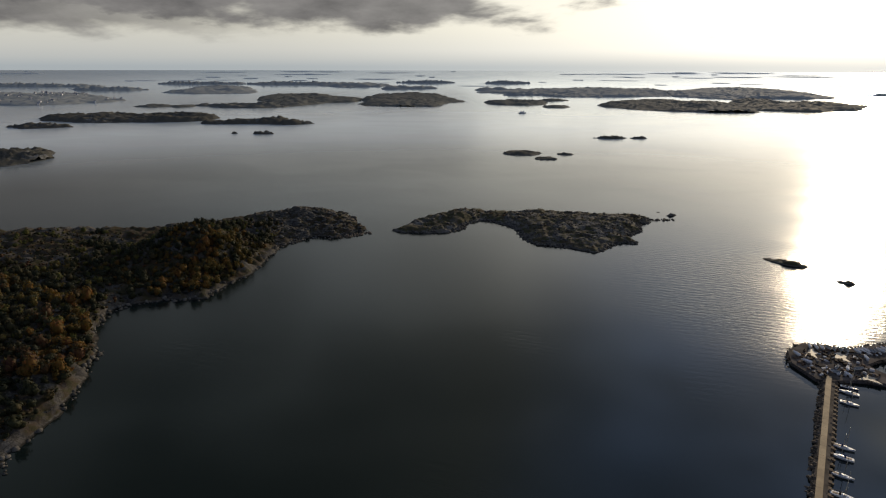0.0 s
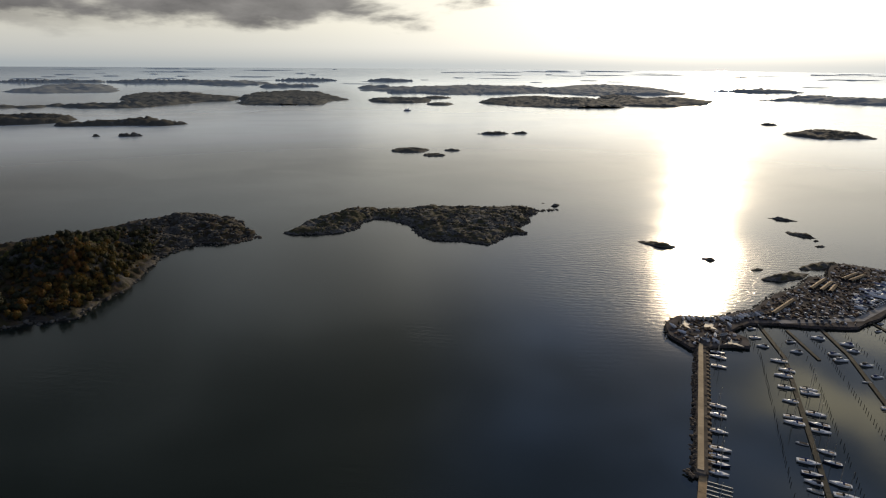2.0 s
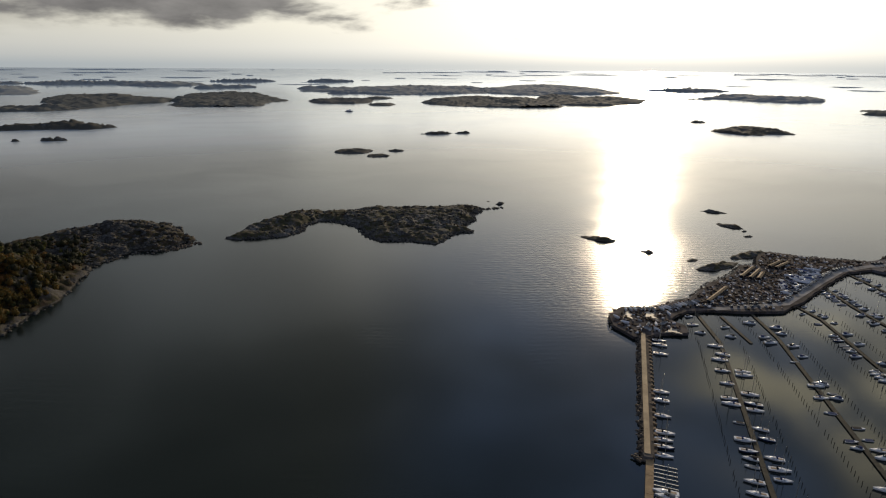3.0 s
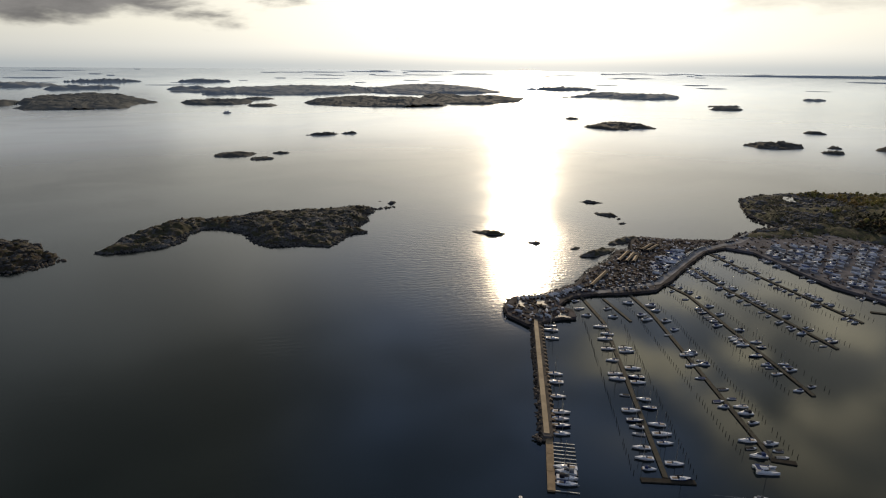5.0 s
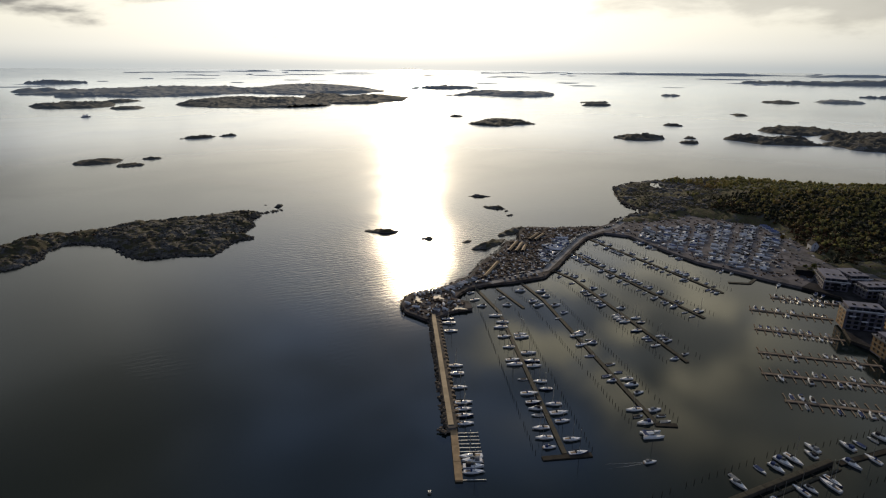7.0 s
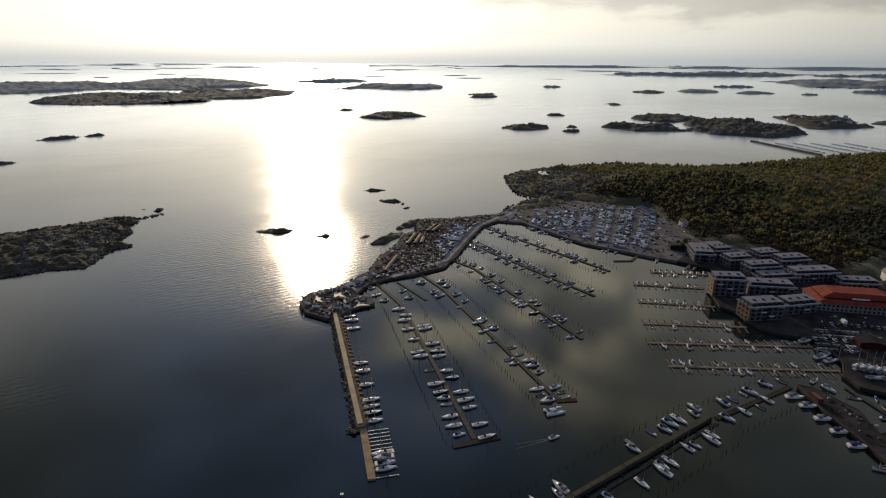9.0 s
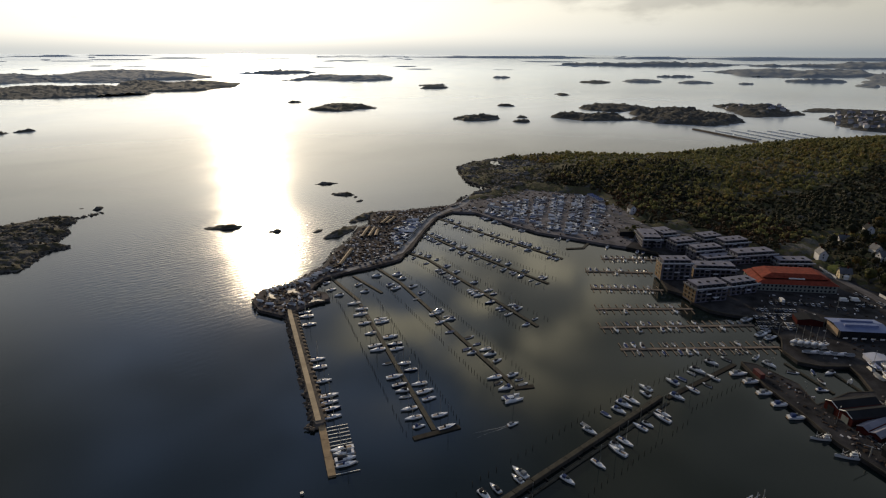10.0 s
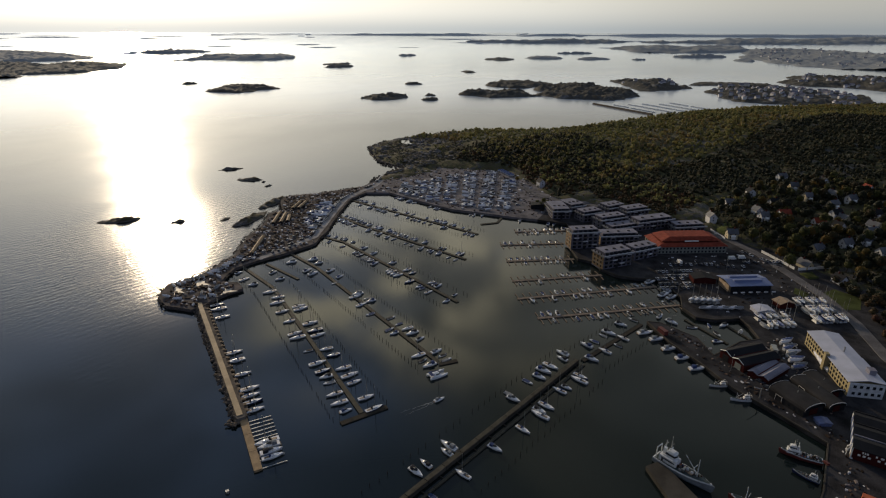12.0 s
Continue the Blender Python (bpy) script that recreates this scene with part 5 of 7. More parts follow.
moored([(253, 209), (251, 200), (249, 196), (237, 173), (233, 165), (231, 158), (228, 153), (225, 146), (218, 132), (216, 127.5), (213.5, 123.5)], P2[1:], 0.35)
moored([(272, 282), (283, 272), (280, 264), (264, 255), (266, 262), (274, 248), (259, 232), (269, 236)], ((284, 293), (262, 235)), 0.2)
moored([(199.5, 81.5), (202, 84.5), (215.5, 81), (222, 77.5), (228, 77.5), (233.5, 76), (248, 74.5), (243, 73), (262, 66), (268, 63.5), (276.5, 61), (281, 59), (294, 55.5),
        (303, 50.5), (158, 92), (154.5, 91), (145, 95), (139.5, 96)], ((245, 66), (118, 96.5)), 0.15, 0.6)
moored([(261, 56), (270, 51.5), (279, 51), (250, 60), (232, 60.5), (228.5, 60), (220, 63.5), (216, 65.5), (202, 67), (197.5, 68.5), (194.5, 67), (182, 70), (166, 75.5),
        (147, 80), (132, 84)], ((245, 66), (118, 96.5)), 0.35)
for x, y, a in ((293, 40.5, -0.9), (289, 33.5, -0.9), (282, 26, -0.9), (276, 18.5, -0.9), (269, 11, -0.95)):
    put(motor_boat, heading(x - 2.2, y + 1.2, 0, a), 8.4, dice.choice(CANVAS))
for x, y in ((315, 38), (311, 31), (310, 20), (317, 12), (321, 5), (318, -4), (309, 7), (300, 6)):
    any_boat(x, y, dice.uniform(0, 3), 0.0)
for x, y in ((345, 36), (353, 39), (362, 52), (346, 41)):
    put(motor_boat, heading(x, y, 0, -0.6), 8.4, CANVAS_GREY)


def line_up(points, chance, sail, step=3.4, off=5.2, sides=(-1, 1), small=False, big=0):
    """Boats at random berths along a pontoon."""
    for a, b in zip(points, points[1:]):
        d, u, n = on_line(a, b)
        x = 4.0
        while x < d - 2:
            for side in sides:
                if dice.random() < chance * (1.25 if 0.25 < (x / d) < 0.8 else 0.8):
                    o = side * (off + dice.uniform(-0.4, 0.4))
                    any_boat(a[0] + u.x * x + n.x * o, a[1] + u.y * x + n.y * o, math.atan2(n.y, n.x), sail, big, small=small)
            x += step


line_up(P3, 0.27, 0.2, big=-1)
line_up(P4, 0.46, 0.15, big=-1)
line_up(P5, 0.34, 0.2, big=-1)
for k, (a, b) in enumerate(QS):
    line_up([a, b], (0.36, 0.40, 0.36, 0.6, 0.3, 0.45)[k], 0.05, 4.6, 4.0, small=True)
line_up([(458, 322), (445, 275), (438, 240), (442, 208), (444, 184), (448, 162)], 0.36, 0.1, 3.6, 5.5, (-1,))
line_up([(448, 160), (450, 138), (436, 128)], 0.6, 0.0, 4.5, 4.5, (-1,))
put(motor_boat, heading(183, 110.5, 0, -0.5), 5.2, CANVAS_GREY)
wake = Geo()
for side in (-1, 1):
    strip = [(-3.0 - 0.8 * k, side * (0.35 + 0.055 * k) + 0.14 * math.sin(k * 1.9), 0.042 * (1 - k / 22)) for k in range(21)]
    wake.loft([[(x, y - w, 0.004), (x, y + w, 0.004), (x, y + w, 0.015), (x, y - w, 0.015)] for x, y, w in strip])
foam = part("wake", wake, HOUSE_GREY, None)
foam.matrix_world = heading(183, 110.5, 0, -0.5)
tagged(foam, "thin white wake on the water behind a boat", "wake", kind="stuff")


def catamaran(m):
    boat = thing("catamaran", m, "large white sailing catamaran moored at the pontoon end", "catamaran")
    for y in (-2.4, 2.4):
        part("hull", hull(11.5, 1.9, 1.3, 0.4, 0.8), WHITE, boat, at=Matrix.Translation((0, y, 0)))
    part("bridge_deck", Geo().box(-5.0, -2.6, 0.75, 1.8, 2.6, 1.45), WHITE, boat)
    part("saloon", house(-3.2, 2.0, 4.4, 1.45, 2.6, 1.6), WHITE, boat)
    part("saloon_window", house(-2.0, 1.95, 4.1, 1.75, 2.35, 1.2, 1.08), GLASS, boat, "dark wrap-round window")
    part("cockpit_awning", Geo().box(-5.2, -2.3, 2.5, -2.6, 2.3, 2.62), CANVAS_BLUE, boat, "blue cockpit awning")
    part("trampoline", Geo().box(1.9, -2.2, 1.05, 4.8, 2.2, 1.1), CANVAS_GREY, boat)
    part("mast", Geo().tube((1.0, 0, 2.5), (1.0, 0, 16), 0.14, 6), ALU, boat)
    part("boom", Geo().tube((0.9, 0, 3.6), (-4.6, 0, 3.6), 0.25, 6), CANVAS_BLUE, boat)


catamaran(heading(199.5, 121, 0, -0.55) @ Matrix.Scale(0.8, 4))


def fishing_vessel(m, length, paint, house_mat, label, forward=True, gantry=True):
    """A steel vessel with wheelhouse, masts, winch and rails."""
    m, length = m @ Matrix.Scale(length / 22, 4), 22.0
    b, f = length * 0.25, length * 0.1
    boat = thing("fishing_vessel", m, label, "fishing vessel", "working vessels")
    part("hull", hull(length, b, f, 0.8, 0.85, 0.5), paint, boat)
    part("rail", deck(length, b, f, 0.85, 0.5, 0.01, 0.985, 1.0, 0.5), HOUSE_GREY, boat, "pale bulwark")
    part("deck", deck(length, b, f, 0.85, 0.5, 0.03, 0.96, 0.93, 0.53), DECK_GREEN, boat)
    x = -0.24 * length if forward else 0.2 * length
    part("deckhouse", Geo().prism([(x - 0.16 * length, -b * 0.33), (x + 0.15 * length, -b * 0.33), (x + 0.15 * length, b * 0.33), (x - 0.16 * length, b * 0.33)], f + 0.5, f + 3.0, 0.04), house_mat, boat)
    wheel = part("wheelhouse", Geo().prism([(x - 0.06 * length, -b * 0.27), (x + 0.1 * length, -b * 0.27), (x + 0.12 * length, 0), (x + 0.1 * length, b * 0.27), (x - 0.06 * length, b * 0.27)], f + 3.0, f + 5.3, 0.08), house_mat, boat)
    part("wheelhouse_window", Geo().prism([(x - 0.063 * length, -b * 0.275), (x + 0.101 * length, -b * 0.275), (x + 0.122 * length, 0), (x + 0.101 * length, b * 0.275), (x - 0.063 * length, b * 0.275)], f + 4.1, f + 4.8, 0.03), GLASS, wheel)
    part("funnel", Geo().prism([(x - 0.13 * length, -0.6), (x - 0.08 * length, -0.6), (x - 0.08 * length, 0.6), (x - 0.13 * length, 0.6)], f + 3, f + 5.6, 0.1), house_mat, boat)
    part("mast", Geo().tube((x, 0, f + 5), (x, 0, f + 10), 0.14, 6, 0.07).tube((x, -1.2, f + 8), (x, 1.2, f + 8), 0.06, 4), STEEL, boat)
    if gantry:
        fx = 0.24 * length
        part("derrick", Geo().tube((fx, 0, f), (fx, 0, f + 8.5), 0.2, 6, 0.12).tube((fx, 0, f + 2), (fx - 0.24 * length, 0.4, f + 7), 0.12, 5).tube((fx - 1, -1.4, f + 5), (fx - 1, 1.4, f + 5), 0.1, 5), house_mat, boat)
        sx = -0.45 * length
        part("gantry", Geo().tube((sx, -b * 0.34, f), (sx, -b * 0.3, f + 5), 0.18, 5).tube((sx, b * 0.34, f), (sx, b * 0.3, f + 5), 0.18, 5).tube((sx, -b * 0.32, f + 5), (sx, b * 0.32, f + 5), 0.2, 5), house_mat, boat)
    part("winch", Geo().tube((0.02 * length, -1.1, f + 1.1), (0.02 * length, 1.1, f + 1.1), 0.6, 8).box(0.02 * length - 0.5, -1.4, f + 0.3, 0.02 * length + 0.5, -1.15, f + 1.8), STEEL, boat)
    part("hatch", Geo().box(0.1 * length, -0.9, f + 0.5, 0.17 * length, 0.9, f + 1.1), TEAK, boat)
    part("rigging", Geo().tube((x, 0, f + 10), (0.46 * length, 0, f * 1.5), 0.05, 4).tube((x, 0, f + 10), (-0.46 * length, 0, f + 4), 0.05, 4)
         .tube((x, 0, f + 8), (x - 0.05 * length, b * 0.4, f + 0.5), 0.05, 4).tube((x, 0, f + 8), (x - 0.05 * length, -b * 0.4, f + 0.5), 0.05, 4), PILE, boat)
    gear = Geo()
    q = random.Random(len(label))
    for k in range(64):
        gx, gy, s = q.uniform(-0.42, 0.3) * length, q.uniform(-0.34, 0.34) * b, q.uniform(0.15, 0.55)
        gear.prism([(gx - s, gy - s * 0.6), (gx + s, gy - s * 0.5), (gx + s * 0.9, gy + s * 0.6), (gx - s, gy + s * 0.5)], f + 0.5, f + 0.6 + q.uniform(0.3, 1.4), 0.25)
    tagged(part("deck_gear", gear, CLUTTER, boat), "nets, winches and boxes on deck", kind="stuff")
    part("boat_deck", Geo().box(x - 0.15 * length, -b * 0.4, f + 2.98, x + 0.09 * length, b * 0.4, f + 3.12), TRIM, boat, "white boat deck")
    part("monkey_island", Geo().prism([(x - 0.04 * length, -b * 0.2), (x + 0.07 * length, -b * 0.2), (x + 0.07 * length, b * 0.2), (x - 0.04 * length, b * 0.2)], f + 5.3, f + 5.75, 0.06), TRIM, boat)
    for side in (-1, 1):
        part("deck_rail", Geo().tube((x - 0.15 * length, side * b * 0.39, f + 4.1), (x + 0.09 * length, side * b * 0.39, f + 4.1), 0.06, 4), TRIM, boat)
        part("porthole_row", Geo().box(x - 0.12 * length, side * b * 0.335 - 0.02, f + 1.7, x + 0.12 * length, side * b * 0.335 + 0.02, f + 2.2), GLASS, boat, "row of dark portholes")
    part("whip_aerial", Geo().tube((x - 0.03 * length, 0.8, f + 5.7), (x - 0.03 * length, 0.9, f + 11), 0.05, 4), TRIM, boat)
    part("stay_mast", Geo().tube((x - 0.1 * length, 0, f + 3), (x - 0.1 * length, 0, f + 9), 0.13, 5, 0.08).tube((x - 0.1 * length, -1.6, f + 7.2), (x - 0.1 * length, 1.6, f + 7.2), 0.08, 4), TRIM, boat)
    part("radar", Geo().box(x - 0.2, -0.9, f + 6.4, x + 0.2, 0.9, f + 6.7).tube((x, 0, f + 5.3), (x, 0, f + 6.4), 0.15, 6), TRIM, boat)
    part("liferaft", Geo().tube((x - 0.1 * length, -b * 0.25, f + 3.3), (x - 0.02 * length, -b * 0.25, f + 3.3), 0.3, 8), TRIM, boat)
    for k in range(4):
        part("fish_box", Geo().box(-0.02 * length - k * 0.9, b * 0.2, f + 0.5, -0.02 * length - k * 0.9 + 0.75, b * 0.34, f + 1.0), CANVAS_BLUE if k % 2 else ORANGE, boat)
    return boat


fishing_vessel(heading(187, 8.5, 0, math.radians(-112)), 22.5, HULL_GREY, HOUSE_GREY, "pale grey steel trawler with derrick and gantry at the jetty")
fishing_vessel(heading(219.3, -30.5, 0, math.radians(91)), 14.5, RED_HULL, HOUSE_GREY, "dark red work vessel with white wheelhouse at the quay", forward=False, gantry=False)
fishing_vessel(heading(208.2, -32, 0, math.radians(75)), 9, NAVY, HOUSE_GREY, "dark blue fishing boat with white wheelhouse", forward=True, gantry=False)
fishing_vessel(heading(256, 2, 0, math.radians(120)), 8, HULLS, TRIM, "small white fishing boat lying at the quay")
fishing_vessel(heading(249, -8, 0, math.radians(115)), 9, HULLS, TRIM, "white and green fishing boat lying at the quay")
fishing_vessel(heading(180, -17, 0, math.radians(75)), 19, RED_HULL, HOUSE_GREY, "red-hulled fishing vessel with white bulwark at the jetty")


def yard_rows(poly, rows, chance, angle, lift=QUAY_Z):
    """Laid-up boats side by side along rows: start, end."""
    for a, b in rows:
        d, u, n = on_line(a, b)
        x = 1.5
        while x < d:
            px, py = a[0] + u.x * x, a[1] + u.y * x
            if dice.random() < chance and float(inside(poly, px, py)) > 1.5:
                m = heading(px + dice.uniform(-1.4, 1.4), py + dice.uniform(-0.7, 0.7), lift + 0.02, math.atan2(n.y, n.x) + angle + dice.uniform(-0.3, 0.3) + dice.choice((0, math.pi)))
                if dice.random() < 0.5:
                    put(laid_up_cruiser, m, dice.choice((5.2, 6.0, 7.0)), dice.choice((CANVAS_BLUE, CANVAS_GREY, CANVAS_BLACK)))
                else:
                    put(laid_up_boat, m, dice.choice((5.0, 6.0, 7.0)), dice.choice((TARP_WHITE, TARP_WHITE, TARP_WHITE, CANVAS_GREY, CANVAS_BLACK, TARP_BLUE)))
            x += dice.choice((3.5, 4.0, 4.6, 6.4))


YARD_IN = [(449, 345), (458, 352), (500, 358), (598, 322), (606, 245), (575, 225), (505, 190), (451, 188), (447, 208), (442, 240), (449, 275), (461, 323)]
COLUMNS = [((457, 200), (568, 238)), ((448, 213), (586, 270)), ((451, 232), (572, 290)), ((448, 250), (552, 301)), ((447, 267), (528, 310)),
           ((448, 284), (512, 319)), ((451, 304), (496, 325))]
for a, b in COLUMNS:
    d, u, n = on_line(a, b)
    for side in (-3.4, 3.4):
        yard_rows(YARD_IN, [((a[0] + n.x * side, a[1] + n.y * side), (b[0] + n.x * side, b[1] + n.y * side))], 0.78, 0.0)
for k, (x, y) in enumerate(((596, 262), (592, 257), (588, 252), (584, 247), (580, 243))):
    put(laid_up_boat, heading(x, y, QUAY_Z + 0.02, 2.5), 8.2, TARP_BLUE)
MOLE_IN = [(352, 341), (386, 356), (408, 354), (388, 336), (327, 309), (325, 316)]
for k in range(6):
    f = 0.06 + k * 0.17
    yard_rows(MOLE_IN, [((354 - 27 * f, 346 - 34 * f), (402 - 14 * f, 360 - 22 * f))], 0.9, 0.1)
for k in range(12):
    put(laid_up_boat, heading(226 + k * 2.9, 310.5 + k * 0.55 + dice.uniform(-0.8, 0.8), QUAY_Z + 0.02, 1.85 + dice.uniform(-0.2, 0.2)), 4.8, dice.choice((TARP_WHITE, TARP_WHITE, CANVAS_GREY)))
for k in range(7):
    put(laid_up_boat, heading(202 + k * 3.1, 316.5 - k * 0.7, QUAY_Z + 0.02, 1.5 + dice.uniform(-0.3, 0.3)), 4.6, dice.choice((TARP_WHITE, CANVAS_GREY)))
for x, y in ((189, 306), (203, 291), (199, 286), (208, 290), (214, 290), (204, 283), (190, 297), (226, 303)):
    put(laid_up_boat, heading(x, y, QUAY_Z + 0.02, dice.uniform(0, 3)), 5.2, dice.choice((TARP_WHITE, CANVAS_GREY)))
for r in range(3):
    for k in range(7):
        x, y = 368 - r * 10.2 + k * 1.5, -31.0 - r * 4.6 - k * 2.3
        m = heading(x, y, QUAY_Z, 3.55 + dice.uniform(-0.1, 0.1))
        if (k + 2 * r) % 3 == 2:
            put(laid_up_boat, m, 8.2, TARP_BLUE if k % 2 else CANVAS_GREY)
        else:
            put(laid_up_yacht, m, dice.choice((7.6, 8.4, 9.2)), CANVAS_BLUE if k % 2 else CANVAS_GREY, (k + r) % 3 == 1)
for r in range(2):
    for k in range(6):
        m = heading(335 - r * 8.6 + k * 1.9, -11.5 - r * 3.6 - k * 2.6, QUAY_Z, 3.6 + dice.uniform(-0.15, 0.15))
        if (r + k) % 3 == 1:
            put(laid_up_boat, m, 7.0, TARP_BLUE if k % 2 else CANVAS_GREY)
        else:
            put(laid_up_yacht, m, dice.choice((7.0, 8.0)), CANVAS_BLUE if k % 2 else CANVAS_GREY, (r + k) % 4 == 0)
for k in range(10):
    put(laid_up_boat, heading(315 - k * 3.0, -26 - k * 0.7 + (k % 2) * 1.5, QUAY_Z, -0.9 + dice.uniform(-0.2, 0.2)), 7.0, (TARP_BLUE, TARP_WHITE, CANVAS_GREY)[k % 3])
for k in range(4):
    put(laid_up_boat, heading(308 - k * 4.5, -38.5 + k * -1.0, QUAY_Z, 0.5), 8.2, TARP_WHITE)
for k in range(5):
    put(laid_up_yacht, heading(341 + k * 1.2, 24 - k * 3.2, QUAY_Z, 2.6), 7.6, CANVAS_GREY)
for k in range(7):
    put(laid_up_boat, heading(334 + k * 1.6, 17 - k * 3.0, QUAY_Z, 2.4 + dice.uniform(-0.2, 0.2)), 6.0, (CANVAS_GREY, TARP_WHITE)[k % 2])

# ---- loose gear on the mole ----
MOLE_ROAD = [(262, 304), (290, 301), (318, 300), (345, 313), (380, 330), (415, 346), (447, 350), (470, 350), (500, 360)]

# star-edged patches that paint the sun's sheen onto the mole head
HARDS = [[(193, 304), (195.5, 305.5), (199, 302), (199.5, 306.5), (204, 309), (201.5, 310.5), (203.5, 314), (200, 313), (198, 310)],
         [(206, 304), (210, 302.5), (215, 298), (214.5, 303), (218, 306), (215, 308), (217.5, 312), (213.5, 310), (211, 306)],
         [(207, 279.5), (212, 279), (217, 275), (215.5, 279.5), (219, 281.5), (215.5, 282), (217, 285.5), (212.5, 282.5)]]


def clutter(name, poly, n, label, seed, size=1.0):
    r = random.Random(seed)
    g = Geo()
    xs, ys = [p[0] for p in poly], [p[1] for p in poly]
    k = 0
    while k < n:
        x, y = r.uniform(min(xs), max(xs)), r.uniform(min(ys), max(ys))
        if float(inside(poly, x, y)) < 2.5 or min(abs(float(inside([a, b], x, y))) for a, b in zip(MOLE_ROAD, MOLE_ROAD[1:])) < 3.2 or max(float(inside(h, x, y)) for h in HARDS) > 0.3:
            continue
        k += 1
        w, d, h, a = size * (0.3 + 1.6 * r.random() ** 2.5), size * r.uniform(0.3, 0.9), size * r.uniform(0.2, 1.2), r.uniform(0, 3)
        c, s = math.cos(a), math.sin(a)
        g.prism([(x + u * c - v * s, y + u * s + v * c) for u, v in ((-w, -d), (w, -d), (w, d), (-w, d))], QUAY_Z, QUAY_Z + h, r.uniform(0, 0.2))
    return tagged(new(name, g.mesh(name, CLUTTER)), label, "gear", kind="stuff")


clutter("mole_gear", MOLE, 1500, "trestles, crates, masts and small boats left on the mole", 3)
clutter("yard_gear", YARD, 800, "trestles and crates between laid-up boats", 4)
clutter("quay_gear", [(300, 40), (284, 26), (269, 8), (255, -6), (244, -24), (232, -42), (196, -38), (196, -56), (240, -50), (262, -26), (276, -4), (294, 16)], 170, "fish boxes, nets and crates along the fishing quay", 5, 0.55)
clutter("parking_gear", [(367, 48), (345, 31), (331, 24), (330, -2), (345, -30), (380, -50), (430, -25), (460, 10), (440, 15), (415, 50), (395, 55)], 220, "trailers, trestles and bins scattered over the quay", 6, 0.6)
clutter("inner_quay_gear", [(311, -16), (285, 2), (296, 16), (304, 36), (290, 28), (281, 6), (290, -12), (268, -28), (240, -50), (300, -35), (330, -28)], 220, "pallets, nets and gear behind the sheds", 7, 0.55)

# ---- buildings and cars ----
def window_mesh(w, h):
    g = Geo().box(-w / 2, -0.06, 0, w / 2, 0.03, h)
    me = g.mesh("window", GLASS)
    return me


PANES = {size: window_mesh(*size) for size in ((1.3, 1.4), (2.4, 2.0), (0.9, 1.2), (3.0, 1.6), (2.4, 1.5))}


def facing(a, b, depth, z=QUAY_Z):
    """A frame whose x runs from a to b along a front, with the building behind it; returns the pose and the width."""
    d, u, n = on_line(a, b)
    return Matrix.Translation((a[0], a[1], z)) @ Matrix.Rotation(math.atan2(u.y, u.x), 4, "Z"), d


def window_row(parent, m, x0, x1, z, size, step, y=0.0, turn=0.0):
    n = max(1, int((x1 - x0) / step))
    for k in range(n):
        x = x0 + (k + 0.5) * (x1 - x0) / n
        part("window", PANES[size], None, parent, at=m @ Matrix.Translation((x, y, z)) @ Matrix.Rotation(turn, 4, "Z"))


EYE = Matrix.Identity(4)


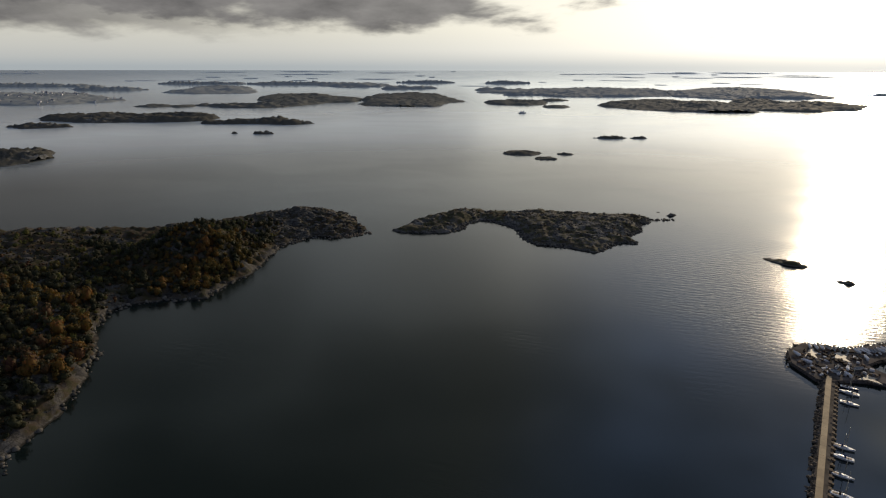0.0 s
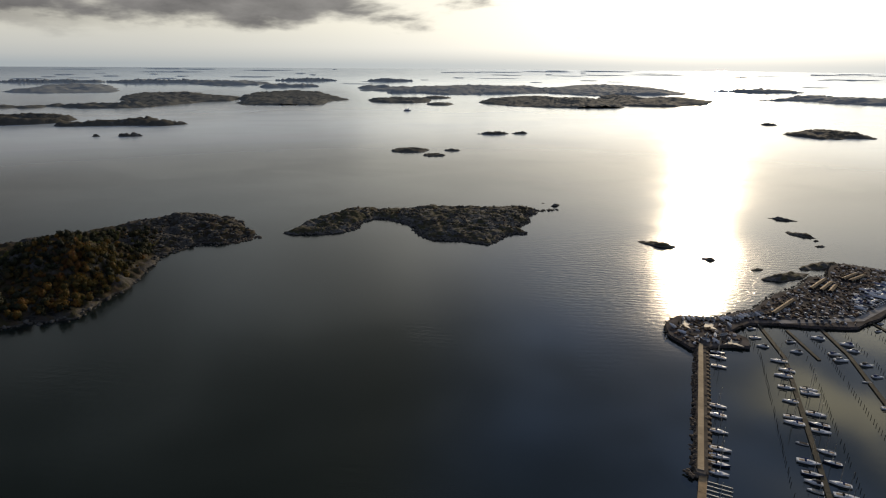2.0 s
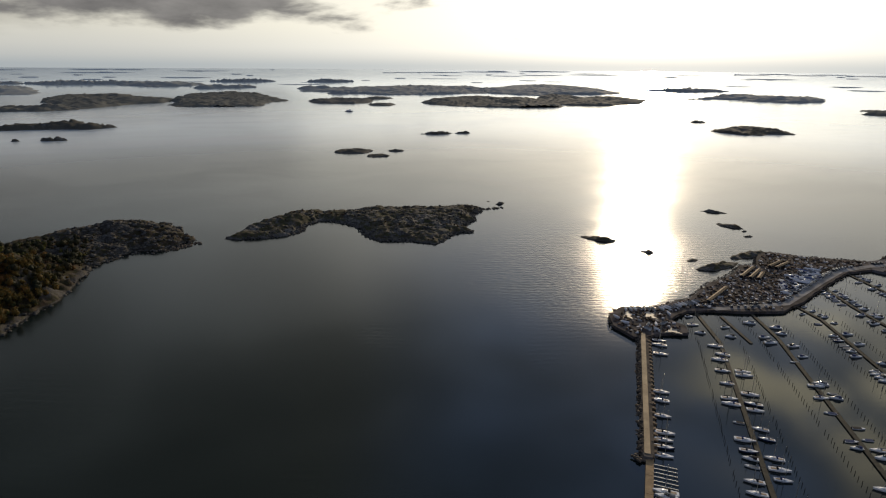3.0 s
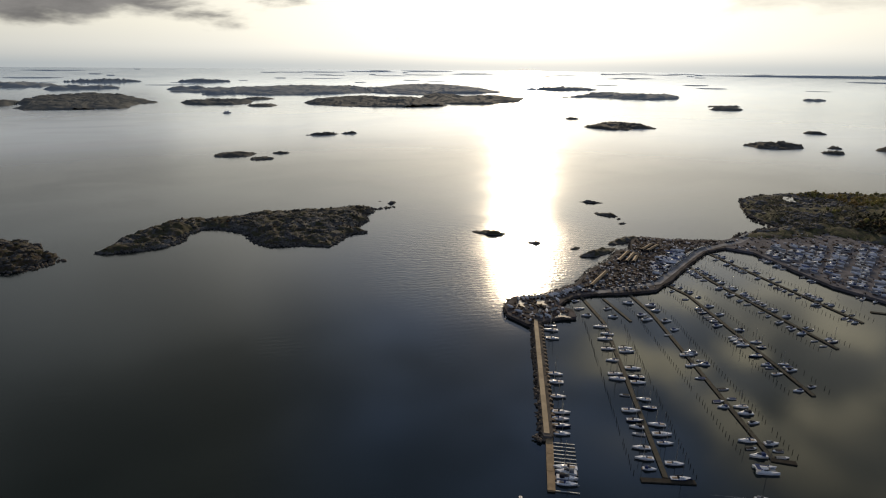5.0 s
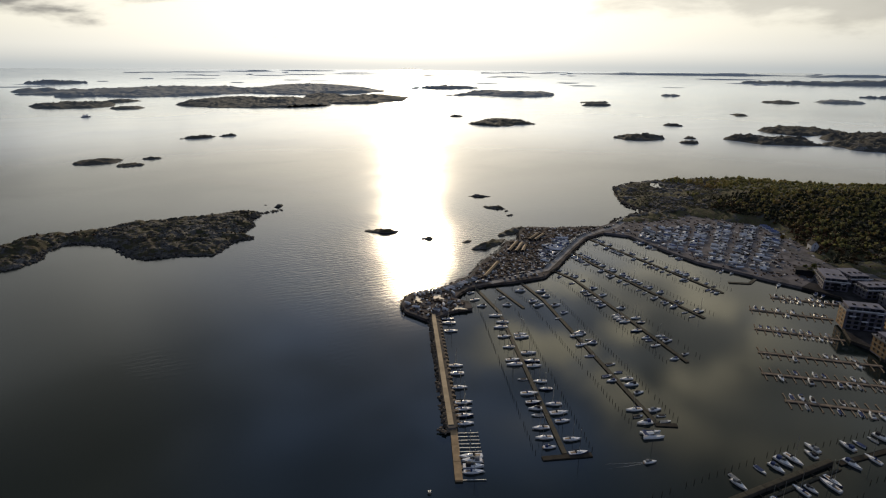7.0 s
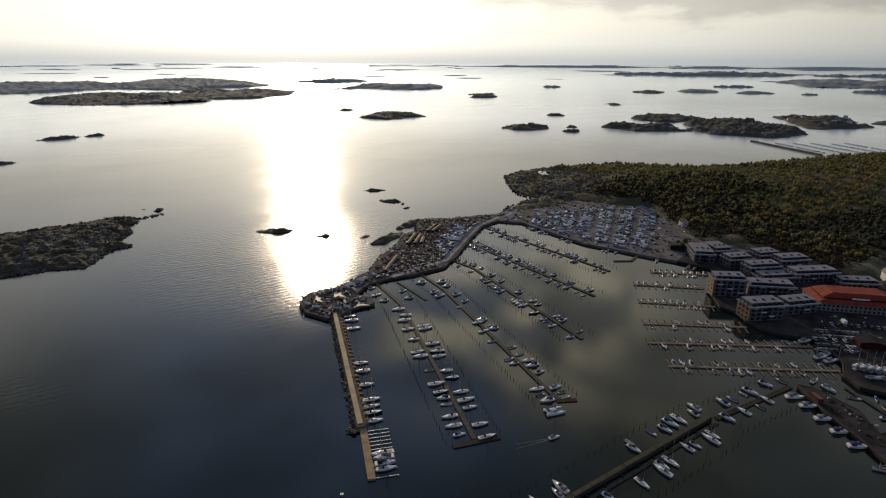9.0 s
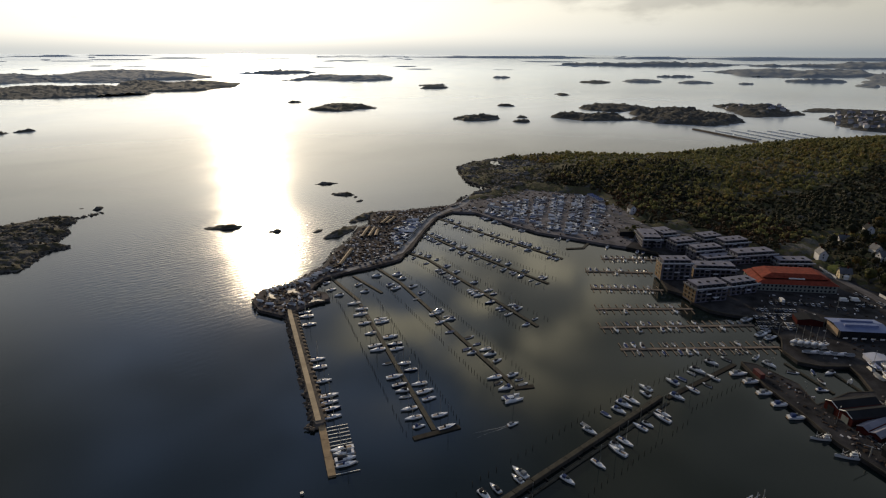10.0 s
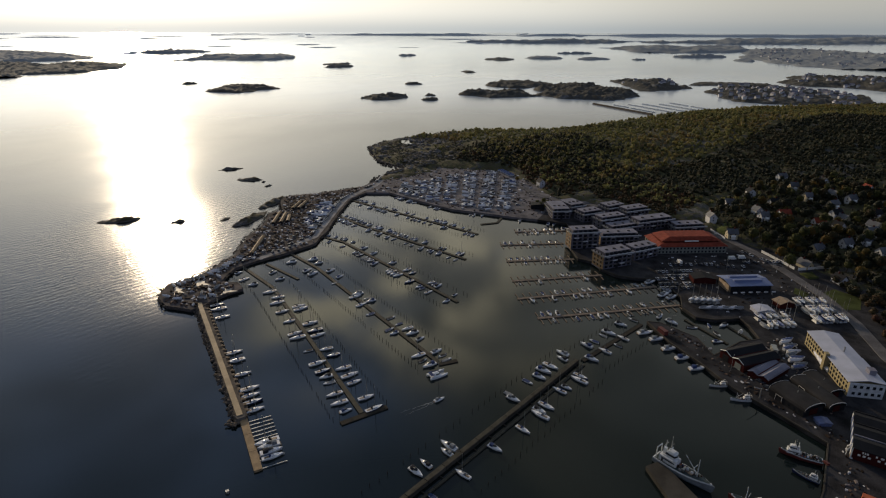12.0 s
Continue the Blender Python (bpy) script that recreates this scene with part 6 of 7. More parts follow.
def apartment_block(a, b, depth, storeys, label, end=None, wall=None):
    m, w = facing(a, b, depth)
    root = thing("apartment_block", m, label, "apartment building", "apartment blocks")
    h = storeys * 2.9 - 2.4
    part("wall", Geo().box(0, 0, -1, w, depth, h), wall or FACADE, root)
    if end:
        # low sun on the end wall is painted in as an ochre panel
        part("end_wall", Geo().box(-0.12, 0.2, 0, -0.004, depth - 0.2, h - 0.2), end, root, "end wall in a painted ochre sunlit tone")
    part("roof", Geo().box(-0.7, -1.7, h + 0.004, w + 0.7, depth + 0.7, h + 0.35).box(-0.7, -1.7, h + 0.35, w + 0.7, -1.45, h + 0.6), ROOF_GREY, root)
    part("parapet", Geo().box(-0.72, -1.72, h + 0.36, w + 0.72, -1.46, h + 0.72).box(-0.72, -1.46, h + 0.36, -0.5, depth + 0.7, h + 0.72), STONE_WALL, root, "pale roof edge")
    part("roof_storey", Geo().box(w * 0.06, 1.6, h + 0.354, w * 0.94, depth - 1.4, h + 2.3), FACADE, root, "set-back top storey")
    part("roof_cap", Geo().box(w * 0.04, 1.1, h + 2.304, w * 0.96, depth - 1.0, h + 2.6), ROOF_GREY, root)
    window_row(root, EYE, w * 0.08, w * 0.92, h + 0.5, (2.4, 1.5), 3.2, 1.595)
    part("terrace_rail", Geo().box(-0.6, -1.62, h + 0.72, w + 0.6, -1.54, h + 1.35), HOUSE_GREY, root, "pale terrace railing")
    for k in range(3):
        part("roof_unit", Geo().box(w * (0.2 + 0.27 * k), depth * 0.35, h + 2.604, w * (0.2 + 0.27 * k) + 1.6, depth * 0.35 + 1.8, h + 3.1), ROOF_DARK, root)
    part("stair_core", Geo().box(w * 0.44, -0.35, 0, w * 0.44 + 1.8, -0.006, h), ROOF_DARK, root, "dark stair core")
    for k in range(1, storeys):
        part("floor_band", Geo().box(-0.16, -0.16, 2.9 * k - 0.12, w + 0.1, -0.012, 2.9 * k + 0.12).box(-0.3, -0.16, 2.9 * k - 0.12, -0.13, depth, 2.9 * k + 0.12), STONE_WALL, root, "pale floor band")
    for s in range(storeys):
        z = 2.9 * s
        if s:
            bays = max(2, int(w / 5.4))
            for k in range(bays):
                bx = (k + 0.5) * w / bays
                part("balcony", Geo().box(bx - 1.7, -1.5, z, bx + 1.7, -0.004, z + 0.16).box(bx - 1.7, -1.5, z + 0.16, bx + 1.7, -1.42, z + 0.9), HOUSE_GREY if (k + s) % 3 == 0 else CONCRETE, root, "grey balcony")
        window_row(root, EYE, 0.6, w - 0.6, z + 0.7, (2.4, 2.0), 3.6, -0.005)
        window_row(root, Matrix.Translation((0, 0, 0)) @ Matrix.Rotation(-math.pi / 2, 4, "Z"), -depth + 1, -1, z + 0.9, (1.3, 1.4), 3.6, -0.13 if end else -0.005)
    return root


apartment_block((391, 115), (404, 98), 12, 5, "grey waterside apartment block with sunlit-toned ochre end", OCHRE)
apartment_block((411, 98), (428, 73), 12, 3, "long grey apartment block with sunlit-toned ochre gable end", OCHRE)
apartment_block((364, 84), (382, 69), 13, 4, "dark apartment block by the quay with sunlit-toned ochre gable end", OCHRE)
apartment_block((391, 69), (409, 56), 12, 3, "dark apartment block beside the red-roofed hall")
for a, b, dep, st in (((454, 151), (463, 138), 26, 3), ((474, 141), (486, 132), 20, 3), ((458, 125), (474, 113), 13, 3), ((486, 111), (502, 100), 14, 3), ((450, 108), (470, 92), 12, 3),
                      ((440, 97), (462, 78), 12, 2), ((484, 95), (503, 80), 13, 3), ((458, 80), (484, 57), 13, 3), ((470, 53), (486, 32), 12, 2)):
    apartment_block(a, b, dep, st, "grey terraced apartment block with pale balcony lines")


def red_hall():
    a, b = (413, 57), (440, 13)
    m, w = facing(a, b, 24)
    root = thing("red_roofed_hall", m, "large old hall with stepped red tile roofs", "hall")
    part("wall", Geo().box(0, 0, -1, w, 24, 5.4), STONE_WALL, root)
    part("lower_roof", Geo().prism([(-1, -1), (w + 1, -1), (w + 1, 25), (-1, 25)], 5.4, 7.6, 0.16), ROOF_RED, root, "red tiled skirt roof")
    part("upper_wall", Geo().box(5, 4, 7.0, w - 5, 20, 8.7), BARN, root, "dark red upper storey")
    part("upper_roof", Geo().prism([(3.5, 2.5), (w - 3.5, 2.5), (w - 3.5, 21.5), (3.5, 21.5)], 8.7, 11.4, 0.3), ROOF_RED, root, "red hipped tile roof")
    part("sign_board", Geo().box(w * 0.4, 2.2, 8.3, w * 0.6, 2.45, 9.2), TRIM, root, "plain white board on the upper storey")
    for k in range(4):
        part("dormer", Geo().box(8 + k * 10, 3.0, 8.6, 10.5 + k * 10, 7, 10.1), ROOF_RED, root)
    window_row(root, EYE, 0.5, w - 0.5, 0.6, (1.3, 1.4), 2.6, -0.005)
    window_row(root, EYE, 0.5, w - 0.5, 3.2, (1.3, 1.4), 2.6, -0.005)
    window_row(root, EYE, 6, w - 6, 7.2, (0.9, 1.2), 3.2, 3.995)
    window_row(root, Matrix.Rotation(-math.pi / 2, 4, "Z"), -23, -1, 3.2, (1.3, 1.4), 2.8, -0.005)


red_hall()


def blue_hall():
    m, w = facing((365, 5), (379, -17), 16)
    root = thing("boat_hall", m, "boat hall with pale blue metal roof and dark walls", "hall")
    part("wall", Geo().box(0, 0, -1, w, 16, 5.2), ROOF_DARK, root)
    part("roof", Geo().gable(0, 0, w, 16, 5.3, 6.6, 0.7), ROOF_BLUE, root)
    for y in (4.0, 9.6):
        part("roof_light", Geo().box(4, y, 5.6, w - 4, y + 2.2, 7.2), ROOF_BLUE, root, "raised pale blue rooflight")
    # warm light on the end wall, put in as a brown panel
    part("end_panel", Geo().box(-0.16, 2, 0, -0.005, 14, 4.6), TEAK, root, "end panel in a painted warm-lit tone")
    window_row(root, EYE, 1, w - 1, 1.2, (3.0, 1.6), 4.2, -0.005)
    for k in range(6):
        part("door", Geo().box(2 + k * 5, -0.1, 0, 4.6 + k * 5, -0.004, 0.9), TRIM, root)


blue_hall()


def factory():
    m, w = facing((317, -34), (273, -49), 14)
    root = thing("factory", m, "long two-storey yellow factory with pale flat metal roof", "factory")
    part("wall", Geo().box(0, 0, -1, w, 14.5, 7.4), YELLOW, root)
    part("end_wall", Geo().box(w + 0.005, 0.1, -1, w + 0.25, 14.4, 7.3), HOUSE_GREY, root, "white rendered end wall")
    part("roof", Geo().gable(0, 0, w * 0.52, 14.5, 7.5, 8.6, 0.3), ROOF_PALE, root)
    part("roof", Geo().gable(w * 0.53, -0.6, w, 14.5, 7.8, 9.0, 0.4), ROOF_PALE, root)
    part("vent", Geo().tube((w * 0.45, 8, 8.4), (w * 0.45, 8, 11.2), 0.4, 8), STEEL, root)
    part("roof_unit", Geo().box(w * 0.8, 10, 8, w * 0.87, 13, 10.6), ROOF_GREY, root)
    part("stair_tower", Geo().box(w * 0.5, -1.8, 0, w * 0.55, -0.005, 9.0), YELLOW, root)
    for z in (0.8, 3.2, 5.6):
        window_row(root, EYE, 0.8, w * 0.49, z, (1.3, 1.4), 2.4, -0.005)
        window_row(root, EYE, w * 0.56, w - 0.8, z, (1.3, 1.4), 2.4, -0.005)
    for z in (1.2, 4.6):
        window_row(root, Matrix.Translation((w, 0, 0)) @ Matrix.Rotation(math.pi / 2, 4, "Z"), 1, 14, z, (1.3, 1.4), 2.3, -0.26)


factory()


def gabled_shed(a, b, depth, h, top, wall, roof, label, bays=1, trim=True):
    """A shed whose gables face the front line; bays side by side."""
    m, w = facing(a, b, depth)
    root = thing("shed", m, label, "shed", "harbour sheds")
    part("wall", Geo().box(0.2, 0, -1, w - 0.2, depth, h), wall, root)
    for k in range(bays):
        x0, x1 = w * k / bays, w * (k + 1) / bays
        g = Geo().gable(0, x0 + 0.3, depth, x1 - 0.3, h, h + top, 0.35)
        part("roof", Geo().add([(y, x, z) for x, y, z in g.v], [tuple(reversed(f)) for f in g.f]), roof, root)
        tri = [(x0 + 0.4, 0.0, h - 0.1), (x1 - 0.4, 0.0, h - 0.1), ((x0 + x1) / 2, 0.0, h + top - 0.3)]
        back = [(x, depth, z) for x, y, z in tri]
        part("gable", Geo().add(tri + back, [(0, 1, 2), (5, 4, 3), (0, 2, 5, 3), (1, 4, 5, 2)]), wall, root)
        if trim:
            for (p, q) in ((tri[0], tri[2]), (tri[2], tri[1])):
                part("barge_board", Geo().tube((p[0], -0.35, p[2] + 0.25), (q[0], -0.35, q[2] + 0.25), 0.2, 4), TRIM, root)
            part("eaves_board", Geo().box(x0 + 0.02, 0, h - 0.3, x0 + 0.2, depth, h - 0.1), STONE_WALL, root)
            part("gate", Geo().box((x0 + x1) / 2 - 1.8, -0.1, 0, (x0 + x1) / 2 + 1.8, -0.004, 3.2), STONE_WALL if k % 2 else ROOF_DARK, root, "sliding gate")
    return root


gabled_shed((281, 4), (270.5, -7.5), 22, 4.2, 1.6, BARN, ROOF_DARK, "dark-roofed red shed with white barge boards", 2)
gabled_shed((269.5, -9), (265, -18), 19, 2.8, 1.0, BARN, ROOF_GREY, "low red shed with grey sheet roof", 2, False)


def boathouse(a, b, depth, h, rise, label):
    """A black boathouse with a rounded roof and white-edged ends on the front line and behind."""
    m, w = facing(a, b, depth)
    root = thing("boathouse", m, label, "boathouse", "harbour boathouses")
    arc = [(w * 0.5 - w * 0.52 * math.cos(math.pi * k / 10), h + rise * math.sin(math.pi * k / 10) ** 0.8) for k in range(11)]
    part("wall", Geo().box(0, 0, -1, w, depth, h), ROOF_DARK, root)
    for k in range(10):
        (x0, z0), (x1, z1) = arc[k], arc[k + 1]
        part("roof_strip", Geo().loft([[(x0, y, z0 + 0.03), (x1, y, z1 + 0.03), (x1, y, z1 + 0.2), (x0, y, z0 + 0.2)] for y in (-0.5, depth + 0.5)]), ROOF_FELT, root)
    for name, y in (("front_end", 0.0), ("back_end", depth - 0.3)):
        part(name, Geo().loft([[(x, yy, z) for x, z in arc[1:-1]] for yy in (y, y + 0.3)]), ROOF_DARK, root)
    for y in (-0.56, depth + 0.5):
        rings = [[(x, y, z + 0.02), (x, y + 0.06, z + 0.02), (x, y + 0.06, z + 0.3), (x, y, z + 0.3)] for x, z in arc]
        part("end_trim", Geo().loft(rings), TRIM, root, "white curved roof edge")
    part("gate", Geo().box(w * 0.3, -0.12, 0, w * 0.7, -0.004, 3.0), BARN, root, "dark sliding gate")
    gate = part("side_gate", Geo().box(-0.12, depth * 0.62, 0, -0.004, depth * 0.62 + 3.2, 2.8), ROOF_DARK, root, "white-framed side gate")
    for y in (depth * 0.62 - 0.06, depth * 0.62 + 3.2 - 0.06):
        part("gate_post", Geo().box(-0.2, y, 0, -0.125, y + 0.14, 2.8), TRIM, gate)
    part("gate_head", Geo().box(-0.2, depth * 0.62 - 0.06, 2.804, -0.125, depth * 0.62 + 3.28, 2.95), TRIM, gate)
    for k in range(3):
        part("window", PANES[(0.9, 1.2)], None, root, at=Matrix.Translation((-0.005, depth * (0.12 + 0.15 * k), 1.0)) @ Matrix.Rotation(-math.pi / 2, 4, "Z"))
    part("ridge_pipe", Geo().tube((w * 0.5, depth * 0.5, h + rise), (w * 0.5, depth * 0.5, h + rise + 1.1), 0.16, 6), STEEL, root)
    return root


boathouse((245.6, -31.4), (254.4, -39.0), 17, 3.0, 2.5, "black boathouse with rounded white-edged roof on the fishing quay")
boathouse((254.6, -40.8), (260.2, -47.2), 21, 2.6, 1.9, "long low black boathouse with rounded white-edged roof")
boathouse((266.5, -41.5), (271.5, -47.5), 15, 2.6, 1.7, "short black boathouse with rounded white-edged roof")


def warehouse():
    m, w = facing((226, -46.6), (224.1, -66.4), 27)
    root = thing("warehouse", m, "large black-roofed warehouse with dark red front and pale sign", "warehouse")
    part("wall", Geo().box(0.2, 0.2, -1, w, 27, 5.0), ROOF_DARK, root)
    part("front_wall", Geo().box(0, 0, -1, w, 0.196, 5.0), BARN, root, "dark red boarded front")
    for k in range(3):
        y = 9.0 * k
        part("roof", Geo().gable(0, y, w, y + 8.9, 5.0, 6.3, 0.12), ROOF_DARK, root)
        part("gutter", Geo().box(0.3, y + 8.78, 5.06, w, y + 9.12, 5.5), (ROOF_GREY, ROOF_FELT, ROOF_FELT)[k], root, "grey valley gutter")
    for k, (x, bw, z) in enumerate(((3.2, 0.5, 3.6), (4.0, 0.35, 3.6), (4.6, 0.6, 3.6), (7.4, 0.6, 3.6), (9.0, 1.0, 3.6), (2.0, 0.9, 2.2), (3.6, 0.9, 2.2), (5.2, 0.9, 2.2), (8.2, 0.9, 2.2), (10.4, 0.9, 2.2))):
        part("sign_bar", Geo().box(x, -0.08, z, x + bw, -0.005, z + 0.8), TRIM, root, "pale sign bar")
    for k in range(9):
        y = 1.2 + 2.9 * k
        part("side_panel", Geo().box(-0.1, y, 0.4, 0.194, y + 2.3, 4.7), TARP_BLUE if k % 2 else HOUSE_GREY, root, "blue and white side boards")
    part("corner_board", Geo().box(-0.12, -0.1, 0, 0.3, -0.004, 5.0), TRIM, root)
    part("side_door", Geo().box(-0.14, 0.3, 0, 0.19, 1.1, 2.6), OCHRE, root, "ochre side door")
    for y in (1.6, 3.8):
        part("hoist_rail", Geo().tube((-1.3, y, 0), (-1.3, y, 2.4), 0.12, 6).tube((-1.3, y, 2.4), (-0.1, y, 4.4), 0.12, 6), TRIM, root, "white tubular frame")


warehouse()
gabled_shed((242, -37), (244.5, -42), 4, 1.6, 0.5, TARP_BLUE, TARP_BLUE, "low blue tarpaulin shelter by the black boathouse", 1, False)
gabled_shed((370, 27), (376, 14), 9, 3.5, 1.2, BARN, ROOF_DARK, "small dark red kiosk building", 1, False)
gabled_shed((356, -22), (362, -30), 7, 3.0, 1.6, BARN, TEAK, "brown hut with russet-brown roof", 1, False)
gabled_shed((472, 178), (479, 160), 9, 4.0, 1.2, ROOF_DARK, ROOF_DARK, "dark shed at the edge of the boatyard", 1, False)
gabled_shed((340.5, -11), (346, -20), 8, 2.4, 1.0, ROOF_PALE, ROOF_PALE, "low pale blue-white boat tent among yachts", 1, False)
for a, b in (((266, 313), (296, 332)), ((325, 350), (350, 366)), ((330, 346), (351, 360)), ((335, 343), (348, 353)), ((368, 361), (389, 370)), ((365, 365), (385, 374))):
    m, w = facing(a, b, 3)
    row = thing("boat_shed", m, "long low mole shed, sheet metal roof in a painted sunlit tone", "shed", "mole sheds")
    part("wall", Geo().box(0, 0, -0.5, w, 2.4, 2.0), ROOF_DARK, row)
    # sun on the roof is painted in with the golden plank colour
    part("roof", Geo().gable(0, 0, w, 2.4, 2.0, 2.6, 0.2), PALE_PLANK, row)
    for k in range(int(w / 4)):
        part("door", Geo().box(1 + k * 4, -0.08, 0, 2.2 + k * 4, -0.004, 1.7), STONE_WALL, row)
for outline in HARDS:
    slab("slipway", outline, 1.5, QUAY_Z + 0.12, HARD, "pale concrete hard on the mole head, sun sheen painted in", "slipway", 0.4)


def cottage(m, w, d, wall, roof, word):
    root = thing("house", m, f"{word} wooden house with pitched roof among trees", "house", "village houses")
    part("wall", Geo().box(-w / 2, -d / 2, -2, w / 2, d / 2, 4.6), wall, root)
    part("roof", Geo().gable(-w / 2, -d / 2, w / 2, d / 2, 4.6, 7.6, 0.5), roof, root)
    g = [(-d / 2 + 0.05, 4.5), (d / 2 - 0.05, 4.5), (0, 7.3)]
    part("gable", Geo().add([(-w / 2, y, z) for y, z in g] + [(w / 2, y, z) for y, z in g], [(0, 2, 1), (3, 4, 5), (0, 1, 4, 3), (1, 2, 5, 4), (2, 0, 3, 5)]), wall, root)
    part("chimney", Geo().box(w * 0.15, -0.4, 6.2, w * 0.15 + 0.8, 0.4, 8.6), BARN, root)
    part("porch", Geo().box(-1.4, -d / 2 - 1.8, 0, 1.4, -d / 2 - 0.005, 2.6).gable(-1.4, -d / 2 - 1.8, 1.4, -d / 2 - 0.1, 2.6, 3.4, 0.2), TRIM, root)
    for z in (0.9, 3.1):
        window_row(root, EYE, -w / 2 + 0.5, w / 2 - 0.5, z, (1.3, 1.4), 3.0, -d / 2 - 0.005)
        window_row(root, Matrix.Rotation(-math.pi / 2, 4, "Z"), -d / 2 + 0.5, d / 2 - 0.5, z, (0.9, 1.2), 3.0, -w / 2 - 0.005)
    return root


HOUSES = [(HOUSE_W, ROOF_DARK, "white dark-roofed"), (HOUSE_W, ROOF_SLATE, "white grey-roofed"), (HOUSE_W, ROOF_SLATE, "white slate-roofed"), (HOUSE_Y, ROOF_SLATE, "cream"), (HOUSE_W, ROOF_RED, "white red-roofed")]
spots = [(553, 198), (552, -66), (545, -3), (536, -23), (519, -8), (557, -61), (594, -41), (616, -62), (482, -63), (532, -48), (418, -56), (437, -37), (476, 12), (470, -84),
         (562, 20), (575, -15), (570, -90), (510, -80), (500, -40), (508, 30), (600, -100), (640, -90), (540, -110), (490, -110), (450, -100), (660, -20), (590, 5), (470, -45), (625, -30), (605, -75), (560, -100), (650, -55), (515, -60), (580, -60), (495, -75), (535, -85)]
for k, (x, y) in enumerate(spots):
    wall, roof, word = HOUSES[4 if k in (3, 9, 21, 30) else (k * 3 + k // 4) % 4]
    put(cottage, heading(x, y, float(mainland_z(x, y)) + 0.1, -0.9 + dice.choice((0, 1.57)) + dice.uniform(-0.25, 0.25)), (7.5, 9.0)[k % 2], 6.0, wall, roof, word)


def car(m, paint):
    word = "dark" if paint is CAR_DARK else "pale"
    root = thing("car", m, f"{word} parked passenger car on asphalt", "car", "parked cars")
    rings = []
    for x, w, z in ((-2.15, 0.72, 0.7), (-2.05, 0.82, 0.9), (-0.9, 0.86, 0.95), (1.0, 0.86, 0.92), (2.0, 0.8, 0.75), (2.15, 0.68, 0.6)):
        rings.append([(x, w, 0.3), (x, w, z * 0.9), (x, w * 0.85, z), (x, -w * 0.85, z), (x, -w, z * 0.9), (x, -w, 0.3)])
    part("body", Geo().loft(rings), paint, root)
    rings = [[(x, w, 0.93), (x, w * 0.82, z), (x, -w * 0.82, z), (x, -w, 0.93)] for x, w, z in ((-1.9, 0.7, 0.96), (-1.4, 0.78, 1.38), (0.1, 0.78, 1.45), (1.1, 0.72, 0.96))]
    part("glasshouse", Geo().loft(rings), GLASS, root, "dark car windows")
    part("roof", Geo().prism([(-1.3, -0.6), (0.05, -0.6), (0.05, 0.6), (-1.3, 0.6)], 1.43, 1.5, 0.05), paint, root)
    for x in (-1.3, 1.35):
        for y in (-0.8, 0.8):
            part("wheel", wheel_mesh, None, root, at=Matrix.Translation((x, y, 0.32)))
    return root


wheel_mesh = Geo().tube((0, -0.1, 0), (0, 0.1, 0), 0.32, 10).mesh("wheel", RUBBER)


def park(a, b, n, turn=math.pi / 2, chance=0.85, z=QUAY_Z):
    d, u, _ = on_line(a, b)
    for k in range(n):
        if dice.random() < chance:
            x, y = a[0] + u.x * d * k / max(n - 1, 1), a[1] + u.y * d * k / max(n - 1, 1)
            put(car, heading(x, y, z + 0.01, math.atan2(u.y, u.x) + turn + dice.uniform(-0.05, 0.05)), CAR_DARK if dice.random() < 0.5 else CAR_PAINT)


for shift in (0, 6.5):
    park((371 + shift, 47 + shift * 0.5), (384 + shift, 28 + shift * 0.5), 9)
for shift in (0, 5.6, 13):
    park((352 + shift, 43 + shift * 0.4), (362 + shift, 27 + shift * 0.4), 8)
park((395, 45), (410, 20), 9, 1.4, 0.6)
park((425, 0), (441, -24), 12, 1.5, 0.6)
park((408, 16), (420, -6), 8, 1.5, 0.5)
park((446, 2), (430, -22), 10, 0.0, 0.5)
park((492, 205), (470, 186), 6, 1.5, 0.6)
park((253, 309), (330, 316), 12, 0.3, 0.6)
park((262, 307), (300, 299), 9, 1.2, 0.6)
park((350, 322), (415, 350), 14, 1.5, 0.7)
for a, b in zip(MOLE_ROAD[1:], MOLE_ROAD[2:]):
    d, u, n = on_line(a, b)
    park((a[0] + n.x * 3.8, a[1] + n.y * 3.8), (b[0] + n.x * 3.8, b[1] + n.y * 3.8), max(3, int(d / 3.1)), math.pi / 2, 0.55)
park((270, -12), (262, -18), 3, 0.4, 0.9)
for x, y, a in ((402, 40, 0.6), (428, 8, -1), (433, 2, -1), (386, 20, 0.2), (372, 6, -1)):
    van = thing("van", heading(x, y, QUAY_Z, a), "white delivery van parked on the asphalt", "van", "parked vans")
    part("body", Geo().prism([(-2.6, -1), (1.6, -1), (1.6, 1), (-2.6, 1)], 0.4, 2.5, 0.04), TRIM, van)
    part("bonnet", Geo().prism([(1.61, -0.95), (2.7, -0.9), (2.7, 0.9), (1.61, 0.95)], 0.4, 1.3, 0.05), TRIM, van)
    part("windscreen", Geo().prism([(1.61, -0.85), (2.1, -0.8), (2.1, 0.8), (1.61, 0.85)], 1.3, 2.2, 0.2), GLASS, van)
    for wx in (-1.7, 1.8):
        for wy in (-0.95, 0.95):
            part("wheel", wheel_mesh, None, van, at=Matrix.Translation((wx, wy, 0.32)))

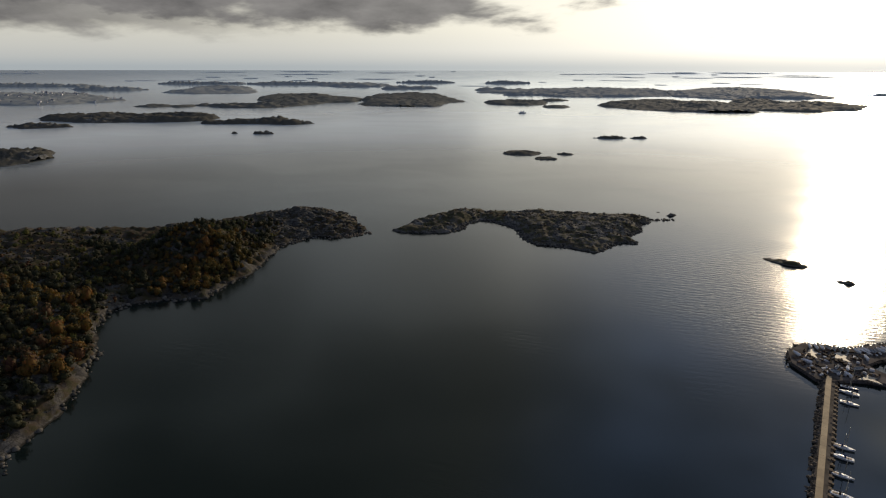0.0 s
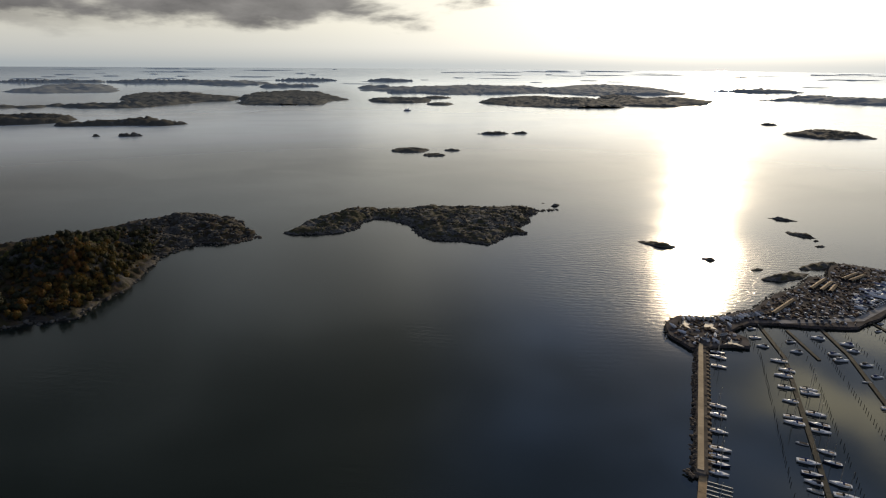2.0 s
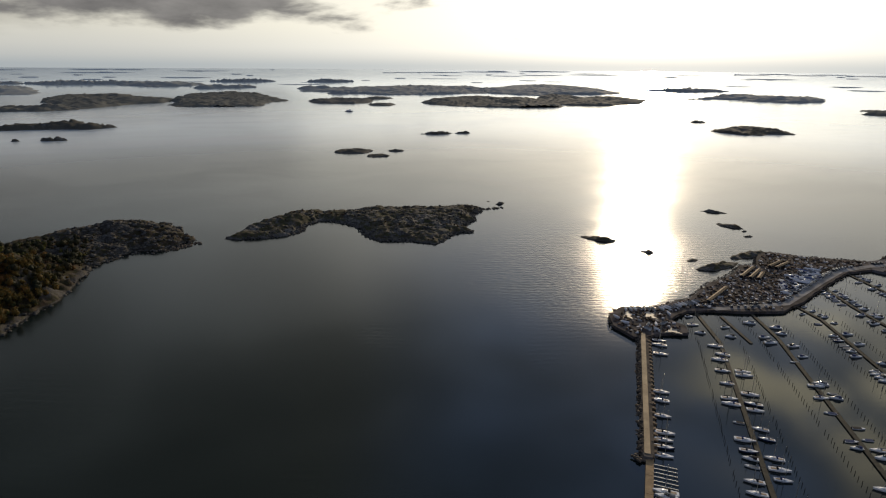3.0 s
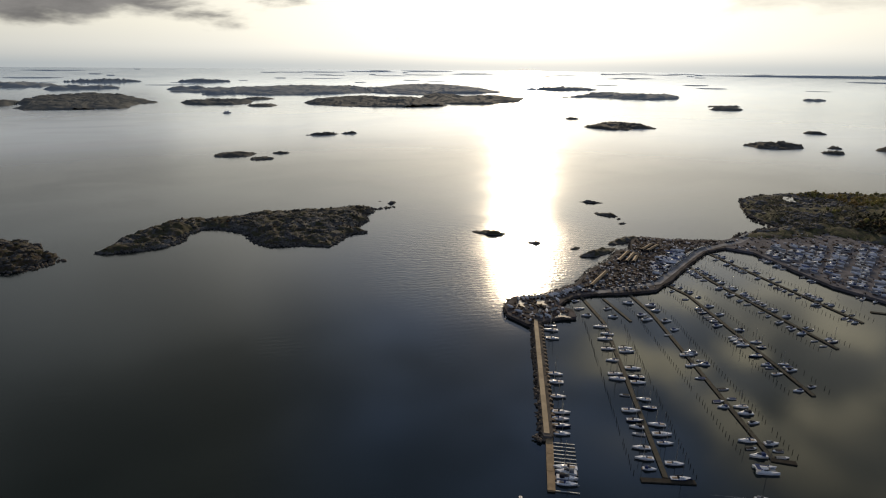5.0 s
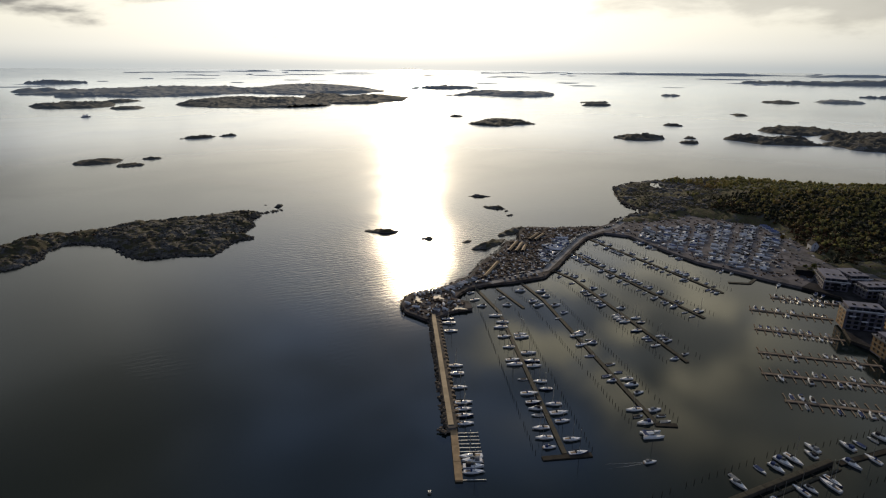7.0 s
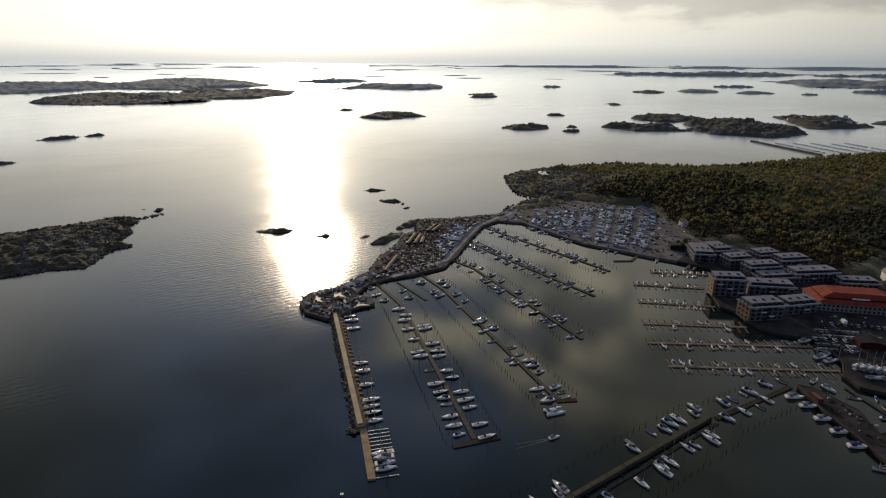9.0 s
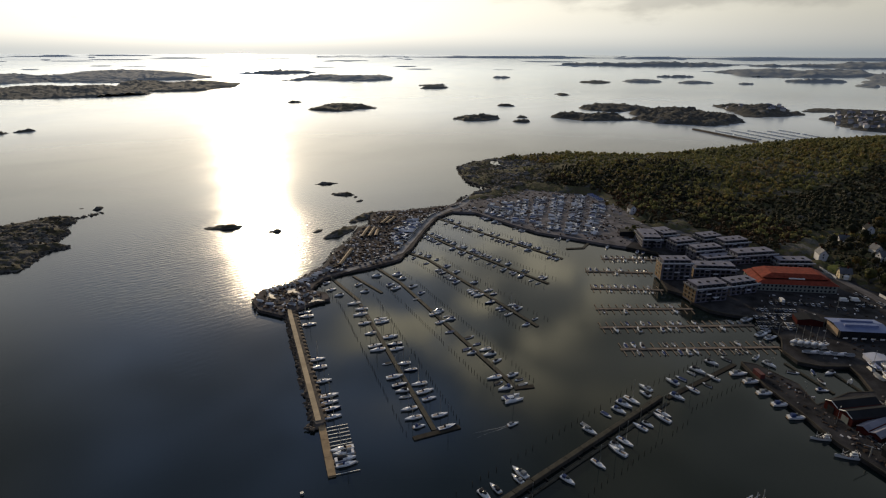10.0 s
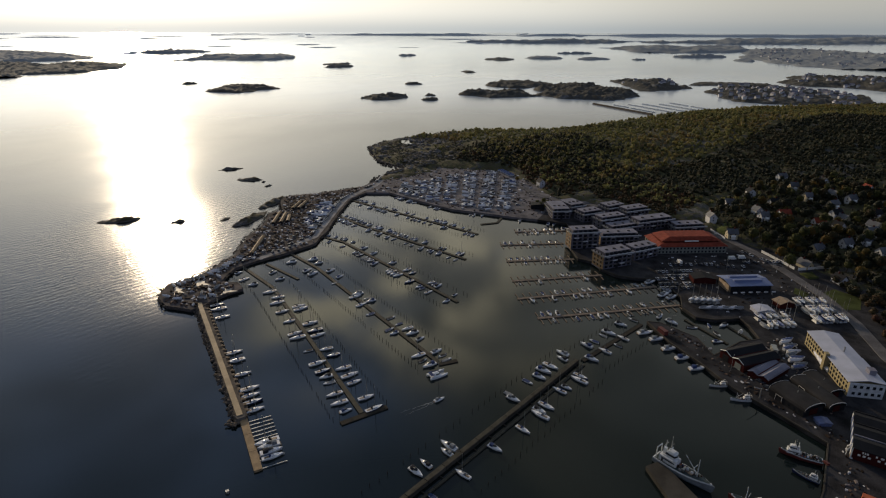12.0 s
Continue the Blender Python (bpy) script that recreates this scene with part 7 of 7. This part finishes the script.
# ---- village trees, roads, fences, small things ----
def road(name, points, width, mat, label, lift=0.06, height=None):
    v, f = [], []
    fine = []
    for a, b in zip(points, points[1:]):
        n = max(2, int(math.hypot(b[0] - a[0], b[1] - a[1]) / 6))
        fine += [(a[0] + (b[0] - a[0]) * k / n, a[1] + (b[1] - a[1]) * k / n) for k in range(n)]
    fine.append(points[-1])
    for k, (x, y) in enumerate(fine):
        p, q = fine[max(k - 1, 0)], fine[min(k + 1, len(fine) - 1)]
        d, u, n = on_line(p, q)
        for side in (-1, 1):
            px, py = x + n.x * side * width / 2, y + n.y * side * width / 2
            ground = max(QUAY_Z, float(mainland_z(px, py))) if height is None else height
            v += [(px, py, ground + lift), (px, py, ground - 0.5)]
    g = Geo()
    faces = []
    for k in range(len(fine) - 1):
        i = k * 4
        faces += [(i, i + 2, i + 6, i + 4), (i + 1, i, i + 4, i + 5), (i + 2, i + 3, i + 7, i + 6)]
    g.add(v, faces)
    return tagged(new(name, g.mesh(name, mat)), label, "road", kind="structure")


road("road", [(560, 236), (540, 214), (519, 188), (511, 162), (514, 140), (505, 95), (488, 50), (472, 14), (446, -10), (414, -30), (388, -46), (356, -60), (320, -70), (280, -90)], 6.5, ROADWAY, "worn asphalt road behind the harbour", 0.35)
road("mole_road", MOLE_ROAD, 5, TRACK, "pale worn track along the mole", 0.03, QUAY_Z)


def fence(points, label):
    root = thing("fence", Matrix.Translation((points[0][0], points[0][1], 0)), label, "fence")
    for a, b in zip(points, points[1:]):
        d, u, n = on_line(a, b)
        k = 0
        while k < d - 1:
            x, y = a[0] + u.x * k, a[1] + u.y * k
            z = max(QUAY_Z, float(mainland_z(x, y)))
            at = Matrix.Translation((x - points[0][0], y - points[0][1], z)) @ Matrix.Rotation(math.atan2(u.y, u.x), 4, "Z")
            part("panel", Geo().box(0.08, -0.08, -0.6, 2.92, 0.08, 1.9), TRIM, root, at=at)
            part("post", Geo().box(-0.08, -0.1, -0.6, 0.075, 0.1, 2.05), TRIM, root, at=at)
            k += 3


fence([(454, -10), (428, -31)], "tall white board fence beside the road")
fence([(428, -33), (443, -52)], "low white garden fence by the road")
fence([(488, 28), (471, 16)], "white garden fence at the village edge")


def tree(m, radius, mat, seed):
    gold = mat is GOLD
    root = thing("tree", m, "golden autumn tree with rounded crown" if gold else "olive yellow-green tree with loose crown" if mat is OLIVE else "dark green deciduous tree with uneven crown", "tree", "village trees")
    v, f = crown_shape(100 + seed, 150, 0.62)
    v = v * np.array([1, 1, 1.1]) * radius + np.array([0, 0, radius * 1.75])
    g = Geo()
    g.tube((0, 0, -1), (0.1, 0, radius * 1.3), 0.3, 6, 0.16)
    for k in range(4):
        a = k * 1.6 + seed
        g.tube((0.08, 0, radius * (0.8 + 0.1 * k)), (radius * 0.5 * math.cos(a), radius * 0.5 * math.sin(a), radius * 1.7), 0.13, 5, 0.05)
    part("trunk", g, BARK, root)
    part("crown", fast_mesh("crown", v, f, mat), None, root)
    return root


r = random.Random(21)
VILLAGE = [(455, -30), (480, 10), (520, 30), (560, 30), (620, 0), (680, -60), (640, -130), (480, -125), (400, -90), (425, -50)]
n = 0
while n < 300:
    x, y = r.uniform(400, 680), r.uniform(-130, 40)
    if float(inside(VILLAGE, x, y)) < 2 or min(math.hypot(x - hx, y - hy) for hx, hy in spots) < 7:
        continue
    n += 1
    size, seed = r.choice((2.4, 3.0, 3.8)), r.randrange(3)
    put(tree, pose(x, y, float(mainland_z(x, y)), 0, 0, r.uniform(0, 360)), size, r.choice((GOLD, OLIVE, DEEP, DEEP, DEEP, DEEP, RUSSET, RUSSET)), seed)
for x, y in ((469, -3), (466, -11), (494, -26), (472, -31), (491, -42), (455, -66), (427, -27), (441, -22), (496, -77), (527, -51), (485, -36)):
    put(tree, pose(x, y, max(2.0, float(mainland_z(x, y))), 0, 0, x * 37), 3.9, OLIVE if x % 3 else GOLD, int(x) % 3)
for x, y in ((484, 176), (479, 171), (488, 168), (476, 165), (493, 173), (484, 163), (559, 227)):
    put(tree, pose(x, y, max(2.0, float(mainland_z(x, y))), 0, 0, x * 40), 2.2, GOLD if x > 550 else OLIVE, 1)
road_bushes = scatter([(330, -70), (380, -66), (425, -48), (400, -80), (385, -110), (300, -110), (290, -95)], 500, lambda x, y: np.maximum(mainland_z(x, y), 2.0), 1.0, None, 77)
woods("hedge_bushes", road_bushes, RUSSET, "brown autumn bushes beside the road", 1.8, 3.6, 0.9, seed=8, crowns=FULL_CROWNS)
slab("grass_strip", [(372, -52), (392, -44), (404, -52), (398, -66), (378, -64)], 1.0, QUAY_Z + 0.06, GRASS, "rough grass strip beside the road", "grass", 0.8)

slab("grass_verge", [(394.6, -31), (389, -38.6), (380.6, -36.3), (385, -30)], 1.0, QUAY_Z + 0.06, GRASS, "rough grass island beside the road", "grass", 0.8)


def lawn(outline):
    land("lawn", outline, 1.5, lambda x, y: np.where(inside(outline, x, y) > 0, np.maximum(mainland_z(x, y), QUAY_Z) + 0.35, -5.0), GRASS, "green garden lawn among houses", "lawn")


lawn([(470.6, -16.2), (470.4, -32.1), (455.3, -34.4), (451.3, -24.3)])
lawn([(422, -33), (431, -41), (419, -46), (413.5, -39)])
lawn([(480, 16), (496, 6), (508, 12), (492, 26)])
lawn([(520, -30), (532, -38), (524, -50), (510, -42)])

# lamp posts and flagpoles
def lamp_post(m):
    root = thing("lamp_post", m, "grey steel lamp post on the quay", "lamp post", "lamp posts")
    part("pole", Geo().tube((0, 0, 0), (0, 0, 8), 0.1, 6, 0.06), STEEL, root)
    part("arm", Geo().tube((0, 0, 7.9), (1.2, 0, 8.1), 0.05, 5), STEEL, root)
    part("lamp_head", Geo().box(0.9, -0.15, 8.0, 1.7, 0.15, 8.2), STEEL, root)
    return root


for x, y in ((352, 330), (300, 303), (260, 308), (420, 352), (448, 300), (445, 240), (450, 180), (372, 40), (345, 33), (300, 30), (285, 12), (405, 10), (425, -18), (270, -2)):
    put(lamp_post, heading(x, y, QUAY_Z, x))


def beacon(m, h):
    root = thing("beacon", m, "slim sea mark on a post in the water", "sea mark", "sea marks")
    part("post", Geo().tube((0, 0, -2), (0, 0, h), 0.35, 7, 0.25), PILE, root)
    part("topmark", Geo().tube((0, 0, h), (0, 0, h + 1.6), 0.9, 7, 0.1), PILE, root)
    return root


put(beacon, pose(296, 464, 0), 4.5)
put(beacon, pose(297, 480, 0), 4.5)


def ferry(m):
    root = thing("ferry", m, "small pale ferry far out on the sound", "ferry")
    part("hull", hull(26, 7, 2.6, 1, 0.9), NAVY, root)
    part("deckhouse", Geo().prism([(-9, -2.8), (7, -2.8), (7, 2.8), (-9, 2.8)], 2.6, 6.4, 0.06), TRIM, root)
    part("wheelhouse", Geo().prism([(2, -2.2), (6, -2.2), (6, 2.2), (2, 2.2)], 6.4, 8.8, 0.1), TRIM, root)
    part("funnel", Geo().prism([(-5, -0.9), (-3, -0.9), (-3, 0.9), (-5, 0.9)], 6.4, 9.0, 0.1), ORANGE, root)


ferry(heading(176, 2129, 0, 0.1))
# containers and crates on the fishing quay
def container(m, mat, word):
    root = thing("container", m, f"{word} steel container on the quay", "container", "containers")
    part("box", Geo().box(-3, -1.2, 0.05, 3, 1.2, 2.6), mat, root)
    for k in range(7):
        part("rib", Geo().box(-2.8 + k * 0.9, -1.26, 0.1, -2.5 + k * 0.9, 1.26, 2.5), mat, root)
    return root


for x, y, a, mat, word in ((202, -51, 1.4, ORANGE, "orange"), (280, -14, 0.5, STEEL, "grey"), (288, -16, 0.4, TARP_BLUE, "blue"),
                           (292, 33, 0.8, RED_HULL, "red"), (300, -20, 0.2, STEEL, "grey"), ):
    put(container, heading(x, y, QUAY_Z, a), mat, word)


def crate_stack(m):
    root = thing("crate_stack", m, "low stack of red fish crates on the quay", "crates")
    for k in range(5):
        part("crate", Geo().box(-1.2 + (k % 3) * 0.85, -0.5 + (k // 3) * 0.1, (k // 3) * 0.5, -0.4 + (k % 3) * 0.85, 0.6, (k // 3) * 0.5 + 0.49), RED_HULL, root)
    return root


crate_stack(heading(218, -38.5, QUAY_Z, 0.7))


def harbour_crane(m):
    root = thing("harbour_crane", m, "small pale jib crane on the fishing quay", "crane")
    part("post", Geo().tube((0, 0, 0), (0, 0, 5), 0.3, 6), STEEL, root)
    part("jib", Geo().tube((0, 0, 4.8), (4.5, 0, 6.8), 0.18, 5), STEEL, root)
    part("stay", Geo().tube((0, 0, 5), (-1.6, 0, 3.8), 0.12, 5), STEEL, root)


harbour_crane(heading(252, -15, QUAY_Z, 2.4))


# ---- far village island and its marina ----
def far_houses(spots, label):
    r = random.Random(4)
    for name, mat, roofs in (("far_house_walls", HOUSE_W, False), ("far_house_roofs", ROOF_GREY, True)):
        q = random.Random(9)
        g = Geo()
        for x, y, z in spots:
            w, d, a = q.uniform(7, 12), q.uniform(6, 8), q.uniform(0, 3)
            k = len(g.v)
            if roofs:
                g.gable(-w / 2, -d / 2, w / 2, d / 2, 4.5, 7.5, 0.4)
            else:
                g.box(-w / 2, -d / 2, -2, w / 2, d / 2, 4.6)
            c, s = math.cos(a), math.sin(a)
            g.v[k:] = [(x + u * c - v * s, y + u * s + v * c, z + t) for u, v, t in g.v[k:]]
        tagged(new(name, g.mesh(name, mat)), label, "houses", kind="stuff")


def on_island(row, seed, n):
    outline, cell, height = islet(*row, seed, False)
    r = np.random.default_rng(seed)
    x, y = r.uniform(row[0] - row[2], row[0] + row[2], 6 * n), r.uniform(row[1] - row[2], row[1] + row[2], 6 * n)
    z = height(x, y)
    ok = z > 2
    z = z + sea_level(x, y)
    return [(float(a), float(b), float(c)) for a, b, c in zip(x[ok], y[ok], z[ok])][:n]


first = len(SKERRIES) + len(WEST) + len(WEST_FAR) + len(MIDDLE) + len(SOUND)
town = on_island(EAST[4], first + 5, 120) + on_island(EAST[5], first + 6, 70) + on_island(EAST[3], first + 4, 14) + on_island(FAR_EAST[8], first + len(EAST) + 9, 90) + on_island(WEST[10], len(SKERRIES) + 11, 70)
far_houses(town, "small white houses scattered over a distant island")
pier = thing("far_breakwater", pose(0, 0, 0), "long dark breakwater of a distant marina", "breakwater")
part("wall", Geo().tube((1298, 346, 0.3), (1184, 200, 0.3), 3.2, 6), BOULDER, pier)
boats = Geo()
r = random.Random(31)
for line in range(5):
    ax, ay = 1306 + line * 24, 300 - line * 26
    for k in range(26):
        x, y = ax - k * 3.3 + r.uniform(-1, 1), ay - k * 4.0 + r.uniform(-1, 1)
        if r.random() < 0.8:
            boats.prism([(x - 1.4, y - 3), (x + 1.4, y - 3), (x + 1.2, y + 2), (x, y + 4), (x - 1.2, y + 2)], -0.2, 1.4, -0.1)
tagged(new("far_marina_boats", boats.mesh("far_marina_boats", WHITE)), "rows of tiny white boats in a distant marina", "boats", kind="stuff")
